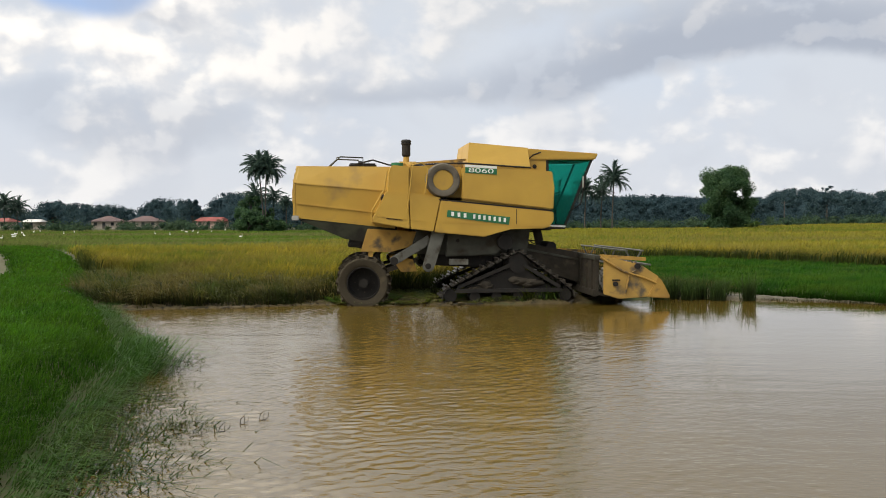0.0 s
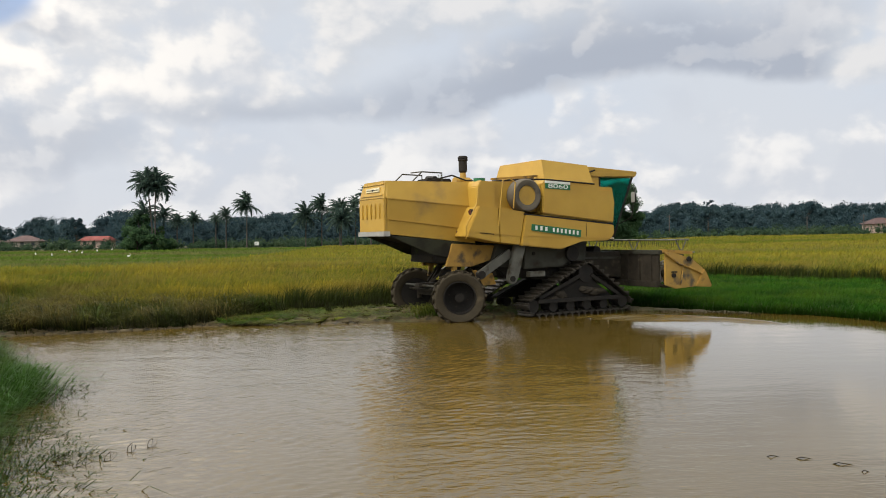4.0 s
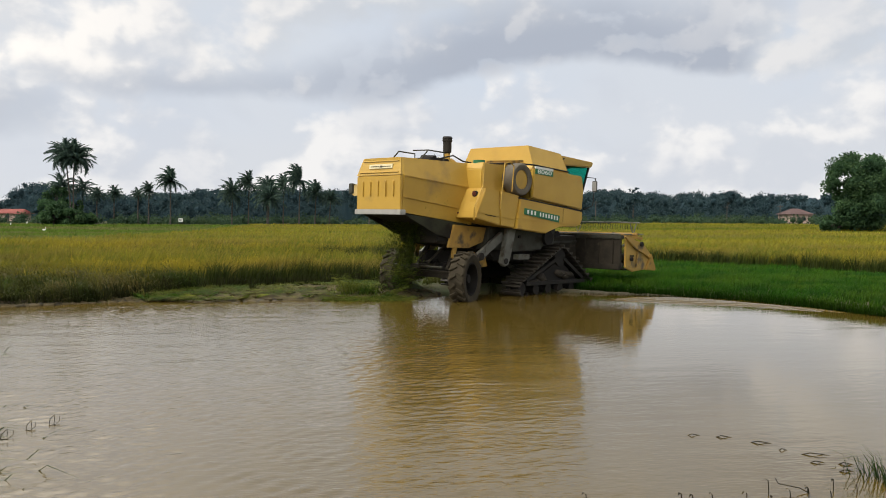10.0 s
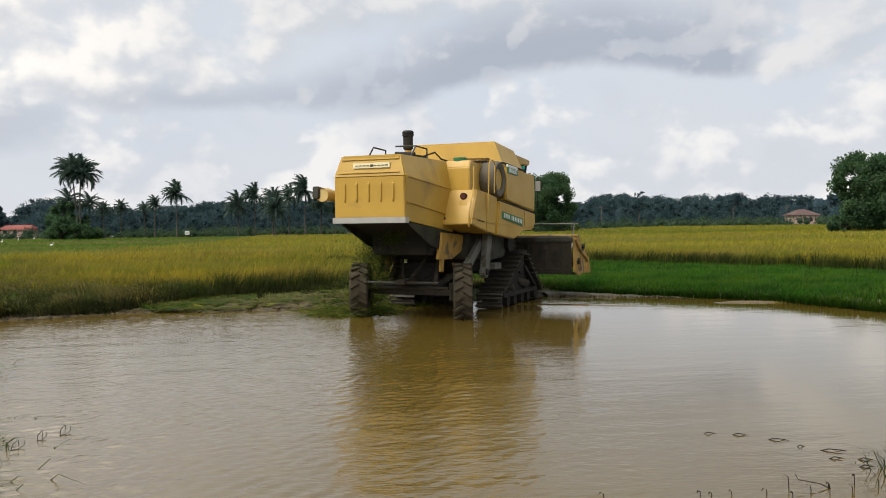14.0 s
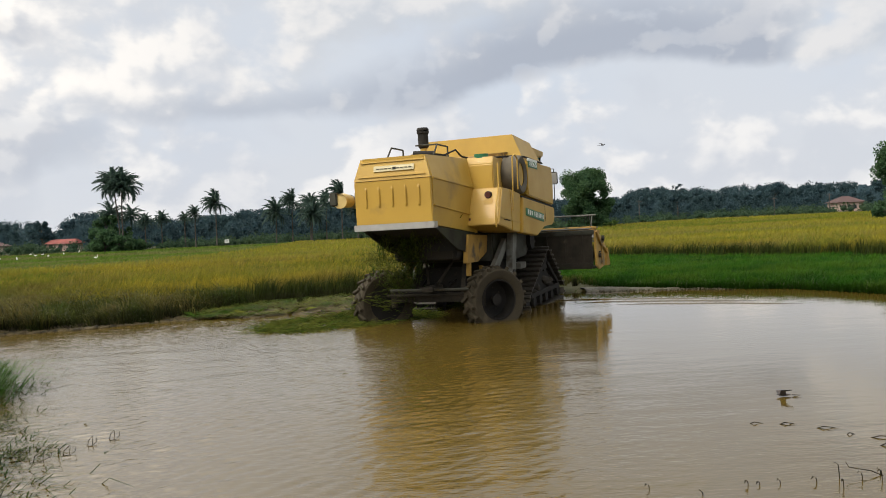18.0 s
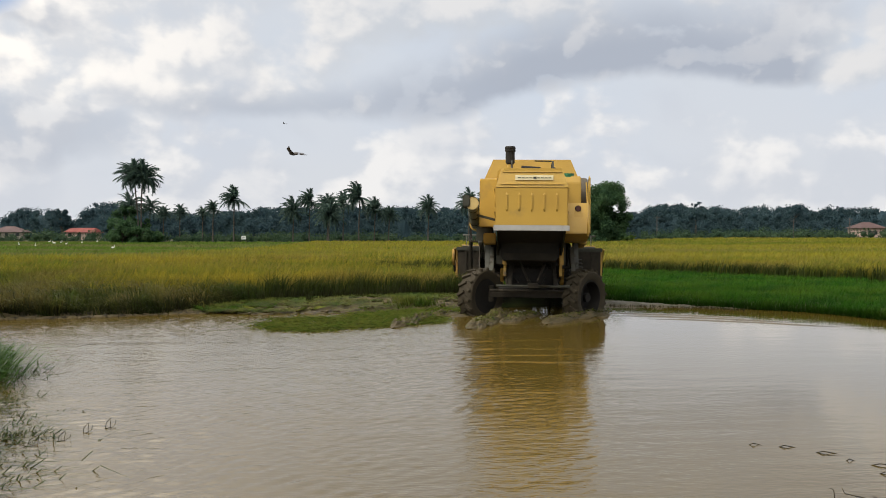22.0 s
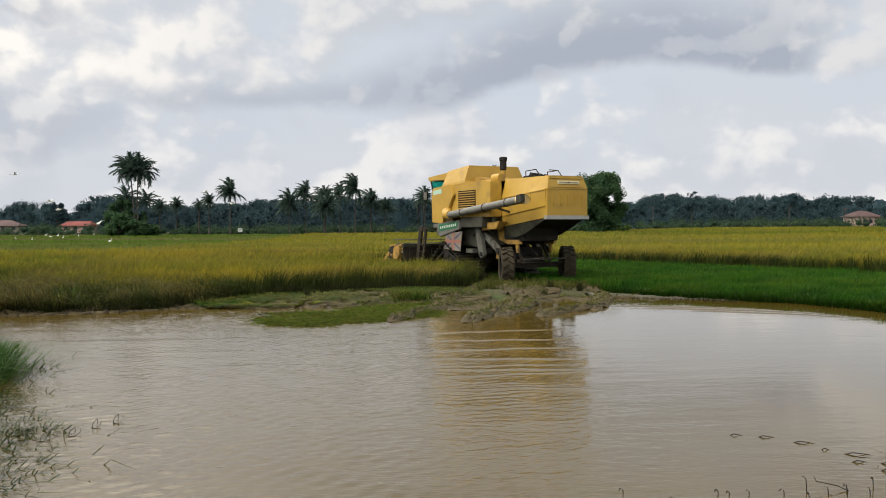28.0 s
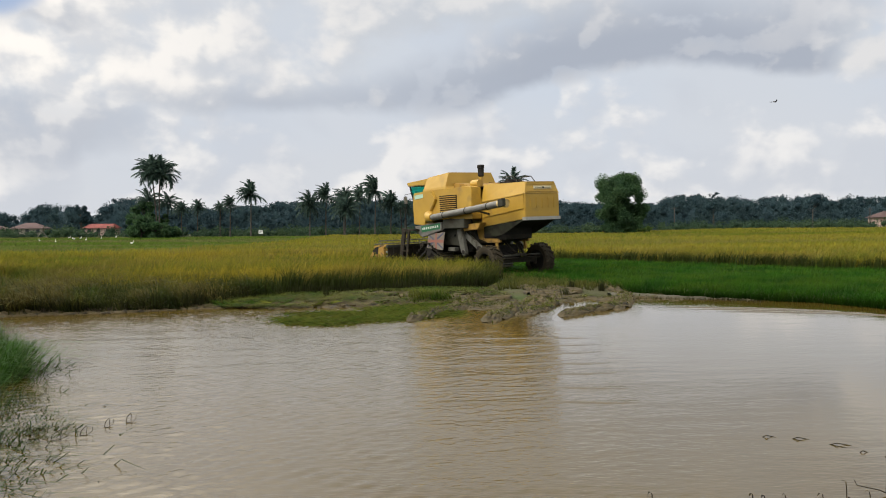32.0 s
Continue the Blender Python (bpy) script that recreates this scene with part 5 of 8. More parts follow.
def text_mesh(name, words, size, m, mat, parent, width=None):
    cu = bpy.data.curves.new(name, "FONT")
    cu.body, cu.size, cu.extrude = words, size, 0.003
    cu.align_x, cu.align_y = "CENTER", "CENTER"
    tmp = new("tmp_text", cu)
    me = bpy.data.meshes.new_from_object(tmp.evaluated_get(bpy.context.evaluated_depsgraph_get()))
    bpy.data.objects.remove(tmp)
    bpy.data.curves.remove(cu)
    me.materials.clear()
    me.materials.append(mat)
    ob = new(name, me)
    ob.parent, ob.matrix_basis = parent, m
    if width:
        k = width / max(1e-6, ob.dimensions.x)
        ob.matrix_basis = m @ Matrix.Diagonal((k, 1, 1, 1))
    return ob


SIDE_R = Matrix(((1, 0, 0, 0), (0, 0, -1, 0), (0, 1, 0, 0), (0, 0, 0, 1)))  # text plane facing the machine's right


def lettering_bars(parent, x0, x1, y, z, h, side, mat, slope, n):
    """Plain bars where a maker's name stands."""
    step = (x1 - x0) / n
    for i in range(n):
        a = x0 + step * i
        zc = z + slope * (a - x0)
        part("lettering_bar", box(a + step * 0.28, a + step * 0.72, y, y + side * 0.006, zc - h / 2, zc + h / 2, 0), mat, parent)


def tyre_mesh(radius, width):
    w = width / 2
    prof = [(radius * 0.60, -w * 0.8), (radius * 0.68, -w), (radius * 0.88, -w * 1.02), (radius * 0.93, -w * 0.85), (radius * 0.935, 0), (radius * 0.93, w * 0.85), (radius * 0.88, w * 1.02), (radius * 0.68, w), (radius * 0.60, w * 0.8)]
    return lathe(prof, 40, cap=False)


def add_lugs(wheel, radius, width, lugs=18):
    """Chevron lugs of a tractor tyre, one piece each."""
    first = None
    for k in range(lugs):
        for s in (-1, 1):
            if first is None:
                first = part("tyre_lug", box(-0.035, 0.035, 0.0, width * 0.54, -0.03, radius * 0.07, 0.008), M_TYRE, wheel)
                ob = first
            else:
                ob = new("tyre_lug", first.data)
                ob.parent = wheel
            ob.matrix_basis = Matrix.Rotation(2 * math.pi * (k + (0.5 if s > 0 else 0)) / lugs, 4, "Y") @ Matrix.Translation((0, 0, radius * 0.93)) @ Matrix.Rotation(radians(32 if s > 0 else 148), 4, "Z")


def build_wheel(parent, y, radius=0.67, width=0.40):
    side = 1 if y > 0 else -1
    wheel = part("wheel", lathe([(0.08, -0.10), (0.11, -0.10), (0.11, -0.02), (0.08, -0.02)], 20), M_RIM, parent, "mud-caked lugged steering wheel")
    part("tyre", tyre_mesh(radius, width), M_TYRE, wheel, "muddy lugged rubber tyre", True)
    add_lugs(wheel, radius, width)
    o = side * width * 0.5
    part("rim", lathe([(radius * 0.63, o * 0.75), (radius * 0.61, o * 0.9), (radius * 0.57, o * 0.9), (radius * 0.55, -o * 0.5), (radius * 0.3, -o * 0.7), (radius * 0.16, -o * 0.62), (0.02, -o * 0.6), (0.001, -o * 0.6), (0.001, -o * 0.78), (radius * 0.5, -o * 0.8), (radius * 0.63, -o * 0.8)], 32, cap=False), M_RIM, wheel, "mud-caked steel rim, coloured near-black for its shadowed recess", True)
    for k in range(8):
        a = k * math.pi / 4
        part("wheel_bolt", tube([(0.24 * math.cos(a), -o * 0.72, 0.24 * math.sin(a)), (0.24 * math.cos(a), -o * 0.58, 0.24 * math.sin(a))], 0.018, 6), M_MUDDY_STEEL, wheel)
    wheel.matrix_basis = pose(-3.55, y, 0.55)
    return wheel


# closed line of one crawler track in (x, z): flat foot, apex above
def track_loop():
    corners = [(-1.42, 0.22, 0.19), (1.50, 0.22, 0.19), (0.28, 1.02, 0.26)]
    pts = []
    n = 3
    for i in range(n):
        (x, z, r), (xn, zn, rn), (xp, zp, rp) = corners[i], corners[(i + 1) % n], corners[i - 1]
        def normal(ax, az, bx, bz):
            l = math.hypot(bx - ax, bz - az)
            return (bz - az) / l, -(bx - ax) / l
        n0, n1 = normal(xp, zp, x, z), normal(x, z, xn, zn)
        a0, a1 = math.atan2(n0[1], n0[0]), math.atan2(n1[1], n1[0])
        while a1 < a0:
            a1 += 2 * math.pi
        for k in range(9):
            a = a0 + (a1 - a0) * k / 8
            pts.append((x + r * math.cos(a), z + r * math.sin(a)))
    return pts


LOOP = track_loop()
_seg = [math.hypot(b[0] - a[0], b[1] - a[1]) for a, b in zip(LOOP, LOOP[1:] + LOOP[:1])]
LOOP_LENGTH = sum(_seg)


def on_loop(s):
    """Place and slope on the track at s metres along it."""
    s %= LOOP_LENGTH
    for (a, b), l in zip(zip(LOOP, LOOP[1:] + LOOP[:1]), _seg):
        if s <= l:
            k = s / l
            return a[0] + (b[0] - a[0]) * k, a[1] + (b[1] - a[1]) * k, math.atan2(b[1] - a[1], b[0] - a[0])
        s -= l
    return (*LOOP[0], 0.0)


SHOES = 36


def shoe_pose(s, y):
    x, z, a = on_loop(s)
    return Matrix.Translation((x, y, z)) @ Matrix.Rotation(-a, 4, "Y")


def build_track(parent, y):
    side = 1 if y > 0 else -1
    track = part("half_track", prism([(-1.2, 0.3), (1.3, 0.3), (0.42, 0.92), (0.14, 0.92)], y - 0.16, y + 0.16, 0.03), M_RIM, parent, "triangular crawler track caked in mud")
    for x, z, r in ((-1.42, 0.22, 0.16), (1.50, 0.22, 0.16), (0.28, 1.02, 0.24), (-0.8, 0.18, 0.13), (-0.25, 0.18, 0.13), (0.3, 0.18, 0.13), (0.85, 0.18, 0.13)):
        b = lathe([(0.04, -0.2), (r, -0.2), (r, -0.08), (r * 0.8, -0.06), (r * 0.8, 0.06), (r, 0.08), (r, 0.2), (0.04, 0.2)], 20)
        b.transform(Matrix.Translation((x, y, z)))
        part("roller", b, M_DARK, track)
    part("guard_rail", join(beam((-1.3, y + side * 0.24, 0.34), (1.4, y + side * 0.24, 0.34), 0.05, 0.1), beam((-1.25, y + side * 0.22, 0.42), (0.1, y + side * 0.22, 0.98), 0.05, 0.09), beam((1.35, y + side * 0.22, 0.42), (0.42, y + side * 0.22, 0.98), 0.05, 0.09)), M_DARK, track)
    shoe = join(box(-0.085, 0.085, -0.31, 0.31, -0.035, 0.0, 0.006), box(-0.035, 0.015, -0.33, 0.33, -0.10, -0.03, 0.008), box(-0.05, 0.05, -0.06, 0.06, 0.0, 0.05, 0.006))
    r = random.Random(40 + side)
    for k in range(9):  # mud packed against the frame and under the apex
        f = r.uniform(-1, 1)
        zc = 0.36 + 0.42 * (1 - abs(f)) * r.random()
        bm = bmesh.new()
        bmesh.ops.create_icosphere(bm, subdivisions=2, radius=1.0)
        for q in bm.verts:
            q.co *= 1 + 0.2 * math.sin(q.co.x * 5 + k) * math.cos(q.co.z * 6 - k)
        bm.transform(Matrix.Translation((0.1 + f * 1.0, y + side * 0.14, zc)) @ Matrix.Diagonal((r.uniform(0.14, 0.3), 0.12, r.uniform(0.06, 0.14), 1)))
        part("mud_cake", bm, M_MUDDY_STEEL, track, "wet mud packed on the track frame", True)
    first = part("track_shoe", shoe, M_SHOE, track)
    shoes = [first]
    for k in range(1, SHOES):
        ob = new("track_shoe", first.data)
        ob.parent = track
        shoes.append(ob)
    for k, ob in enumerate(shoes):
        ob.matrix_basis = shoe_pose(k * LOOP_LENGTH / SHOES, y)
    return track, shoes


def build_header(parent):
    """Grain header, drawn lowered to the water; it hinges with the feeder."""
    hd = part("header", box(2.04, 2.12, -2.15, 2.15, 0.26, 1.16, 0.012), M_MUDDY_STEEL, parent, "wide muddy grain header with reel")
    part("top_beam", box(2.0, 2.16, -2.2, 2.2, 1.12, 1.24, 0.02), M_GREY_STEEL, hd)
    part("lower_beam", box(1.98, 2.1, -2.15, 2.15, 0.24, 0.40, 0.02), M_MUDDY_STEEL, hd)
    for k in range(9):
        y = -1.9 + 0.475 * k
        part("back_rib", box(1.99, 2.045, y - 0.025, y + 0.025, 0.4, 1.12, 0.008), M_MUDDY_STEEL, hd)
    part("floor_pan", prism([(2.1, 0.30), (2.3, 0.22), (3.25, 0.2), (3.25, 0.23), (2.32, 0.26), (2.12, 0.36)], -2.14, 2.14, 0.004), M_MUDDY_STEEL, hd)
    for s in (-1, 1):
        y0, y1 = (-2.22, -2.16) if s < 0 else (2.16, 2.22)
        panel = part("end_panel", prism([(2.22, 1.2), (2.55, 1.16), (3.2, 0.98), (3.6, 0.72), (3.5, 0.4), (3.3, 0.22), (2.6, 0.18), (2.22, 0.3)], y0, y1, 0.015), M_YELLOW_MUDDY if s < 0 else M_YELLOW_WORN, hd, "mud-splashed yellow header end panel" if s < 0 else "rusty worn header end panel")
        yo = y0 - 0.03 if s < 0 else y1 + 0.03
        part("divider", prism([(3.3, 0.22), (3.58, 0.70), (3.66, 0.64), (3.88, 0.24), (3.85, 0.18)], y0 - 0.05, y1 + 0.05, 0.02), M_YELLOW_WORN, hd, "pointed crop divider")
        part("brace_tube", tube([(2.12, yo, 1.2), (2.7, yo, 0.85), (3.2, yo, 0.7), (3.55, yo, 0.55)], 0.028, 8), M_YELLOW_WORN, panel)
        part("brace_tube", tube([(2.75, yo, 0.3), (2.85, yo, 0.8), (3.1, yo, 0.92)], 0.022, 8), M_YELLOW_WORN, panel)
        part("slot", box(2.42, 2.62, yo - 0.012, yo + 0.012, 0.62, 0.66, 0.004), M_DARK, panel)
        part("bearing", tube([(2.5, yo - 0.03, 0.55), (2.5, yo + 0.03, 0.55)], 0.06, 14), M_DARK, panel)
        part("bearing", tube([(3.05, yo - 0.03, 0.98), (3.05, yo + 0.03, 0.98)], 0.07, 14), M_DARK, panel)
        part("reel_arm", beam((2.15, s * 2.1, 1.22), (3.3, s * 2.1, 1.14), 0.06, 0.09), M_YELLOW_WORN, hd)
        part("lift_cylinder", tube([(2.2, s * 2.05, 0.9), (2.85, s * 2.05, 1.08)], 0.03, 8), M_LIGHT_STEEL, hd)
    for x, z, r in ((2.35, 0.92, 0.25), (2.75, 1.0, 0.14), (2.95, 0.62, 0.17)):
        b = lathe([(0.03, -0.025), (r * 0.9, -0.025), (r, -0.035), (r, 0.035), (r * 0.9, 0.025), (0.03, 0.025)], 24)
        b.transform(Matrix.Translation((x, 2.3, z)))
        part("drive_pulley", b, M_YELLOW_WORN if r > 0.2 else M_DARK, hd, "rusty yellow drive pulley" if r > 0.2 else "")
    part("drive_belt", tube([(2.35, 2.3, 1.17), (2.75, 2.3, 1.14), (3.1, 2.3, 0.62), (2.95, 2.3, 0.45), (2.35, 2.3, 0.67)], 0.02, 6), M_DARK, hd)
    # feeding auger with its flights
    fa = part("feed_auger", lathe([(0.14, -2.1), (0.14, 2.1)], 16), M_MUDDY_STEEL, hd)
    fa.matrix_basis = Matrix.Translation((2.5, 0, 0.56))
    fl = bmesh.new()
    for s in (-1, 1):
        prev = None
        for k in range(61):
            a, y = s * k * 0.5, s * (2.08 - 1.7 * k / 60)
            q = [fl.verts.new((2.5 + r * math.cos(a), y, 0.56 + r * math.sin(a))) for r in (0.13, 0.25)]
            if prev:
                fl.faces.new((prev[0], prev[1], q[1], q[0]))
            prev = q
    part("auger_flight", fl, M_LIGHT_STEEL, hd)
    # cutter bar with its fingers
    cut = part("cutter_bar", box(3.2, 3.3, -2.14, 2.14, 0.2, 0.235, 0.004), M_MUDDY_STEEL, hd)
    for k in range(42):
        y = -2.08 + k * 0.1015
        part("knife_finger", prism([(3.28, 0.2), (3.42, 0.205), (3.42, 0.215), (3.28, 0.24)], y - 0.012, y + 0.012, 0), M_MUDDY_STEEL, cut)
    # reel
    reel = part("reel", tube([(3.05, -2.08, 1.0), (3.05, 2.08, 1.0)], 0.05, 10), M_YELLOW_WORN, hd, "six-batted pick-up reel")
    tine = None
    for k in range(6):
        a = k * math.pi / 3
        bx, bz = 0.40 * math.cos(a), 0.40 * math.sin(a)
        part("bat", tube([(bx, -2.05, bz), (bx, 2.05, bz)], 0.022, 6), M_BRACKET, reel)
        for y in np.linspace(-2.0, 2.0, 24):
            if tine is None:
                tine = part("tine", tube([(0, 0, 0), (-0.04, 0, -0.2)], 0.006, 4), M_DARK, reel)
                ob = tine
            else:
                ob = new("tine", tine.data)
                ob.parent = reel
            ob.matrix_basis = Matrix.Translation((bx, y, bz))
        for y in (-1.95, 0.0, 1.95):
            part("spoke", beam((0, y, 0), (bx, y, bz), 0.012, 0.04, 0.002), M_BRACKET, reel)
    # cut stalks lying in the pan and over its edge
    n = 1500
    p = np.stack([rng.uniform(2.15, 3.25, n), rng.uniform(-2.1, 2.1, n), rng.uniform(0.3, 0.75, n)], 1)
    v, t, a = blades(p, rng.uniform(0.1, 0.35, n), rng.uniform(0.3, 2.0, n), rng.uniform(0, 6.3, n), rng.uniform(0.008, 0.02, n))
    tagged(raw_mesh("crop_tangle", v, t, a * 0.6, M_TANGLE, parent=hd), "muddy green rice stalks caught in the header", kind="stuff")
    reel.data.transform(Matrix.Translation((-3.05, 0, -1.0)))
    reel.matrix_basis = pose(3.05, 0, 1.0)
    return hd, reel


def build_combine():
    root = empty("combine_harvester", "yellow combine harvester with mud-caked crawler tracks", "combine harvester")
    # straw hood
    hood = part("straw_hood", skin([hood_section(-5.22, -0.04, 0.0), hood_section(-5.14, 0.0, 0.0), hood_section(-4.2, 0.0, 0.10), hood_section(-2.75, 0.0, 0.26)]), M_YELLOW, root, "yellow sheet-metal straw hood")
    part("rear_panel", prism([(-5.30, 2.2), (-5.225, 2.2), (-5.225, 3.02), (-5.30, 3.02)], -0.70, 0.86, 0.015), M_YELLOW, root)
    top = part("upper_rear_panel", skin([[(-5.30, -0.70, 3.03), (-5.30, 0.86, 3.03), (-5.20, 0.74, 3.44), (-5.20, -0.58, 3.44)], [(-5.2, -0.70, 3.03), (-5.2, 0.86, 3.03), (-5.1, 0.74, 3.44), (-5.1, -0.58, 3.44)]]), M_YELLOW, root)
    for y0, y1, z0, z1 in ((-0.56, 0.72, 3.36, 3.385), (-0.60, 0.76, 3.09, 3.115)):
        part("panel_rim", prism([(-5.325 + (z0 - 3.03) * 0.24, z0), (-5.28 + (z0 - 3.03) * 0.24, z0), (-5.28 + (z1 - 3.03) * 0.24, z1), (-5.325 + (z1 - 3.03) * 0.24, z1)], y0, y1, 0.004), M_YELLOW, top)
    plate = part("name_plate", prism([(-5.290, 3.19), (-5.265, 3.19), (-5.243, 3.295), (-5.268, 3.295)], -0.38, 0.44, 0.002), M_PLATE, root, "faded cream plate with dark lettering")
    for k in range(9):
        if k == 4:
            part("emblem_bar", prism([(-5.292, 3.215), (-5.278, 3.215), (-5.266, 3.262), (-5.28, 3.262)], -0.02, 0.05, 0), M_DARK, plate)
            continue
        y = 0.38 - k * 0.082
        part("lettering_bar", prism([(-5.292, 3.232), (-5.277, 3.232), (-5.271, 3.248), (-5.286, 3.248)], y - 0.058, y, 0), M_GREY_STEEL, plate)
    for k in range(5):
        y = -0.46 + 0.27 * k
        part("pressed_rib", prism([(-5.33, 2.55), (-5.295, 2.50), (-5.295, 2.92), (-5.33, 2.87)], y - 0.022, y + 0.022, 0.01), M_YELLOW, root)
    part("rear_lip", prism([(-5.33, 2.09), (-5.16, 2.09), (-5.16, 2.21), (-5.33, 2.21)], -0.74, 0.90, 0.008), M_LIGHT_STEEL, root, "bare grey steel edge strip")
    for s, y in ((-1, -0.735), (1, 0.895)):
        part("hood_crease", prism([(-5.2, 3.0), (-2.8, 2.80), (-2.8, 2.83), (-5.2, 3.03)], min(y - s * 0.03, y + s * 0.005), max(y - s * 0.03, y + s * 0.005), 0.004), M_YELLOW, root)
        part("hood_crease", prism([(-5.2, 2.50), (-2.95, 2.24), (-2.95, 2.265), (-5.2, 2.525)], min(y - s * 0.05, y - s * 0.005), max(y - s * 0.05, y - s * 0.005), 0.004), M_YELLOW, root)
        yy = -0.66 if s < 0 else 0.82
        part("hood_skirt", prism([(-5.2, 2.12), (-2.9, 1.9), (-2.9, 1.62), (-3.5, 1.52), (-4.0, 1.62)], yy - 0.015, yy + 0.015, 0.004), M_SKIRT, root, "dark olive side skirt under the hood")
    # added dark sheet standing in for the shaded inside of the open hood
    part("hood_floor", prism([(-5.1, 2.13), (-5.1, 2.16), (-3.3, 1.72), (-3.3, 1.66)], -0.64, 0.80, 0.004), M_DARK, root)
    part("straw_walker", box(-3.9, -2.7, -0.6, 0.76, 1.45, 1.95, 0.03), M_DARK, root)
    part("chaff_sieve", prism([(-3.95, 1.42), (-2.4, 1.25), (-2.4, 1.6), (-3.9, 1.6)], -0.55, 0.71, 0.02), M_MUDDY_STEEL, root)
    part("reflector", box(-3.32, -3.1, -0.745, -0.7, 2.12, 2.2, 0.004), M_LAMP_RED, root)
    # engine side, right
    part("radiator_housing", prism([(-2.95, 2.75), (-2.42, 2.75), (-2.42, 3.42), (-2.85, 3.46), (-2.92, 3.3)], -1.16, -0.55, 0.02), M_YELLOW, root)
    part("engine_side_panel", prism([(-2.41, 2.70), (-1.1, 2.66), (-1.1, 3.42), (-2.41, 3.45)], -1.04, -0.6, 0.015), M_YELLOW, root)
    shield = part("side_shield", prism([(-3.0, 2.80), (-2.46, 2.76), (-2.42, 1.88), (-3.36, 2.05), (-3.3, 2.2)], -1.36, -0.62, 0.018), M_YELLOW, root, "yellow side shield with a step face")
    part("side_shield", prism([(-2.44, 2.76), (-1.66, 2.66), (-1.84, 1.82), (-2.40, 1.88)], -1.36, -0.62, 0.015), M_YELLOW, root)
    part("shield_seam", prism([(-3.3, 2.19), (-1.72, 2.02), (-1.72, 2.04), (-3.3, 2.21)], -1.372, -1.35, 0.002), M_YELLOW, root)
    part("handle_slot", prism([(-3.0, 2.13), (-2.6, 2.09), (-2.6, 2.105), (-3.0, 2.145)], -1.376, -1.355, 0), M_DARK, root)
    lamp = part("tail_lamp", tube([(-3.12, -1.08, 2.66), (-3.05, -1.08, 2.66)], 0.075, 16), M_DARK, root, "round dark red tail lamp")
    part("lamp_lens", tube([(-3.135, -1.08, 2.66), (-3.11, -1.08, 2.66)], 0.06, 16), M_LAMP_RED, lamp)
    part("access_door", prism([(-3.22, 2.3), (-3.18, 2.3), (-3.1, 2.56), (-3.14, 2.56)], -1.2, -0.98, 0.01), M_YELLOW, root)
    part("grab_rail", tube([(-3.36, -1.3, 2.0), (-3.36, -1.3, 2.3), (-3.05, -1.3, 2.85), (-2.98, -1.28, 3.3)], 0.018, 8), M_YELLOW, root)
    part("grab_rail", tube([(-2.5, -1.42, 2.3), (-2.42, -1.42, 2.9), (-2.35, -1.42, 3.45), (-2.15, -1.42, 3.5), (-1.98, -1.42, 3.4), (-2.05, -1.42, 2.75)], 0.016, 8), M_YELLOW, root)
    part("radiator_cap", tube([(-2.7, -0.85, 3.44), (-2.7, -0.85, 3.53)], 0.15, 16), M_GREEN_SIGN, root)
    # spare wheel hung on the side
    spare = part("spare_wheel", lathe([(0.25, -0.16), (0.32, -0.20), (0.39, -0.195), (0.42, -0.16), (0.43, -0.06), (0.43, 0.06), (0.42, 0.16), (0.39, 0.195), (0.32, 0.20), (0.25, 0.16)], 40, cap=False), M_RUBBER, root, "worn grey spare tyre", True)
    spare.matrix_basis = pose(-1.6, -1.22, 3.08)
    part("hub_disc", lathe([(0.262, -0.14), (0.235, -0.15), (0.2, -0.07), (0.07, -0.075), (0.06, -0.11), (0.001, -0.11), (0.001, 0.05), (0.26, 0.05)], 32), M_YELLOW, spare, "yellow wheel disc", True)
    part("spare_bracket", box(-1.7, -1.5, -1.15, -1.0, 2.62, 3.5, 0.01), M_DARK, root)
    # grain tank and its panels
    part("grain_tank", prism([(-1.12, 2.3), (1.12, 2.3), (1.12, 3.30), (0.6, 3.36), (-1.12, 3.40)], -1.30, 1.30, 0.03), M_YELLOW, root)
    up = part("tank_side_panel", prism([(-1.15, 2.62), (1.17, 2.36), (1.19, 2.9), (1.14, 3.31), (-1.12, 3.40)], -1.405, -1.30, 0.025), M_YELLOW, root, "large yellow tank side panel")
    lowp = part("lower_side_panel", prism([(-1.66, 2.58), (1.17, 2.30), (1.18, 2.08), (1.06, 1.93), (0.92, 1.88), (0.08, 1.89), (-0.57, 1.68), (-1.82, 1.80)], -1.415, -1.25, 0.02), M_YELLOW, root, "yellow lower side panel")
    part("panel_gap", prism([(-1.7, 2.585), (1.17, 2.31), (1.17, 2.345), (-1.7, 2.62)], -1.39, -1.2, 0), M_DARK, root)
    part("panel_seam", prism([(0.22, 2.0), (0.235, 2.0), (0.235, 2.37), (0.22, 2.37)], -1.42, -1.40, 0), M_DARK, root)
    part("panel_rib", prism([(-1.78, 2.04), (1.12, 1.93), (1.12, 1.945), (-1.78, 2.055)], -1.424, -1.41, 0.002), M_YELLOW, root)
    sign = part("name_board", prism([(-1.52, 2.18), (0.03, 1.98), (0.06, 2.17), (-1.50, 2.345)], -1.432, -1.41, 0.003), M_GREEN_SIGN, root, "green board with white lettering")
    lettering_bars(sign, -1.45, -0.99, -1.438, 2.248, 0.105, -1, M_WHITE_SIGN, -0.115, 3)
    lettering_bars(sign, -0.90, -0.01, -1.438, 2.185, 0.105, -1, M_WHITE_SIGN, -0.115, 7)
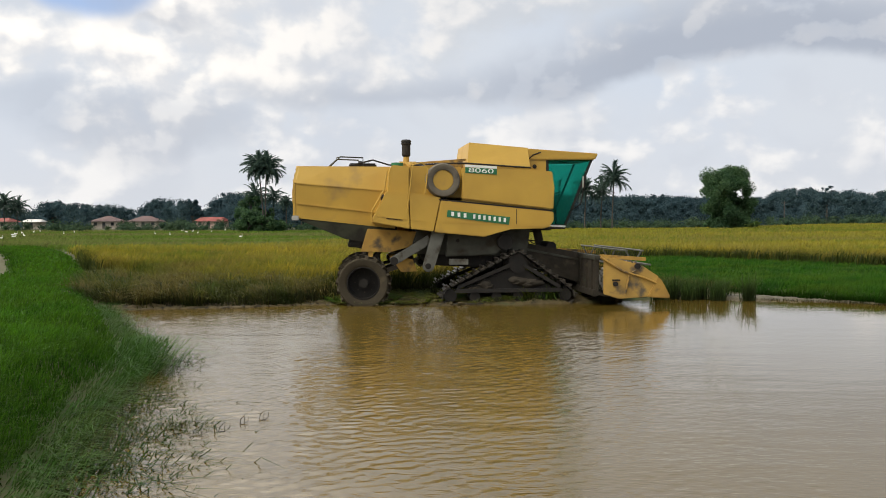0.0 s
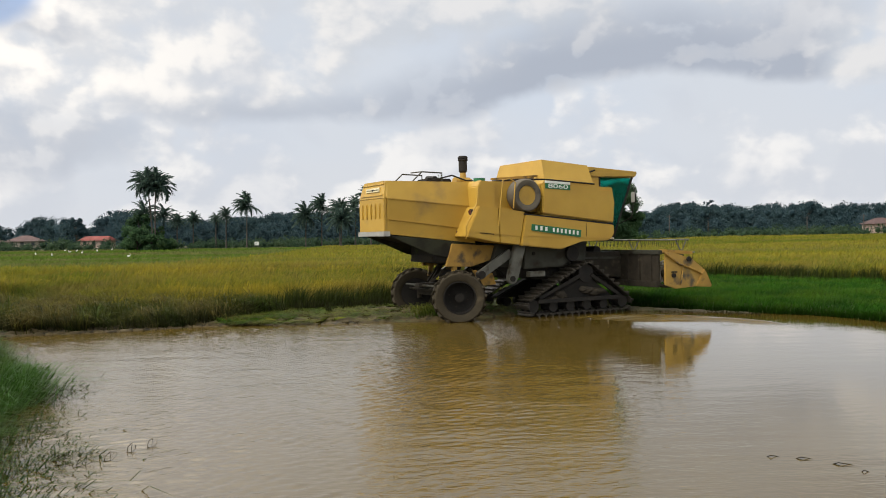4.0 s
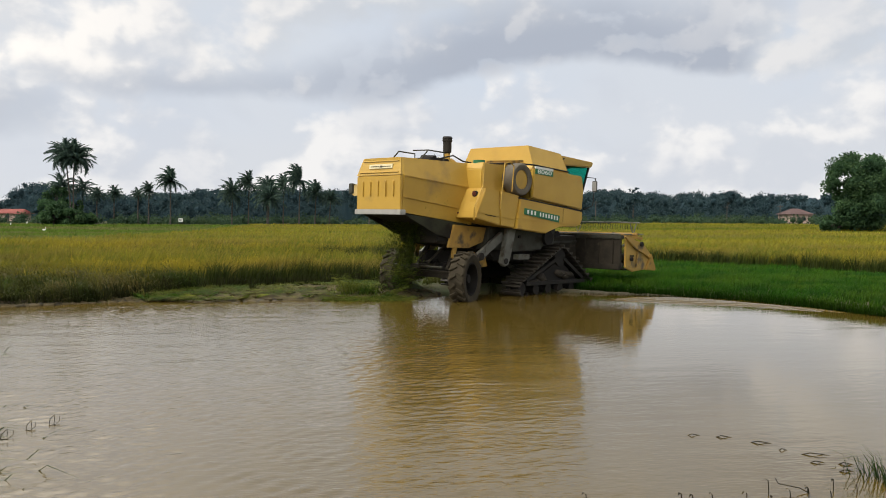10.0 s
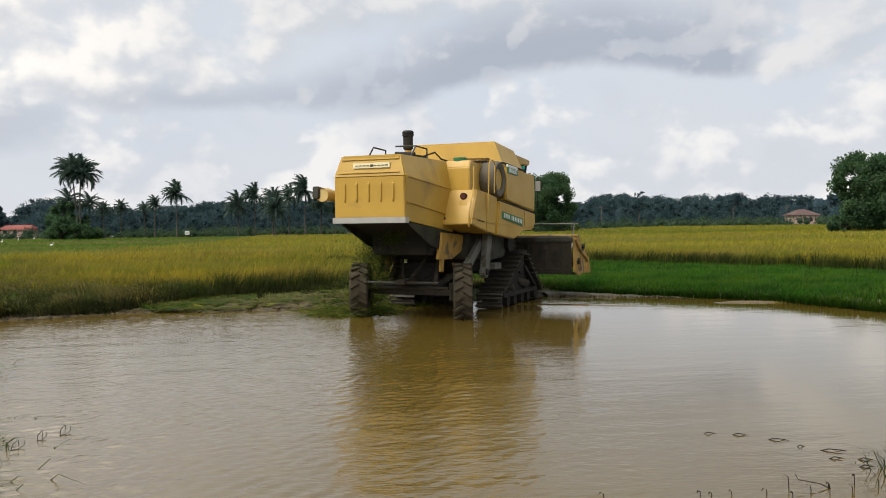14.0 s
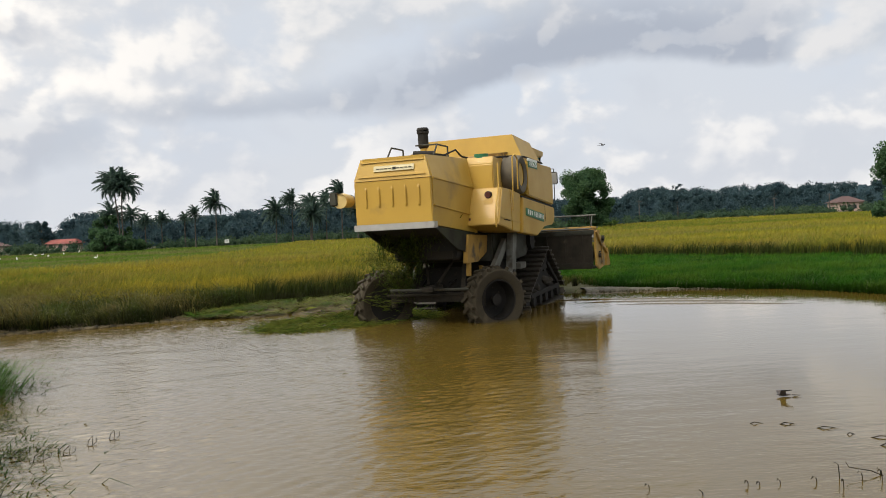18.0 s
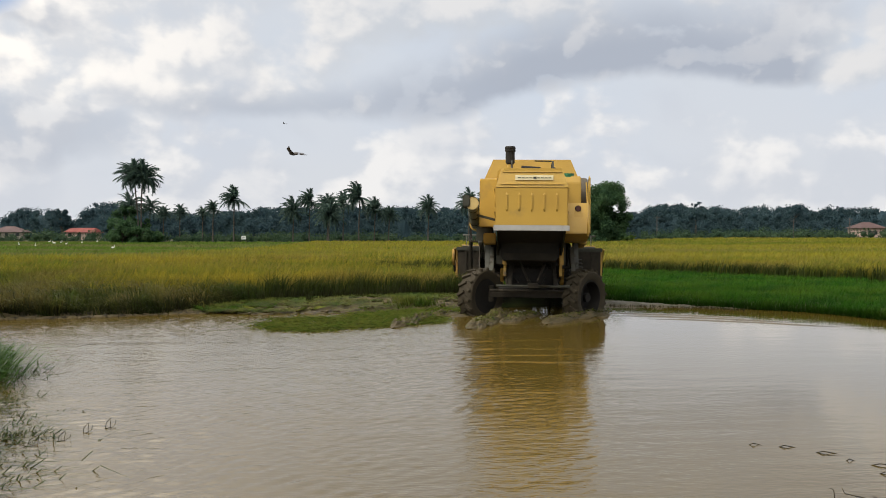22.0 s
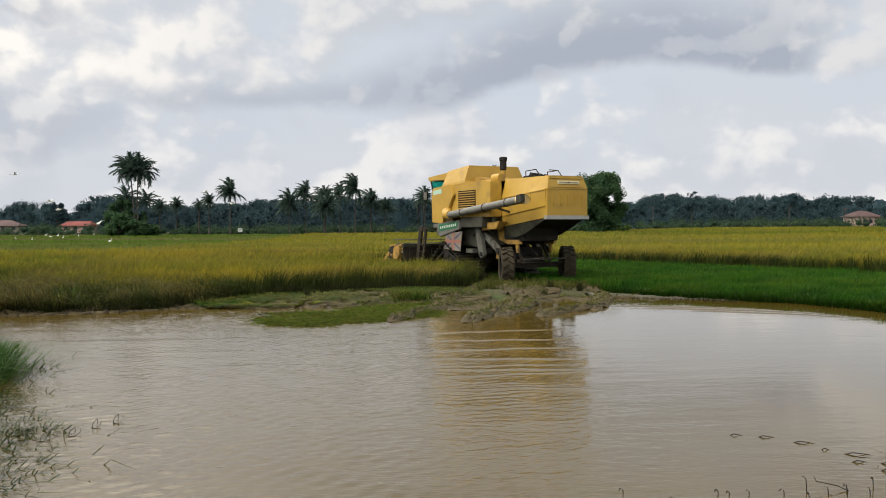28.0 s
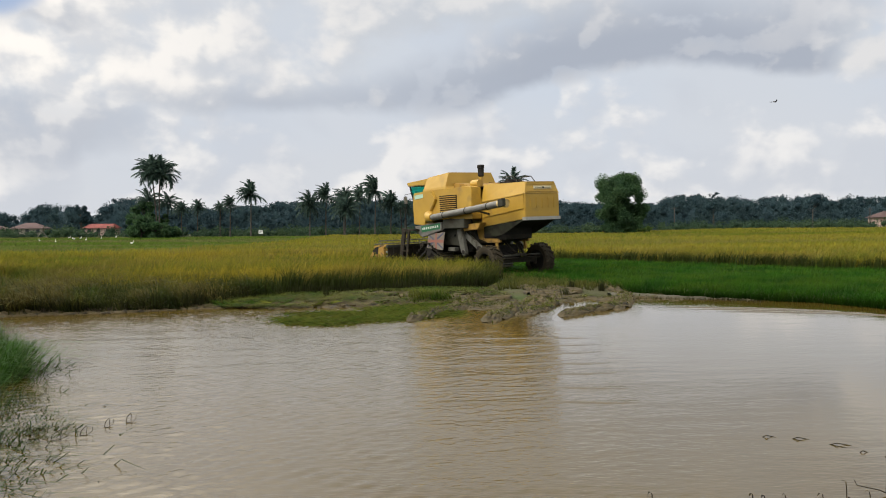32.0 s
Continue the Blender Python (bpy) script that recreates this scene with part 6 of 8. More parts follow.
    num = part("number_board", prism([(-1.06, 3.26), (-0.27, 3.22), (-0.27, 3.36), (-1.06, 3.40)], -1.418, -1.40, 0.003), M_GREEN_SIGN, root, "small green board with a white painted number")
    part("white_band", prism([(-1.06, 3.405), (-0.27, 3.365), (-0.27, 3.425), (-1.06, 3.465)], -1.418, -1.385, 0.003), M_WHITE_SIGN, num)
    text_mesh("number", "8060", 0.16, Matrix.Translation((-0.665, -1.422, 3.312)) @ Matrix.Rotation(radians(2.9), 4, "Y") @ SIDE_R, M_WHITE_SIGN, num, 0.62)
    ext = part("tank_extension", skin([[(-1.05, -1.28, 3.40), (0.62, -1.28, 3.35), (0.62, 1.28, 3.35), (-1.05, 1.28, 3.40)], [(-0.98, -1.26, 3.5), (0.6, -1.26, 3.44), (0.6, 1.26, 3.44), (-0.98, 1.26, 3.5)], [(-0.91, -1.03, 4.04), (0.58, -1.03, 3.92), (0.58, 1.03, 3.92), (-0.91, 1.03, 4.04)]]), M_YELLOW, root, "yellow raised grain tank top")
    part("tank_seam", tube([(-2.35, -0.9, 3.46), (-1.6, -1.2, 3.5), (-1.0, -1.31, 3.50), (0.6, -1.31, 3.40)], 0.022, 6), M_DARK, root)
    part("tank_ridge", beam((-2.3, -0.75, 3.52), (-0.95, -0.9, 3.62), 0.05, 0.05), M_YELLOW_WORN, root)
    part("engine_deck", prism([(-2.75, 3.40), (-1.05, 3.36), (-1.05, 3.62), (-1.6, 3.56), (-2.0, 3.46)], -0.9, 0.9, 0.02), M_YELLOW_WORN, root)
    # air cleaner stack
    part("intake_elbow", tube([(-2.2, 0.55, 3.5), (-2.3, 0.56, 3.56), (-2.38, 0.57, 3.62), (-2.38, 0.57, 3.82)], [0.13, 0.12, 0.09, 0.075], 14), M_YELLOW, root)
    stack = part("intake_stack", lathe([(0.08, 3.78), (0.115, 3.82), (0.115, 4.10), (0.135, 4.11), (0.135, 4.15), (0.12, 4.16), (0.135, 4.17), (0.135, 4.20), (0.11, 4.235), (0.001, 4.24)], 20, "Z"), M_DARK, root, "dark grey air intake stack")
    stack.matrix_basis = Matrix.Translation((-2.38, 0.57, 0))
    part("air_cleaner", tube([(-2.55, 0.75, 3.52), (-2.1, 0.75, 3.52)], 0.15, 16), M_YELLOW, root)
    # engine-top clutter and rails
    part("engine_block", box(-3.9, -3.2, -0.3, 0.35, 3.44, 3.55, 0.03), M_DARK, root)
    part("fuel_filler", tube([(-3.6, -0.15, 3.55), (-3.6, 0.3, 3.58)], 0.07, 10), M_DARK, root)
    part("hose", tube([(-3.9, -0.4, 3.47), (-3.3, -0.5, 3.62), (-2.9, -0.48, 3.5), (-2.6, -0.5, 3.48)], 0.02, 6), M_DARK, root)
    for y, x0 in ((-0.42, -4.4), (0.52, -4.5)):
        part("hood_rail", tube([(x0, y, 3.44), (x0 + 0.28, y, 3.70), (x0 + 0.85, y, 3.68), (x0 + 0.85, y, 3.44)], 0.018, 8), M_GREY_STEEL, root)
    part("hood_rail", tube([(-4.4 + 0.28, -0.42, 3.7), (-4.5 + 0.28, 0.0, 3.7)], 0.016, 8), M_GREY_STEEL, root)
    # cab
    cab = part("cab_roof", prism([(0.50, 3.92), (2.47, 3.80), (2.38, 3.64), (0.56, 3.62)], -0.90, 0.90, 0.03), M_YELLOW, root, "yellow overhanging cab roof")
    part("cab_rear_wall", prism([(0.56, 2.0), (1.12, 2.0), (1.12, 3.63), (0.56, 3.63)], -0.86, 0.86, 0.02), M_YELLOW, root)
    part("vent_grille", tube([(0.80, -0.87, 3.46), (0.80, -0.85, 3.46)], 0.055, 14), M_DARK, root)
    part("cab_floor", prism([(0.9, 1.86), (1.62, 1.86), (1.66, 1.98), (0.9, 1.98)], -0.84, 0.84, 0.01), M_DARK, root)
    part("windscreen", skin([[(1.60, -0.80, 1.98), (1.60, 0.80, 1.98), (2.30, 0.80, 3.63), (2.30, -0.80, 3.63)], [(1.61, -0.80, 1.976), (1.61, 0.80, 1.976), (2.31, 0.80, 3.626), (2.31, -0.80, 3.626)]]), M_GLASS, root, "sloping green-tinted windscreen")
    for s in (-1, 1):
        y = s * 0.83
        part("side_window", prism([(1.2, 1.98), (1.58, 1.98), (2.26, 3.62), (1.14, 3.62)], y - 0.005, y + 0.005, 0), M_GLASS, root, "green-tinted side window")
        part("cab_pillar", beam((1.60, s * 0.83, 1.95), (2.30, s * 0.83, 3.65), 0.05, 0.06), M_DARK, root)
        part("cab_pillar", beam((1.15, s * 0.84, 1.95), (1.13, s * 0.84, 3.65), 0.05, 0.07), M_DARK, root)
        part("cab_sill", beam((1.12, s * 0.84, 1.95), (1.62, s * 0.84, 1.93), 0.04, 0.05), M_WHITE_SIGN, root)
        part("mirror_arm", tube([(2.1, s * 0.86, 3.35), (2.05, s * 1.25, 3.3), (1.9, s * 1.27, 2.5), (1.7, s * 0.88, 2.3)], 0.014, 6), M_DARK, root)
        mirror = part("mirror", box(1.96, 2.0, s * 1.27 - 0.09, s * 1.27 + 0.09, 2.9, 3.22, 0.02), M_DARK, root, "dark rear-view mirror")
        part("mirror_glass", box(1.952, 1.962, s * 1.27 - 0.07, s * 1.27 + 0.07, 2.92, 3.2, 0.0), M_LIGHT_STEEL, mirror)
    part("seat", join(box(0.95, 1.35, -0.25, 0.25, 2.0, 2.5, 0.05), box(0.9, 1.05, -0.25, 0.25, 2.5, 3.1, 0.05)), M_DARK, root)
    part("steering_column", tube([(1.6, 0, 2.0), (1.5, 0, 2.75)], 0.04, 8), M_DARK, root)
    ring = lathe([(0.2, -0.012), (0.22, 0), (0.2, 0.012), (0.18, 0)], 20, "Z")
    ring.transform(Matrix.Translation((1.5, 0, 2.78)) @ Matrix.Rotation(radians(-20), 4, "Y"))
    part("steering_wheel", ring, M_DARK, root)
    for y in (-0.5, 0.0, 0.5):
        part("work_lamp", box(2.38, 2.44, y - 0.08, y + 0.08, 3.64, 3.72, 0.01), M_DARK, root)
    part("wiper", tube([(2.25, -0.2, 3.5), (2.0, 0.1, 2.9)], 0.008, 5), M_DARK, root)
    part("roof_hose", tube([(0.62, -0.88, 3.62), (0.75, -0.9, 3.75), (0.95, -0.9, 3.82)], 0.02, 6), M_DARK, root)
    # left side
    lp = part("tank_side_panel", prism([(1.17, 2.05), (1.19, 2.9), (1.14, 3.31), (0.35, 3.36), (-0.12, 3.38), (-0.45, 3.02), (-0.05, 2.52), (0.3, 2.25), (0.36, 2.0)], 1.30, 1.405, 0.025), M_YELLOW, root, "large yellow tank side panel")
    part("number_board", prism([(0.42, 3.10), (1.04, 3.06), (1.04, 3.22), (0.42, 3.26)], 1.40, 1.418, 0.003), M_PALE_GREEN, root, "faded pale green number board")
    part("engine_side_panel", prism([(-2.75, 2.2), (-0.3, 2.2), (-0.6, 2.9), (-1.0, 3.38), (-2.2, 3.44), (-2.75, 3.38)], 0.86, 1.312, 0.025), M_YELLOW, root)
    gr = part("engine_grille", box(-1.80, -0.62, 1.30, 1.325, 2.46, 3.14, 0.01), M_DARK, root, "dark slatted engine grille")
    for k in range(8):
        z = 2.52 + k * 0.078
        part("slat", prism([(-1.78, z), (-0.64, z), (-0.64, z + 0.03), (-1.78, z + 0.03)], 1.322, 1.355, 0.004), M_YELLOW, gr)
    part("lower_side_panel", prism([(1.12, 1.98), (-0.85, 2.12), (-0.85, 1.80), (0.55, 1.52), (0.98, 1.75)], 1.30, 1.42, 0.02), M_AUGER, root, "grey lower side panel")
    sl = part("name_board", prism([(0.62, 1.97), (-0.75, 2.07), (-0.75, 1.86), (0.55, 1.72)], 1.418, 1.432, 0.003), M_GREEN_SIGN, root, "faded green board with white lettering")
    lettering_bars(sl, -0.68, 0.52, 1.434, 1.955, 0.085, 1, M_WHITE_SIGN, -0.085, 9)
    part("battery_box", box(-2.35, -0.9, 1.0, 1.40, 1.86, 2.22, 0.02), M_GREY_STEEL, root, "grey steel box")
    fl = part("flag_panel", prism([(-1.0, 1.72), (0.15, 1.66), (0.3, 1.1), (-0.85, 1.02)], 1.36, 1.38, 0.004), M_FADED, root, "faded panel painted with red and blue crossed bars")
    for a, b, w, m in (((-0.92, 1.68), (0.22, 1.14), 0.07, M_BLUE_FADED), ((-0.85, 1.08), (0.12, 1.62), 0.07, M_BLUE_FADED)):
        part("painted_bar", beam((a[0], 1.384, a[1]), (b[0], 1.384, b[1]), 0.006, w, 0), m, fl)
    part("painted_bar", beam((-0.92, 1.389, 1.37), (0.2, 1.389, 1.38), 0.006, 0.11, 0), M_RED_FADED, fl)
    part("painted_bar", beam((-0.36, 1.387, 1.06), (-0.42, 1.387, 1.68), 0.006, 0.11, 0), M_RED_FADED, fl)
    # unloading auger
    au = part("unloading_auger", tube([(-0.35, 1.52, 2.30), (-4.55, 1.40, 2.70)], 0.125, 20), M_AUGER, root, "long grey unloading auger tube", True)
    part("auger_elbow", tube([(0.05, 1.22, 2.42), (0.02, 1.42, 2.36), (-0.12, 1.50, 2.30), (-0.4, 1.52, 2.305)], [0.2, 0.21, 0.19, 0.16], 20), M_YELLOW, au, "yellow auger elbow", True)
    spout = part("auger_spout", tube([(-4.5, 1.40, 2.695), (-4.72, 1.394, 2.715), (-4.92, 1.387, 2.70)], [0.128, 0.14, 0.15], 20, False), M_CREAM, au, "cream-yellow flared auger spout", True)
    part("spout_mouth", tube([(-4.86, 1.39, 2.70), (-4.90, 1.388, 2.70)], 0.142, 20), M_CREAM, spout, "cream spout end plate")
    part("spout_boot", prism([(-4.95, 2.62), (-4.66, 2.58), (-4.66, 2.84), (-4.95, 2.88)], 1.44, 1.60, 0.02), M_GREY_STEEL, spout, "dark grey spout boot")
    for x in (-1.2, -2.6, -3.9):
        zc = 2.30 + (x + 0.35) / (-4.2) * 0.40
        b = lathe([(0.127, -0.03), (0.138, -0.02), (0.138, 0.02), (0.127, 0.03)], 20, "X")
        b.transform(Matrix.Translation((x, 1.52 + (x + 0.35) / 4.2 * 0.12, zc)))
        part("auger_band", b, M_GREY_STEEL, au)
    part("auger_rest", beam((-3.2, 0.85, 2.35), (-3.2, 1.35, 2.48), 0.06, 0.06), M_GREY_STEEL, root)
    part("round_cover", tube([(-4.3, 0.84, 2.78), (-4.3, 0.9, 2.78)], 0.14, 18), M_YELLOW, root)
    part("side_cover", prism([(-3.1, 2.05), (-2.0, 2.0), (-2.0, 1.75), (-2.9, 1.8)], 0.9, 1.2, 0.02), M_YELLOW_WORN, root)
    # ladder and platform by the cab
    part("platform", box(0.75, 1.65, 0.86, 1.75, 1.80, 1.86, 0.01), M_MUDDY_STEEL, root)
    lad = part("ladder", beam((1.42, 1.72, 1.9), (1.72, 1.72, 0.62), 0.07, 0.24), M_MUDDY_STEEL, root, "muddy steel access ladder")
    part("ladder_rail", beam((1.05, 1.72, 1.86), (1.30, 1.72, 0.62), 0.06, 0.14), M_MUDDY_STEEL, lad)
    for k in range(5):
        z = 0.7 + k * 0.26
        part("rung", box(1.05 + (1.86 - z) * 0.2, 1.45 + (1.86 - z) * 0.24, 1.66, 1.78, z, z + 0.04, 0.006), M_MUDDY_STEEL, lad)
    part("platform_rail", tube([(1.62, 1.72, 1.86), (1.66, 1.74, 2.7), (1.3, 1.74, 2.75), (1.2, 1.74, 1.86)], 0.018, 8), M_DARK, root)
    # frame, brackets and axle
    part("main_frame", prism([(-2.4, 1.25), (0.6, 1.15), (0.7, 1.9), (-0.4, 1.9), (-2.2, 1.85)], -0.85, 0.9, 0.03), M_GREY_STEEL, root, "grey steel main frame")
    part("threshing_belly", prism([(-2.2, 1.3), (0.3, 1.2), (0.1, 0.85), (-1.9, 0.95)], -0.7, 0.75, 0.04), M_DARK, root)
    for s in (-1, 1):
        y = s * 1.12
        part("hanger_bracket", prism([(-1.86, 1.84), (-1.52, 1.82), (-1.78, 0.98), (-1.84, 0.84), (-1.98, 0.80), (-2.1, 0.9), (-2.06, 1.05)], y - 0.07, y + 0.07, 0.02), M_BRACKET, root, "grey hanging bracket with a pivot")
        part("pivot_pin", tube([(-1.96, y - s * -0.1, 0.95), (-1.96, y - s * 0.12, 0.95)], 0.075, 16), M_DARK, root)
        part("diagonal_beam", beam((-1.9, s * 1.0, 1.62), (-2.85, s * 1.0, 1.05), 0.10, 0.22), M_BRACKET, root)
        part("pivot_pin", tube([(-2.8, s * 0.92, 1.08), (-2.8, s * 1.1, 1.08)], 0.1, 16), M_DARK, root)
        part("frame_cheek", prism([(-1.45, 1.82), (0.05, 1.80), (0.3, 1.6), (-0.25, 1.22), (-1.5, 1.18)], min(s * 0.92, s * 1.02), max(s * 0.92, s * 1.02), 0.02), M_GREY_STEEL, root)
        part("frame_bolt", tube([(-1.2, s * 1.0, 1.58), (-1.2, s * 1.05, 1.58)], 0.045, 12), M_DARK, root)
        part("step_box", box(-1.42, -0.95, min(s * 1.0, s * 1.2), max(s * 1.0, s * 1.2), 0.98, 1.12, 0.01), M_BRACKET, root)
        part("lower_tray", prism([(-3.45, 1.88), (-1.8, 1.78), (-2.0, 1.52), (-2.9, 1.28), (-3.62, 1.30)], min(s * 0.62, s * 0.72), max(s * 0.62, s * 0.72), 0.012), M_YELLOW_WORN, root, "worn yellow lower tray side")
        part("rear_leg", beam((-3.35, s * 0.66, 1.35), (-3.40, s * 0.66, 1.02), 0.07, 0.12), M_YELLOW_WORN, root)
        part("axle_strut", beam((-3.1, s * 0.5, 1.35), (-3.5, s * 0.55, 0.72), 0.09, 0.09), M_MUDDY_STEEL, root)
        part("axle_strut", beam((-2.2, s * 0.75, 1.1), (-3.3, s * 0.45, 0.68), 0.10, 0.12), M_MUDDY_STEEL, root)
        part("king_pin", tube([(-3.55, s * 0.98, 0.42), (-3.55, s * 0.98, 0.80)], 0.07, 12), M_MUDDY_STEEL, root)
        part("drive_guard", tube([(0.0, s * 0.95, 1.55), (0.0, s * 1.12, 1.55)], 0.2, 20), M_DARK, root)
        part("side_chain_guard", prism([(-2.9, 1.2), (-2.3, 1.1), (-2.2, 0.8), (-2.6, 0.78)], min(s * 0.7, s * 0.78), max(s * 0.7, s * 0.78), 0.01), M_YELLOW_WORN, root)
    part("rear_axle", beam((-3.55, -0.98, 0.62), (-3.55, 0.98, 0.62), 0.16, 0.18), M_MUDDY_STEEL, root, "muddy rear steering axle")
    part("tie_rod", tube([(-3.82, -1.0, 0.70), (-3.82, 1.0, 0.70)], 0.03, 8), M_MUDDY_STEEL, root)
    part("tie_rod", tube([(-4.0, -0.85, 0.82), (-4.0, 0.85, 0.82)], 0.03, 8), M_GREY_STEEL, root)
    part("drawbar", box(-4.1, -3.5, -0.12, 0.12, 0.78, 0.88, 0.01), M_MUDDY_STEEL, root)
    part("steering_cylinder", tube([(-3.75, -0.1, 0.78), (-3.75, 0.8, 0.74)], 0.045, 10), M_DARK, root)
    for y in (-0.4, 0.1, 0.55):
        part("hydraulic_hose", tube([(-2.4, y, 1.3), (-2.9, y * 0.8, 1.0), (-3.5, y * 0.6, 0.86)], 0.02, 6), M_DARK, root)
    for s in (-1, 1):
        part("shaker_strut", beam((-3.3, s * 0.3, 1.35), (-3.75, s * 0.1, 0.9), 0.05, 0.05), M_MUDDY_STEEL, root)
    part("mud_flap", box(-3.15, -3.12, -0.5, 0.6, 0.55, 1.2, 0.005), M_DARK, root)
    part("front_axle", beam((0.15, -0.9, 0.95), (0.15, 0.9, 0.95), 0.3, 0.34), M_MUDDY_STEEL, root)
    # feeder house, hinged at its rear top edge
    feeder = part("feeder_house", prism([(0.0, 0.16), (1.9, -0.18), (1.9, -1.0), (0.55, -0.55), (0.0, -0.45)], -0.62, 0.62, 0.03), M_MUDDY_STEEL, root, "sloping mud-caked feeder house")
    feeder.matrix_basis = pose(0.3, 0, 1.40)
    part("feeder_rib", prism([(0.2, 0.0), (1.8, -0.32), (1.8, -0.38), (0.2, -0.06)], -0.65, -0.61, 0.005), M_GREY_STEEL, feeder)
    part("feeder_hump", tube([(1.05, -0.45, 0.0), (1.05, 0.45, 0.0)], 0.13, 14), M_DARK, feeder)
    part("feeder_hose", tube([(0.1, -0.6, 0.45), (0.5, -0.65, 0.1), (0.75, -0.66, 0.02)], 0.015, 6), M_DARK, feeder)
    header, reel = build_header(root)
    wheels = [build_wheel(root, -1.22), build_wheel(root, 1.22)]
    tracks = [build_track(root, -1.12), build_track(root, 1.12)]
    return root, feeder, header, reel, wheels, tracks


COMBINE, FEEDER, HEADER, REEL, WHEELS, TRACKS = build_combine()


# ---- mud, straw, waves and birds ----
def build_mud_bank():
    """Rough wet mud along the far shore and a littered flat before the rice."""
    line = [(-10.0, 19.9), (-8.2, 19.85), (-6.0, 20.25), (-4.5, 20.95), (-3.0, 21.5), (-1.0, 21.9), (1.5, 22.4), (3.2, 23.2)]
    n, w = 300, 30
    s = np.linspace(0, len(line) - 1.001, n)
    k = s.astype(int)
    a, b = np.array(line)[k], np.array(line)[k + 1]
    c = a + (b - a) * (s - k)[:, None]
    d = b - a
    nrm = np.stack([-d[:, 1], d[:, 0]], 1) / np.linalg.norm(d, axis=1)[:, None]
    u = np.linspace(-1, 1, w)
    half = 0.34 + 1.06 * np.clip((c[:, 0] + 4.0) / 2.0, 0, 1)
    X = c[:, None, 0] + nrm[:, None, 0] * u * half[:, None]
    Y = c[:, None, 1] + nrm[:, None, 1] * u * half[:, None]
    Z = 0.035 * (1 - u ** 2)[None, :] + 0.045 * wobble(X, Y, 4.0) + 0.045 * wobble(X, Y, 9.0, 1.0) * wobble(X, Y, 2.1, 3.0) + rng.normal(0, 0.012, X.shape)
    Z = Z + 0.005 + np.maximum(ground_height(X.ravel(), Y.ravel()).reshape(X.shape), -0.02)
    Z = np.where(np.abs(u)[None, :] > 0.97, -0.08, Z)
    v = np.stack([X.ravel(), Y.ravel(), Z.ravel()], 1)
    i = np.arange((n - 1) * w).reshape(n - 1, w)[:, :-1].ravel()
    t = np.concatenate([np.stack([i, i + 1, i + w + 1], 1), np.stack([i, i + w + 1, i + w], 1)])
    raw_mesh("mud_bank", v, t, np.zeros(len(v)), M_CLOD, "rough wet grey-brown mud along the pond's far shore", "mud")
    # straw litter on that flat
    m = 9500
    q = rng.integers(155, n, m)
    uu = rng.uniform(-0.8, 1.1, m)
    x = c[q, 0] + nrm[q, 0] * uu * half[q] * 1.1 + rng.normal(0, 0.1, m)
    y = c[q, 1] + nrm[q, 1] * uu * half[q] * 1.1 + rng.normal(0, 0.1, m)
    keep = wobble(x * 0.6, y * 1.5, 1.1, 5.0) + 0.5 * wobble(x, y * 1.6, 4.0, 1.0) > 0.08
    x, y = x[keep], y[keep]
    m = len(x)
    vv, tt, aa = blades(np.stack([x, y, np.full(m, 0.015) + 0.17 * rng.uniform(0, 1, m)], 1), rng.uniform(0.08, 0.2, m), rng.uniform(2.0, 5.0, m), rng.normal(0, 0.7, m) + math.pi * rng.integers(0, 2, m), rng.uniform(0.01, 0.025, m))
    vv[:, 2] = 0.05 + np.clip(vv[:, 2] * 0.35, 0.0, 0.09) + np.maximum(ground_height(vv[:, 0], vv[:, 1]), -0.03)
    raw_mesh("straw_litter", vv, tt, aa, M_STRAW, "yellow-green straw litter on the wet mud flat", "straw")
    # cut stubble where the machine turns into the crop
    poly = [(3.5, 24.0), (7.4, 23.9), (6.4, 26.5), (6.2, 30.0), (4.2, 35.0), (2.4, 34.4), (4.0, 31.2), (4.5, 28.0)]
    x, y = scatter(poly, 22, 40, 45, (0, 25))
    bx, by = np.repeat(x, 7) + rng.normal(0, 0.04, len(x) * 7), np.repeat(y, 7) + rng.normal(0, 0.04, len(x) * 7)
    m = len(bx)
    v, t, a = blades(np.stack([bx, by, ground_height(bx, by) - 0.02], 1), rng.uniform(0.1, 0.3, m), rng.uniform(0, 0.6, m), rng.uniform(0, 6.3, m), rng.uniform(0.012, 0.024, m))
    raw_mesh("stubble", v, t, a, M_STUB, "trampled pale rice stubble beside the pond", "stubble")
    # low mud spit at the right-hand shore
    n, w = 90, 10
    s = np.linspace(0, 1, n)
    cx, cy = 6.6 + 3.4 * s, 23.1 - 1.9 * s ** 1.3
    u = np.linspace(-1, 1, w)
    half = 0.35 * (1 - s) ** 0.6 + 0.05
    X, Y = cx[:, None] + 0 * u, cy[:, None] + u * half[:, None]
    Z = (0.09 * (1 - s) + 0.03)[:, None] * (1 - u ** 2) + 0.03 * wobble(X, Y, 7.0) * (1 - u ** 2) - 0.015
    v = np.stack([X.ravel(), Y.ravel(), Z.ravel()], 1)
    i = np.arange((n - 1) * w).reshape(n - 1, w)[:, :-1].ravel()
    t = np.concatenate([np.stack([i, i + 1, i + w + 1], 1), np.stack([i, i + w + 1, i + w], 1)])
    raw_mesh("mud_spit", v, t, np.zeros(len(v)), M_MUD, "low ragged spit of wet mud in the water", "mud")
    m = 620
    q = rng.uniform(0, 1, m)
    x, y = 6.9 + 3.0 * q, 22.9 - 1.8 * q ** 1.3 + rng.normal(-0.15, 0.22, m)
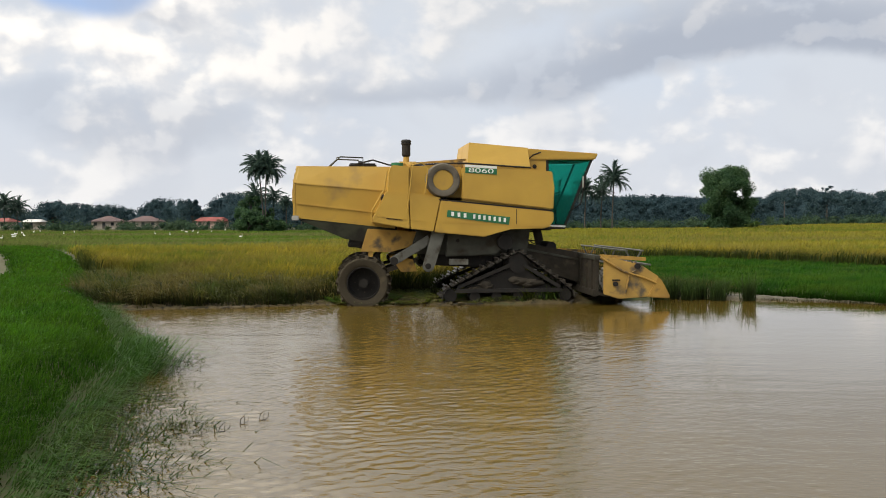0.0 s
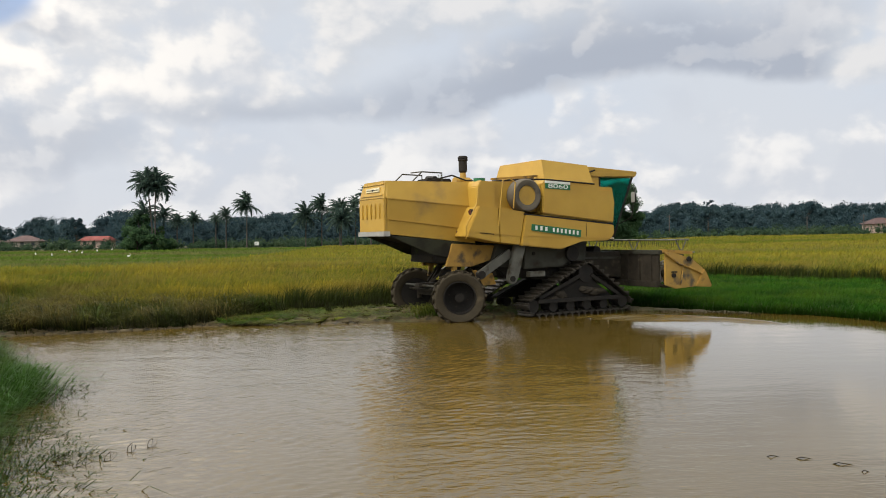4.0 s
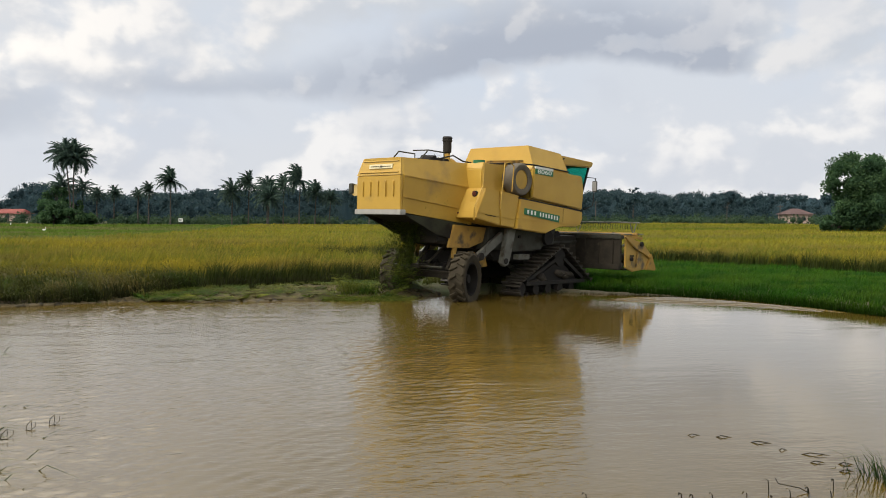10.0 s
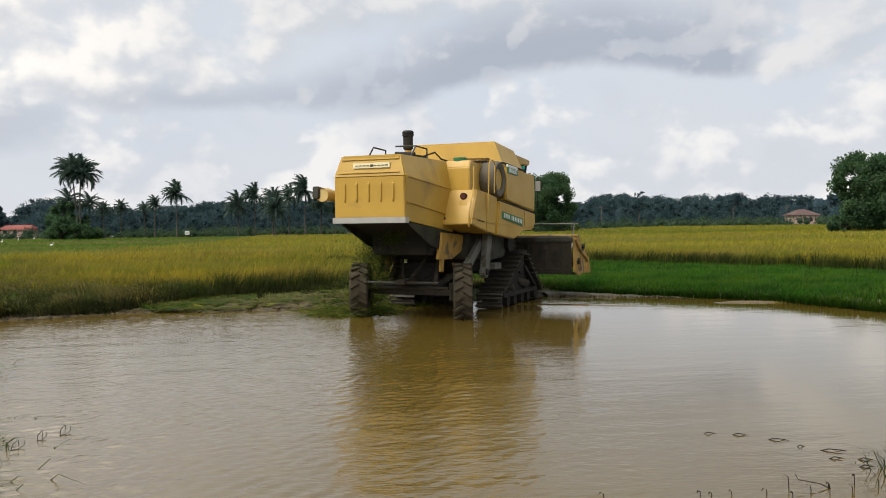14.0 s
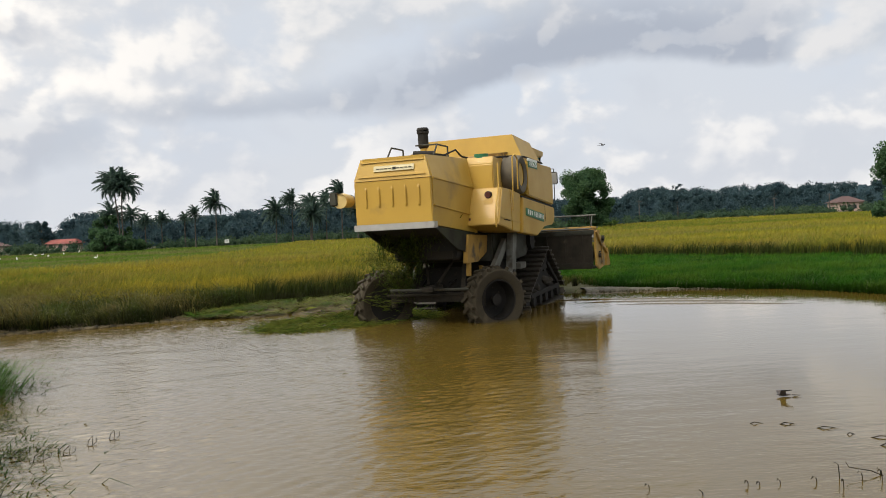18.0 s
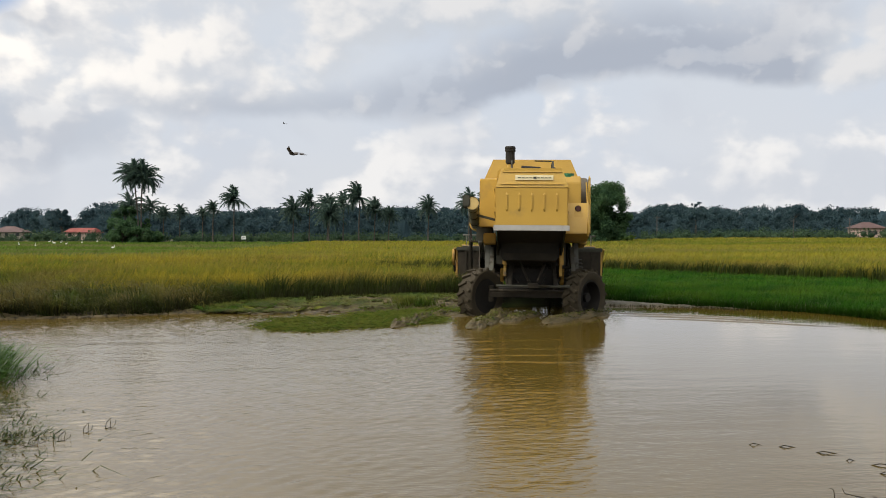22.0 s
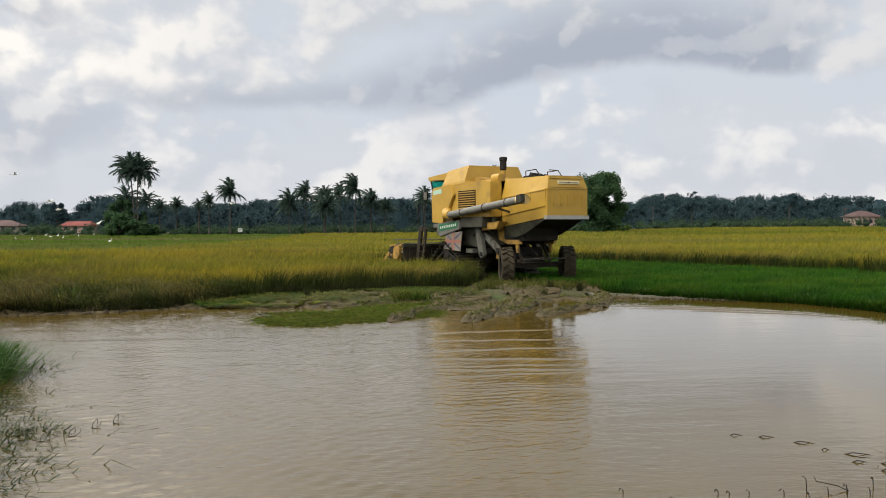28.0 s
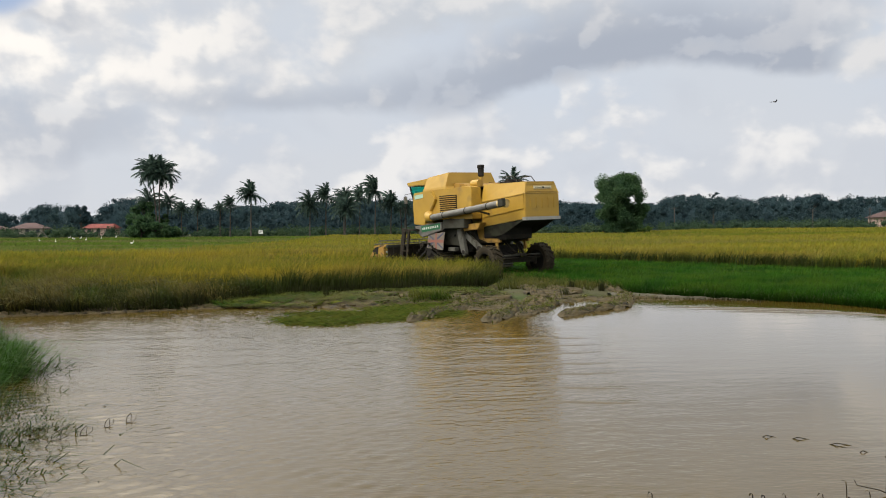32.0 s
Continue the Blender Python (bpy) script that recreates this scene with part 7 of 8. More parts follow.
    v, t, a = blades(np.stack([x, y, np.full(m, 0.0)], 1), rng.uniform(0.03, 0.08, m), rng.uniform(0.4, 3.0, m), rng.uniform(0, 6.3, m), rng.uniform(0.01, 0.022, m))
    raw_mesh("spit_stubble", v, t, a, M_DARK_STUB, "dark broken stubble standing along the mud spit", "stubble")


build_mud_bank()


def mound_mesh(seed, lx, ly, h):
    """A flattened lump of churned mud."""
    r = np.random.default_rng(seed)
    n = 36
    g = np.linspace(-1, 1, n)
    X, Y = np.meshgrid(g, g)
    rad = np.hypot(X, Y) + 0.12 * np.sin(3 * np.arctan2(Y, X) + seed)
    Z = np.clip(1 - rad ** 2, -0.4, 1)
    rough = 0.3 * (1 - np.abs(np.sin(X * 4.3 + Y * 2 + seed)) - 0.4) + 0.25 * np.sin(X * 7 + seed) * np.cos(Y * 5 - seed) + 0.16 * np.sin(X * 13 + Y * 9 + seed) * np.sin(Y * 11 - X * 6) + r.normal(0, 0.045, X.shape)
    Z = np.where(Z > 0, h * (np.abs(Z) ** 0.6) * (0.7 + rough), Z * 0.7)
    v = np.stack([X.ravel() * lx, Y.ravel() * ly, Z.ravel()], 1)
    i = np.arange((n - 1) * n).reshape(n - 1, n)[:, :-1].ravel()
    t = np.concatenate([np.stack([i, i + 1, i + n + 1], 1), np.stack([i, i + n + 1, i + n], 1)])
    return v, t


def build_clods():
    """Stone-sized clods along the waterline and over the mud flat."""
    bm = bmesh.new()
    bmesh.ops.create_icosphere(bm, subdivisions=2, radius=1.0)
    bv, bt = np.array([v.co[:] for v in bm.verts]), np.array([[v.index for v in f.verts] for f in bm.faces])
    bm.free()
    line = np.array([(-9.2, 19.72), (-8.2, 19.6), (-6.0, 20.02), (-4.6, 20.75), (-3.0, 21.35), (-1.0, 21.75), (1.5, 22.3), (3.2, 23.0)])
    vs, ts = [], []
    for k in range(420):
        s = rng.uniform(0, 6.99)
        i = int(s)
        p = line[i] + (line[i + 1] - line[i]) * (s - i)
        wide = 0.09 if p[0] < -3.0 else 0.45
        x, y = p[0], p[1] + rng.normal(0, wide)
        r = rng.uniform(0.02, 0.075) * (1.25 if rng.uniform() < 0.15 else 1.0)
        q = bv * (1 + 0.22 * np.sin(bv[:, [1]] * 5 + k) * np.cos(bv[:, [0]] * 4 - k)) * np.array([r * rng.uniform(1.0, 2.0), r * rng.uniform(0.8, 1.4), r * rng.uniform(0.5, 0.9)])
        base = max(0.0, float(ground_height(np.array([x]), np.array([y]))[0]))
        vs.append(q + np.array([x, y, base + (0.0 if p[0] < -3.0 else 0.05)]))
        ts.append(bt + len(bv) * k)
    ob = raw_mesh("mud_clods", np.concatenate(vs), np.concatenate(ts), np.zeros(len(bv) * 420), M_CLOD, "wet grey-brown mud clods along the waterline", "mud")
    ob.data.polygons.foreach_set("use_smooth", np.ones(len(bt) * 420, bool))


build_clods()
MOUNDS = []


def build_mounds():
    """Mud thrown up behind the wheels; it wells up out of the water as the machine leaves."""
    r = random.Random(11)
    spots = []
    # ridges squeezed up beside the wheels and tracks, each a curve of lumps
    for path, n, lx, ly, h in ((((1.1, 18.2), (2.0, 20.0), (3.0, 22.5), (3.8, 25.2)), 18, 0.85, 0.2, 0.14),
                               (((2.5, 17.55), (3.4, 19.5), (4.3, 22.0), (4.8, 25.5)), 18, 0.85, 0.22, 0.145),
                               (((3.6, 18.8), (4.5, 20.6), (5.2, 23.4), (5.4, 26.0)), 14, 0.75, 0.18, 0.1),
                               (((4.5, 18.6), (5.9, 19.9), (7.0, 22.5), (7.1, 25.8)), 19, 0.8, 0.2, 0.13)):
        for k in range(n):
            f = (k + r.uniform(-0.3, 0.3)) / (n - 1) * 2.999
            f = min(2.99, max(0.0, f))
            (x0, y0), (x1, y1) = path[int(f)], path[int(f) + 1]
            q = f - int(f)
            spots.append((x0 + (x1 - x0) * q + r.uniform(-0.12, 0.12), y0 + (y1 - y0) * q, lx * r.uniform(0.7, 1.3), ly * r.uniform(0.8, 1.3), h * r.uniform(0.7, 1.25), math.degrees(math.atan2(y1 - y0, x1 - x0)) + r.uniform(-10, 10)))
    # flat churned mud between them
    for k in range(22):
        f = k / 21
        spots.append((2.6 + 3.2 * f + r.uniform(-1.0, 0.9), 19.4 + 5.4 * f + r.uniform(-0.4, 0.6), r.uniform(0.7, 1.1), r.uniform(0.35, 0.55), 0.06, r.uniform(40, 80)))
    for k in range(7):
        spots.append((5.4 + 0.38 * k + r.uniform(-0.2, 0.2), 22.2 + 0.1 * k + r.uniform(-0.3, 0.3), 0.6, 0.3, 0.08, r.uniform(20, 60)))
    for k, (x, y, lx, ly, h, turn) in enumerate(spots):
        v, t = mound_mesh(k, lx, ly, h)
        ob = raw_mesh("mud_mound", v, t, np.zeros(len(v)), M_CLOD, "churned lump of wet mud behind the wheels", "mud", "object", group="churned mud mounds")
        m = 60
        p = np.stack([rng.normal(0, lx * 0.4, m), rng.normal(0, ly * 0.4, m), np.zeros(m)], 1)
        p[:, 2] = h * 0.75 * np.clip(1 - (p[:, 0] / lx) ** 2 - (p[:, 1] / ly) ** 2, 0, 1) ** 0.6
        sv, st, sa = blades(p, rng.uniform(0.03, 0.10, m), rng.uniform(0.5, 3.5, m), rng.uniform(0, 6.3, m), rng.uniform(0.01, 0.022, m))
        tagged(raw_mesh("straw_cover", sv, st, sa, M_STUB if k % 2 else M_STRAW, parent=ob), "short straw bits pressed into the mud", kind="stuff")
        ob.matrix_basis = pose(x, y, 0, 0, 0, turn)
        rise = float(np.interp(y, [17.0, 18.1, 19.3, 20.7, 23.5, 26.0], [17.8, 19.2, 21.0, 22.8, 24.8, 26.6]))
        MOUNDS.append((ob, x, y, h, turn, rise, max(0.0, float(ground_height(np.array([x]), np.array([y]))[0]))))


build_mounds()


STRAW = []


def build_straw():
    """Loose tangles of straw that drop from the hood and float."""
    meshes = []
    for k in range(6):
        n = 300
        p = rng.normal(0, 1, (n, 3)) * np.array([0.22, 0.025, 0.2])
        v, t, a = blades(p, rng.uniform(0.05, 0.16, n), rng.uniform(0.3, 3.0, n), rng.normal(0, 0.22, n) + math.pi * rng.integers(0, 2, n), rng.uniform(0.008, 0.018, n))
        ob = raw_mesh("straw_tuft", v, t, a, M_STRAW)
        meshes.append(ob.data)
        bpy.data.objects.remove(ob)
    r = random.Random(3)
    for k in range(260):
        ob = new("straw_tuft", meshes[k % 6])
        tagged(ob, "loose tuft of green-yellow straw dropped from the hood", "straw", "straw tufts", "stuff")
        t = 6.8 + 13.6 * k / 260
        x = -1.75 + 2.8 * r.random()
        front = float(np.interp(x, [-1.75, -1.2, -0.3, 0.6, 1.05], [17.6, 17.0, 16.95, 17.35, 18.1]))
        y = front + (19.2 - front) * r.random() ** 1.2
        if math.sin(x * 3.1 + y * 2.3) + math.sin(y * 5.7 - x * 1.9) > 0.25:  # gaps in the mat
            x, y = r.uniform(0.3, 1.6), r.uniform(18.3, 19.8)
        if t < 11.5:  # the first of it lands by the shore
            x, y = r.uniform(0.8, 2.6), r.uniform(20.8, 21.9)
        elif t < 14.0:
            x, y = r.uniform(0.2, 1.7), r.uniform(18.8, 20.4)
        STRAW.append((ob, t, x, y, r.uniform(-0.2, 0.36), r.uniform(0, 360)))


build_straw()


CLUMPS = []


def build_clumps():
    """Rice clumps standing in the water ahead of the header at the start."""
    r = random.Random(8)
    for k, (x, y) in enumerate(((4.75, 22.3), (5.2, 22.6), (5.5, 22.2), (5.9, 22.5), (6.2, 22.1), (6.35, 22.5), (6.95, 22.0), (5.0, 23.0), (5.7, 23.1), (6.6, 23.0))):
        n = 110
        p = np.stack([rng.normal(0, 0.09, n), rng.normal(0, 0.07, n), np.full(n, -0.06)], 1)
        h = r.uniform(0.65, 0.95)
        v, t, a = blades(p, rng.uniform(0.6, 1.05, n) * h, rng.uniform(0.05, 0.75, n), rng.uniform(0, 6.3, n), rng.uniform(0.014, 0.03, n))
        ob = raw_mesh("rice_clump", v, t, a, M_CLUMP, "dark green rice clump standing in the water", "rice clump", "object", group="rice clumps in the water")
        ob.location = (x, y, 0)
        CLUMPS.append((ob, x, y, k))


build_clumps()


WAVES = []


def wave_mesh(length, width, height, bow):
    n, w = 40, 9
    s, u = np.linspace(-1, 1, n), np.linspace(-1, 1, w)
    X = s[:, None] * length / 2 + 0 * u
    Y = u[None, :] * width / 2 - bow * (s ** 2)[:, None] + 0.03 * np.sin(s * 9)[:, None]
    Z = height * (np.cos(u * math.pi) * 0.5 + 0.5)[None, :] * (1 - s ** 4)[:, None] - 0.004
    v = np.stack([X.ravel(), Y.ravel(), Z.ravel()], 1)
    i = np.arange((n - 1) * w).reshape(n - 1, w)[:, :-1].ravel()
    return v, np.concatenate([np.stack([i, i + 1, i + w + 1], 1), np.stack([i, i + w + 1, i + w], 1)])


def build_waves():
    """Low bow waves that run off from the machine over the pond."""
    # start and end second, from and to (x, y, turn), length, width, height, bow
    runs = []
    for k in range(8):
        t0 = 0.8 + 0.9 * k
        runs.append((t0, t0 + 8.5, (5.6 + 0.3 * k, 21.4, -14), (11.6 + 0.1 * k, 17.6 + 0.15 * k, -46), 3.6, 0.5, 0.065, 0.9))
    for k in range(9):
        t0 = 12.5 + 1.9 * k
        runs.append((t0, t0 + 8, (5.6 + 0.2 * k, 21.2 - 0.1 * k, -24), (8.8 + 0.25 * k, 16.6 + 0.1 * k, -36), 4.4, 0.34, 0.03, 0.3))
    for k in range(12):
        t0 = 17.5 + 1.0 * k
        x = 2.7 + 0.03 * k
        runs.append((t0, t0 + 10, (x, 16.4 + 0.1 * k, r_turn(k)), (x - 1.0, 8.6, r_turn(k)), 2.8, 0.36, 0.019, 0.10))
    for k, (t0, t1, a, b, l, w, h, bow) in enumerate(runs):
        v, t = wave_mesh(l, w, h, bow)
        ob = raw_mesh("wave", v, t, np.zeros(len(v)), M_WATER, "low brown wave running over the pond", "wave", "object", group="waves from the machine")
        ob.data.polygons.foreach_set("use_smooth", np.ones(len(t), bool))
        ob.matrix_basis = pose(a[0], a[1], -0.2, 0, 0, a[2])
        WAVES.append((ob, t0, t1, a, b, h))


def r_turn(k):
    return (-6, 4, -2, 7, 0, -4)[k % 6]


build_waves()


def build_egret(m, spread=False):
    root = empty("egret", "white egret flying over the field" if spread else "white egret standing in the wet field", "egret", m, "egrets in the field")
    part("body", lathe([(0.001, -0.24), (0.05, -0.18), (0.10, -0.05), (0.095, 0.06), (0.05, 0.18), (0.001, 0.3)], 12, "X"), M_FEATHER, root, "", True)
    if spread:
        for s in (-1, 1):
            bm = bmesh.new()
            vs = [bm.verts.new(p) for p in ((-0.08, s * 0.05, 0.03), (0.12, s * 0.05, 0.03), (0.16, s * 0.3, 0.16), (-0.05, s * 0.3, 0.14), (0.02, s * 0.62, 0.12), (-0.1, s * 0.58, 0.1))]
            lo = [bm.verts.new(v.co - Vector((0, 0, 0.015))) for v in vs]
            for f in ((0, 1, 2, 3), (3, 2, 4, 5)):
                bm.faces.new([vs[i] for i in f])
                bm.faces.new([lo[i] for i in reversed(f)])
            part("wing", bm, M_FEATHER, root)
        part("neck", tube([(0.22, 0, 0.0), (0.3, 0, 0.06), (0.36, 0, 0.05)], [0.04, 0.03, 0.03], 8), M_FEATHER, root)
        part("beak", tube([(0.38, 0, 0.05), (0.5, 0, 0.03)], [0.014, 0.004], 6), M_BEAK, root)
        part("legs", tube([(-0.22, 0, 0), (-0.55, 0, -0.04)], 0.012, 5), M_DARK, root)
    else:
        part("neck", tube([(0.2, 0, 0.03), (0.28, 0, 0.14), (0.24, 0, 0.24), (0.28, 0, 0.32)], [0.045, 0.03, 0.025, 0.03], 8), M_FEATHER, root)
        part("beak", tube([(0.29, 0, 0.32), (0.42, 0, 0.3)], [0.014, 0.004], 6), M_BEAK, root)
        for y in (-0.03, 0.03):
            part("leg", tube([(0, y, -0.05), (0.02, y, -0.42)], 0.01, 5), M_DARK, root)
    return root


def build_swallow():
    root = empty("swallow", "small dark swallow in flight", "bird", pose(0, -60, 5), "swallows over the pond")
    part("body", lathe([(0.001, -0.08), (0.009, -0.05), (0.018, 0.0), (0.015, 0.04), (0.001, 0.07)], 8, "X"), M_BIRD, root, "", True)
    for s in (-1, 1):
        bm = bmesh.new()
        vs = [bm.verts.new(p) for p in ((-0.02, s * 0.015, 0.0), (0.04, s * 0.015, 0.0), (0.05, s * 0.07, 0.04), (0.0, s * 0.07, 0.035), (-0.05, s * 0.15, 0.05))]
        lo = [bm.verts.new(v.co - Vector((0, 0, 0.006))) for v in vs]
        for f in ((0, 1, 2, 3), (3, 2, 4)):
            bm.faces.new([vs[i] for i in f])
            bm.faces.new([lo[i] for i in reversed(f)])
        part("wing", bm, M_BIRD, root)
        part("tail_streamer", tube([(-0.09, s * 0.006, 0), (-0.17, s * 0.03, 0)], [0.008, 0.002], 4), M_BIRD, root)
    return root


FLIGHTS = []


def build_birds():
    r = random.Random(4)
    for x, y in ((-55, 96), (-58, 104), (-61, 112), (-66, 118), (-70, 126), (-75, 137), (-80, 150), (-84, 160), (-50, 130), (-46, 138), (-52, 150), (-50, 158), (-55, 162), (-62, 176), (-54, 180), (-29, 103), (-66, 133), (-72, 149), (-44, 120)):
        build_egret(pose(x, y, 0.72 + base_at(x, y), 0, 0, r.uniform(0, 360)))
    # white birds on the wing: seconds, from, to, heading
    for t, a, b in ((28.2, (-35, 88, 3.4), (-24, 92, 5.0)), (28.3, (-31, 86, 5.2), (-27, 84, 4.2)), (28.0, (-15, 84, 4.0), (-10, 90, 5.2)), (28.0, (-18, 86, 5.3), (-13, 92, 6.4)), (28.1, (-38, 92, 7.4), (-33, 94, 8.5)), (28.6, (-19, 62, 2.4), (-15, 58, 2.4)), (9.4, (-50, 120, 4), (-40, 128, 6))):
        bird = build_egret(pose(*a), True)
        FLIGHTS.append((bird, t, a, b, 1.6))
    # swallows: second, place then, flight direction
    for t, p, d in ((2.0, (2.8, 9.4, 0.35), (-6, 1, 0.2)), (2.8, (-2.1, 6.9, 0.3), (-5, 2, 0.1)), (5.5, (2.9, 15.1, 6.2), (6, 3, 0.8)), (6.0, (-5.1, 15.9, 0.3), (-6, 1, 0.2)), (7.0, (0.6, 8.7, 0.35), (7, 1, 0.3)),
                    (8.0, (5.2, 13.0, 0.3), (7, 1, 0.3)), (9.0, (-0.6, 7.6, 0.5), (-5, 5, 0.6)), (13.0, (4.7, 12.7, 0.3), (7, -1, 0.2)), (13.5, (-2.0, 9.8, 0.4), (-6, 2, 0.4)), (16.0, (-2.9, 12.8, 0.35), (-6, 1, 0.2)),
                    (16.0, (-2.7, 11.1, 0.3), (-6, 0, 0.2)), (16.0, (-3.8, 17.5, 4.6), (-6, 2, 0.4)), (17.0, (4.4, 12.3, 0.35), (7, 1, 0.1)), (17.0, (7.0, 12.0, 4.6), (4, 3, 0.9)), (19.0, (-1.2, 9.2, 0.35), (-6, 1, 0.3)),
                    (19.0, (12.7, 27.2, 4.8), (5, 2, 0.5)), (20.2, (-1.4, 8.8, 0.4), (6, -1, 0.2)), (23.0, (-4.2, 12.2, 3.6), (-4, 3, 0.8)), (23.0, (-9.2, 43.7, 7.8), (-6, 2, 0.4)), (31.0, (8.6, 30.8, 4.5), (5, 2, 0.2)), (32.0, (12.3, 25.1, 5.7), (5, 1, 0.6))):
        a = Vector(p) - Vector(d) * 1.4
        b = Vector(p) + Vector(d) * 1.4
        FLIGHTS.append((build_swallow(), t, tuple(a), tuple(b), 1.4))


build_birds()


def more_motions():
    # mud wells up as the wheels leave it
    for ob, x, y, h, turn, rise, up in MOUNDS:
        walk(ob, [(0, pose(x, y, -h - 0.3, 0, 0, turn)), (rise - 1.4, pose(x, y, -h - 0.3, 0, 0, turn)), (rise, pose(x, y, up, 0, 0, turn + 8)), (32, pose(x, y, up - 0.005, 0, 0, turn + 8))])
    # straw rides in the hood, drops, floats
    for ob, t, x, y, side, turn in STRAW:
        rows = [(q, combine_pose(q) @ pose(-3.9, side * 0.5, 2.62, 0, 90, 0)) for q in [r[0] for r in DRIVE] if q < t - 0.4]
        last = combine_pose(t) @ pose(-4.2, side, 2.3, 0, 60, turn)
        a = last.translation
        rows.append((t, last))
        rows.append((t + 0.35, pose(a.x + (x - a.x) * 0.2, a.y + (y - a.y) * 0.2, 1.55, 0, 12, turn)))
        rows.append((t + 0.75, pose(a.x + (x - a.x) * 0.6, a.y + (y - a.y) * 0.6, 0.6, 30, 10, turn + 30)))
        rows.append((t + 1.0, pose(x, y, 0.02, 84, 0, turn + 40)))
        if t < 28:
            rows.append((t + 3.0, pose(x, y, -0.01, 90, 0, turn + 44)))
        rows.append((32, pose(x, y, -0.015, 90, 0, turn + 46)))
        walk(ob, rows)
    # clumps are knocked down by the header
    for ob, x, y, k in CLUMPS:
        hit = float(np.interp(x, [4.6, 7.0], [0.5, 2.7]))
        walk(ob, [(0, pose(x, y, 0)), (hit, pose(x, y, 0, 0, 4, 0)), (hit + 0.5, pose(x + 0.1, y, -0.05, 0, 62, 0)), (hit + 1.2, pose(x + 0.15, y, -0.35, 0, 80, 0)), (32, pose(x + 0.15, y, -0.4, 0, 80, 0))])
    for ob, t0, t1, a, b, h in WAVES:
        t1 = min(t1, 31.9)
        rows = [(0, pose(a[0], a[1], -0.2, 0, 0, a[2])), (t0, pose(a[0], a[1], -h - 0.02, 0, 0, a[2])), (t0 + 0.8, pose(a[0] + (b[0] - a[0]) * 0.1, a[1] + (b[1] - a[1]) * 0.1, 0.0, 0, 0, a[2] + (b[2] - a[2]) * 0.1))]
        if t1 < 31.8:
            rows += [(t1 - 1.5, pose(a[0] + (b[0] - a[0]) * 0.85, a[1] + (b[1] - a[1]) * 0.85, -h * 0.3, 0, 0, a[2] + (b[2] - a[2]) * 0.85)), (t1, pose(b[0], b[1], -h - 0.02, 0, 0, b[2])), (32, pose(b[0], b[1], -0.2, 0, 0, b[2]))]
        else:
            k = min(1.0, (32 - t0) / 10.0)
            rows += [(32, pose(a[0] + (b[0] - a[0]) * k, a[1] + (b[1] - a[1]) * k, -h * 0.2, 0, 0, a[2]))]
        walk(ob, rows)
    # birds
    for bird, t, a, b, half in FLIGHTS:
        turn = math.degrees(math.atan2(b[1] - a[1], b[0] - a[0]))
        way = Vector(b) - Vector(a)
        far0, far1 = Vector(a) - way.normalized() * 40 + Vector((0, 0, 55)), Vector(b) + way.normalized() * 40 + Vector((0, 0, 55))
        rows = []
        if t - half > 6:
            rows.append((0, pose(*(far0 - way.normalized() * 40), 0, 0, turn)))
        if t - half > 0:
            rows.append((max(0, t - half - 2.5), pose(*far0, 0, 0, turn)))
        for k in (0, 0.25, 0.5, 0.75, 1):
            q = t - half + 2 * half * k
            if 0 <= q <= 32:
                p = Vector(a) + way * k
                rows.append((q, pose(p.x, p.y, p.z, 18 * math.sin(7 * k), -4, turn)))
        if t + half < 32:
            rows.append((min(32, t + half + 2.5), pose(*far1, 0, 0, turn)))
        if rows[-1][0] < 32:
            rows.append((32, pose(*(far1 + way.normalized() * 40), 0, 0, turn)))
        walk(bird, rows)


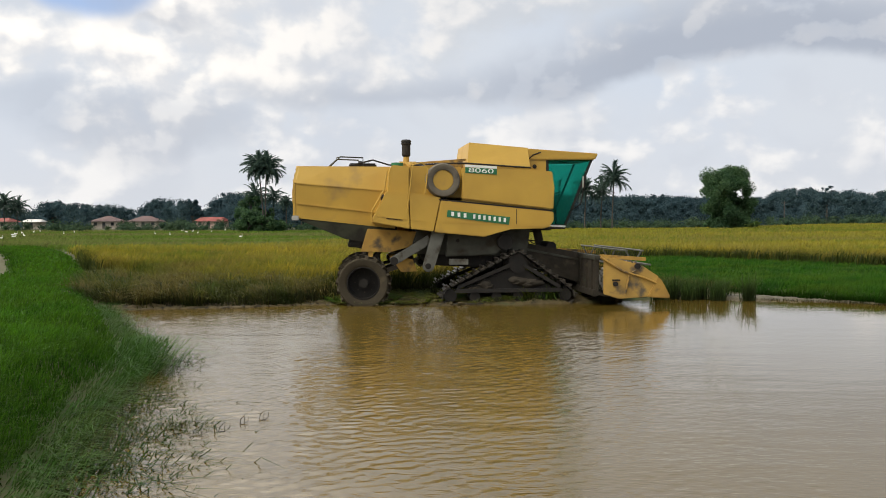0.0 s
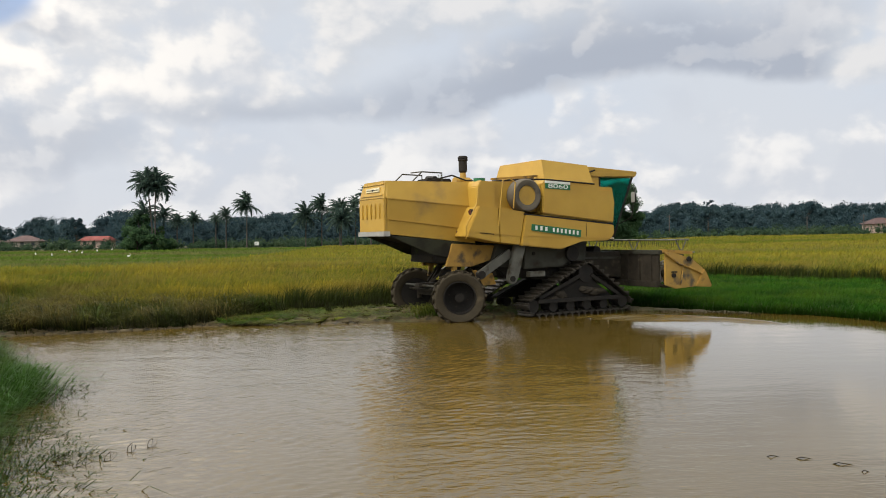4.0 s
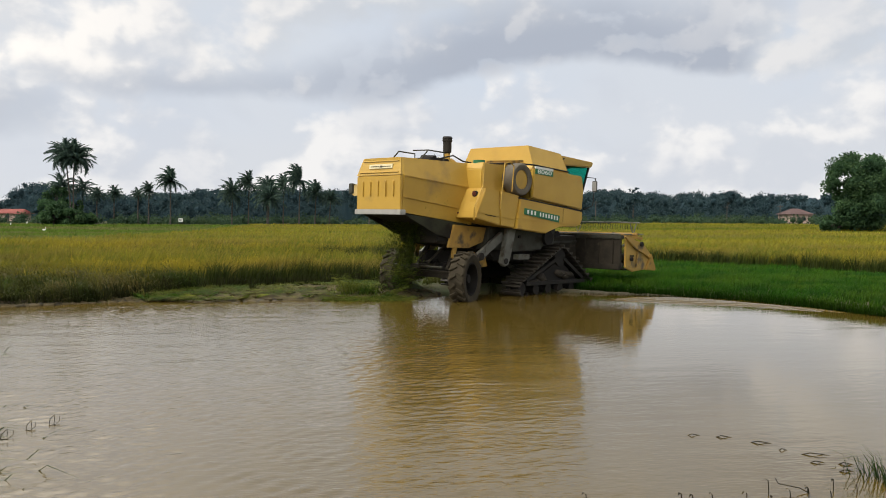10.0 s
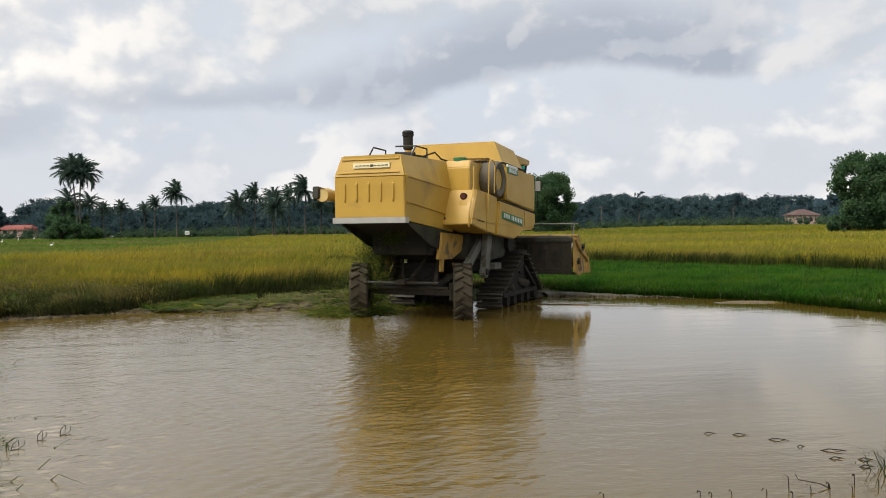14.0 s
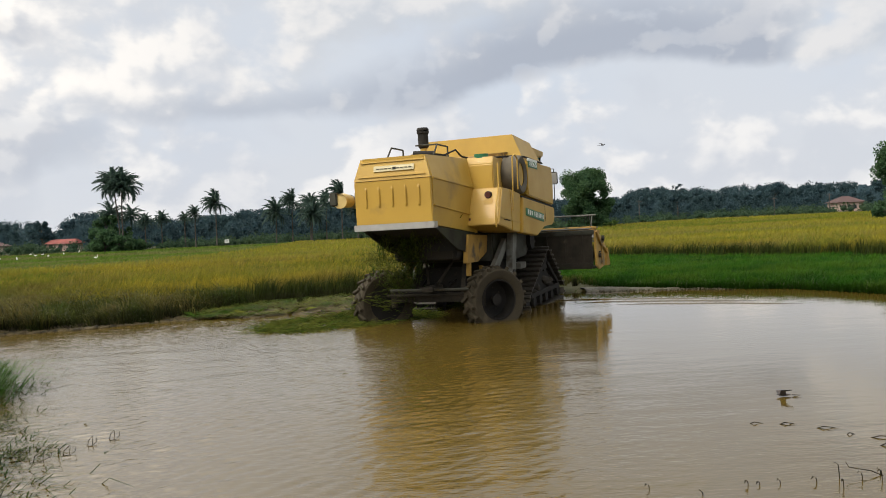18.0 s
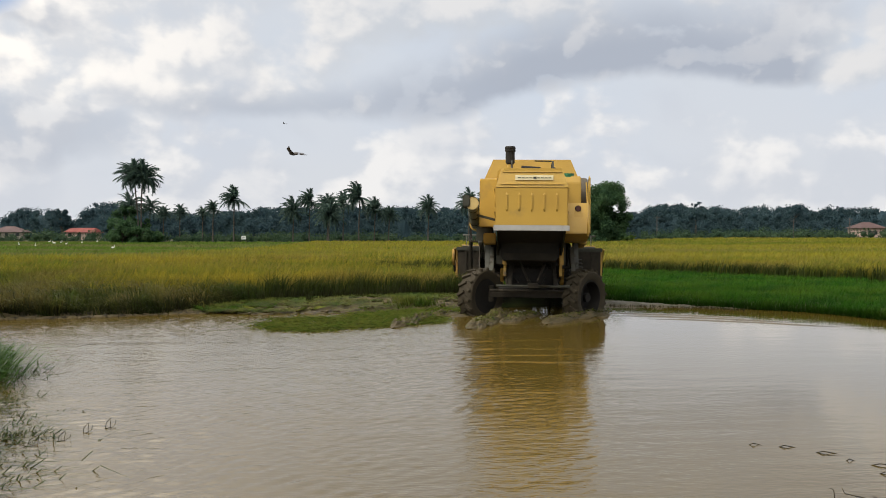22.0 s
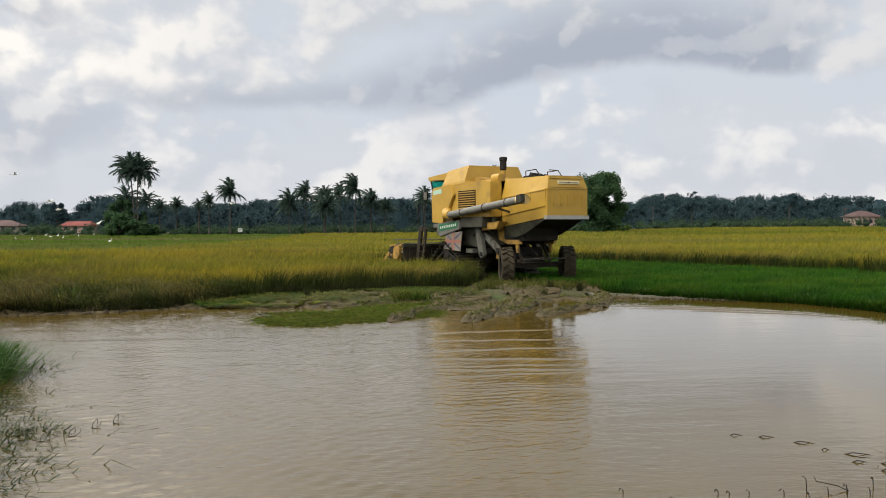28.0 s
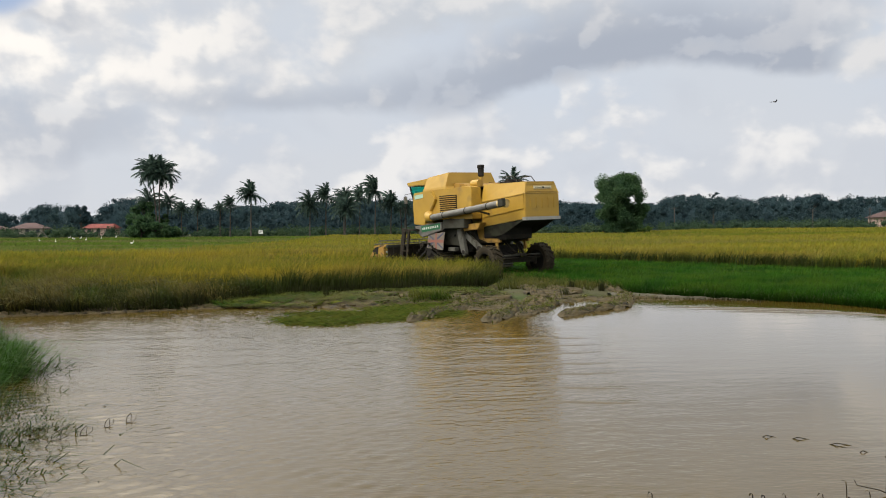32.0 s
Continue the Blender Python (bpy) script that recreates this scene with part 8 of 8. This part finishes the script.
# ---- what moves ----
# seconds, place, roll, pitch, heading of the combine
DRIVE = [
    (0.0, 0.54, 22.51, 0.01, 0.6, 0.1, 8.7),
    (1.0, 1.64, 22.65, 0.04, 0.4, -0.5, 11.2),
    (2.0, 2.73, 22.72, 0.02, 0.1, -0.5, 14.6),
    (3.0, 3.88, 22.73, 0.07, 0.1, -0.6, 18.7),
    (3.5, 4.40, 22.91, 0.07, 0.2, -0.4, 20.9),
    (5.5, 6.42, 23.79, 0.06, 0.1, 0.1, 30.9),
    (6.0, 6.82, 23.98, 0.04, 0.5, 0.4, 33.5),
    (7.0, 7.25, 24.17, 0.02, 0.4, 0.8, 35.3),
    (8.0, 7.14, 24.11, -0.02, 0.5, 1.3, 35.7),
    (9.0, 6.70, 23.89, -0.03, 0.4, 0.9, 36.0),
    (10.0, 6.17, 23.62, -0.03, 0.5, 0.5, 37.2),
    (11.0, 5.66, 23.19, -0.04, 0.2, 0.4, 41.4),
    (12.0, 5.07, 22.65, -0.05, -0.2, 0.1, 47.4),
    (13.0, 4.56, 22.12, -0.03, 0.0, 0.0, 53.3),
    (13.5, 4.35, 21.81, -0.03, 0.1, -0.2, 55.9),
    (15.5, 3.65, 20.69, -0.08, 0.4, -0.6, 62.8),
    (16.0, 3.49, 20.49, -0.08, 0.1, -0.6, 63.4),
    (17.0, 3.57, 20.32, -0.05, -0.8, -1.2, 62.5),
    (18.0, 3.59, 20.62, -0.03, -0.4, -1.6, 62.4),
    (19.0, 3.82, 21.36, -0.01, 0.3, -1.5, 65.1),
    (20.0, 4.30, 22.23, 0.01, 0.1, -1.2, 68.5),
    (21.0, 4.64, 22.69, -0.03, 0.1, -0.6, 74.0),
    (22.0, 4.87, 23.42, -0.12, 0.5, 0.1, 79.8),
    (23.0, 5.07, 24.28, -0.13, 0.9, 0.5, 85.7),
    (24.0, 5.34, 25.63, -0.07, 0.5, 1.2, 93.2),
    (25.0, 5.43, 27.07, -0.01, 0.2, 1.2, 96.2),
    (25.5, 5.37, 27.72, 0.02, 0.3, 0.9, 98.9),
    (27.5, 4.87, 30.05, 0.09, 0.1, -0.0, 111.0),
    (28.0, 4.68, 30.61, 0.11, -0.0, -0.0, 113.3),
    (29.0, 4.32, 31.75, 0.09, -0.4, 0.3, 116.7),
    (30.0, 3.95, 32.81, 0.12, -0.9, 0.7, 118.9),
    (31.0, 3.92, 33.63, 0.11, -1.4, 0.2, 119.7),
    (32.0, 3.54, 34.38, 0.12, -1.7, 0.2, 119.7),
]

# steering of the rear wheels, degrees
STEER = [(0, -8), (3, -16), (6, -34), (7, -36), (8, -10), (9, 15), (11, 25), (13.5, 26), (15.5, 10), (16, 0), (17, -32), (19, -42), (21, -38), (23, -38), (25, -46), (27.5, -32), (28, -27), (29, -10), (30, -2), (32, 0)]
# header lift in metres
REEL_HEIGHT = [(0, 1.0), (2, 1.0), (5.5, 1.26), (23, 1.26), (26, 1.0), (32, 1.0)]
LIFT = [(0, 0.0), (1.5, 0.0), (2.6, 0.12), (4.0, 0.36), (5.5, 0.42), (23, 0.42), (26, 0.05), (32, 0.0)]


def glide(rows, t, k=1):
    """Value of column k at t, straight between rows."""
    return float(np.interp(t, [r[0] for r in rows], [r[k] for r in rows]))


def travelled():
    """Signed metres rolled along the heading, every tenth of a second."""
    ts = np.arange(0, 32.05, 0.1)
    x, y, h = (np.array([glide(DRIVE, t, k) for t in ts]) for k in (1, 2, 6))
    h = np.radians(h)
    d = np.diff(x) * np.cos(h[:-1]) + np.diff(y) * np.sin(h[:-1])
    return ts, np.concatenate([[0], np.cumsum(d)])


TS, WAY = travelled()


def combine_pose(t):
    return pose(*[glide(DRIVE, t, k) for k in range(1, 7)])


def motions():
    walk(COMBINE, [(r[0], pose(*r[1:])) for r in DRIVE])
    half = [k * 0.5 for k in range(65)]
    for wheel, y in zip(WHEELS, (-1.22, 1.22)):
        walk(wheel, [(t, pose(-3.55, y, 0.55, 0, 0, glide(STEER, t)) @ pose(0, 0, 0, 0, math.degrees(float(np.interp(t, TS, WAY)) / 0.67), 0)) for t in half])
    for (track, shoes), y in zip(TRACKS, (-1.12, 1.12)):
        for k, ob in enumerate(shoes):
            walk(ob, [(t, shoe_pose(k * LOOP_LENGTH / SHOES - float(np.interp(t, TS, WAY)), y)) for t in half])
    walk(FEEDER, [(t, pose(0.3, 0, 1.40, 0, -math.degrees(math.asin(v / 2.0)), 0)) for t, v in LIFT])
    walk(HEADER, [(t, pose(0, 0, v, 0, 0, 0)) for t, v in LIFT])
    walk(REEL, [(t, pose(3.05, 0, glide(REEL_HEIGHT, t), 0, 0.0 if t < 24 else (t - 24) * 70.0, 0)) for t in [0, 2, 5.5, 23] + [24 + k for k in range(9)]])
    more_motions()


motions()
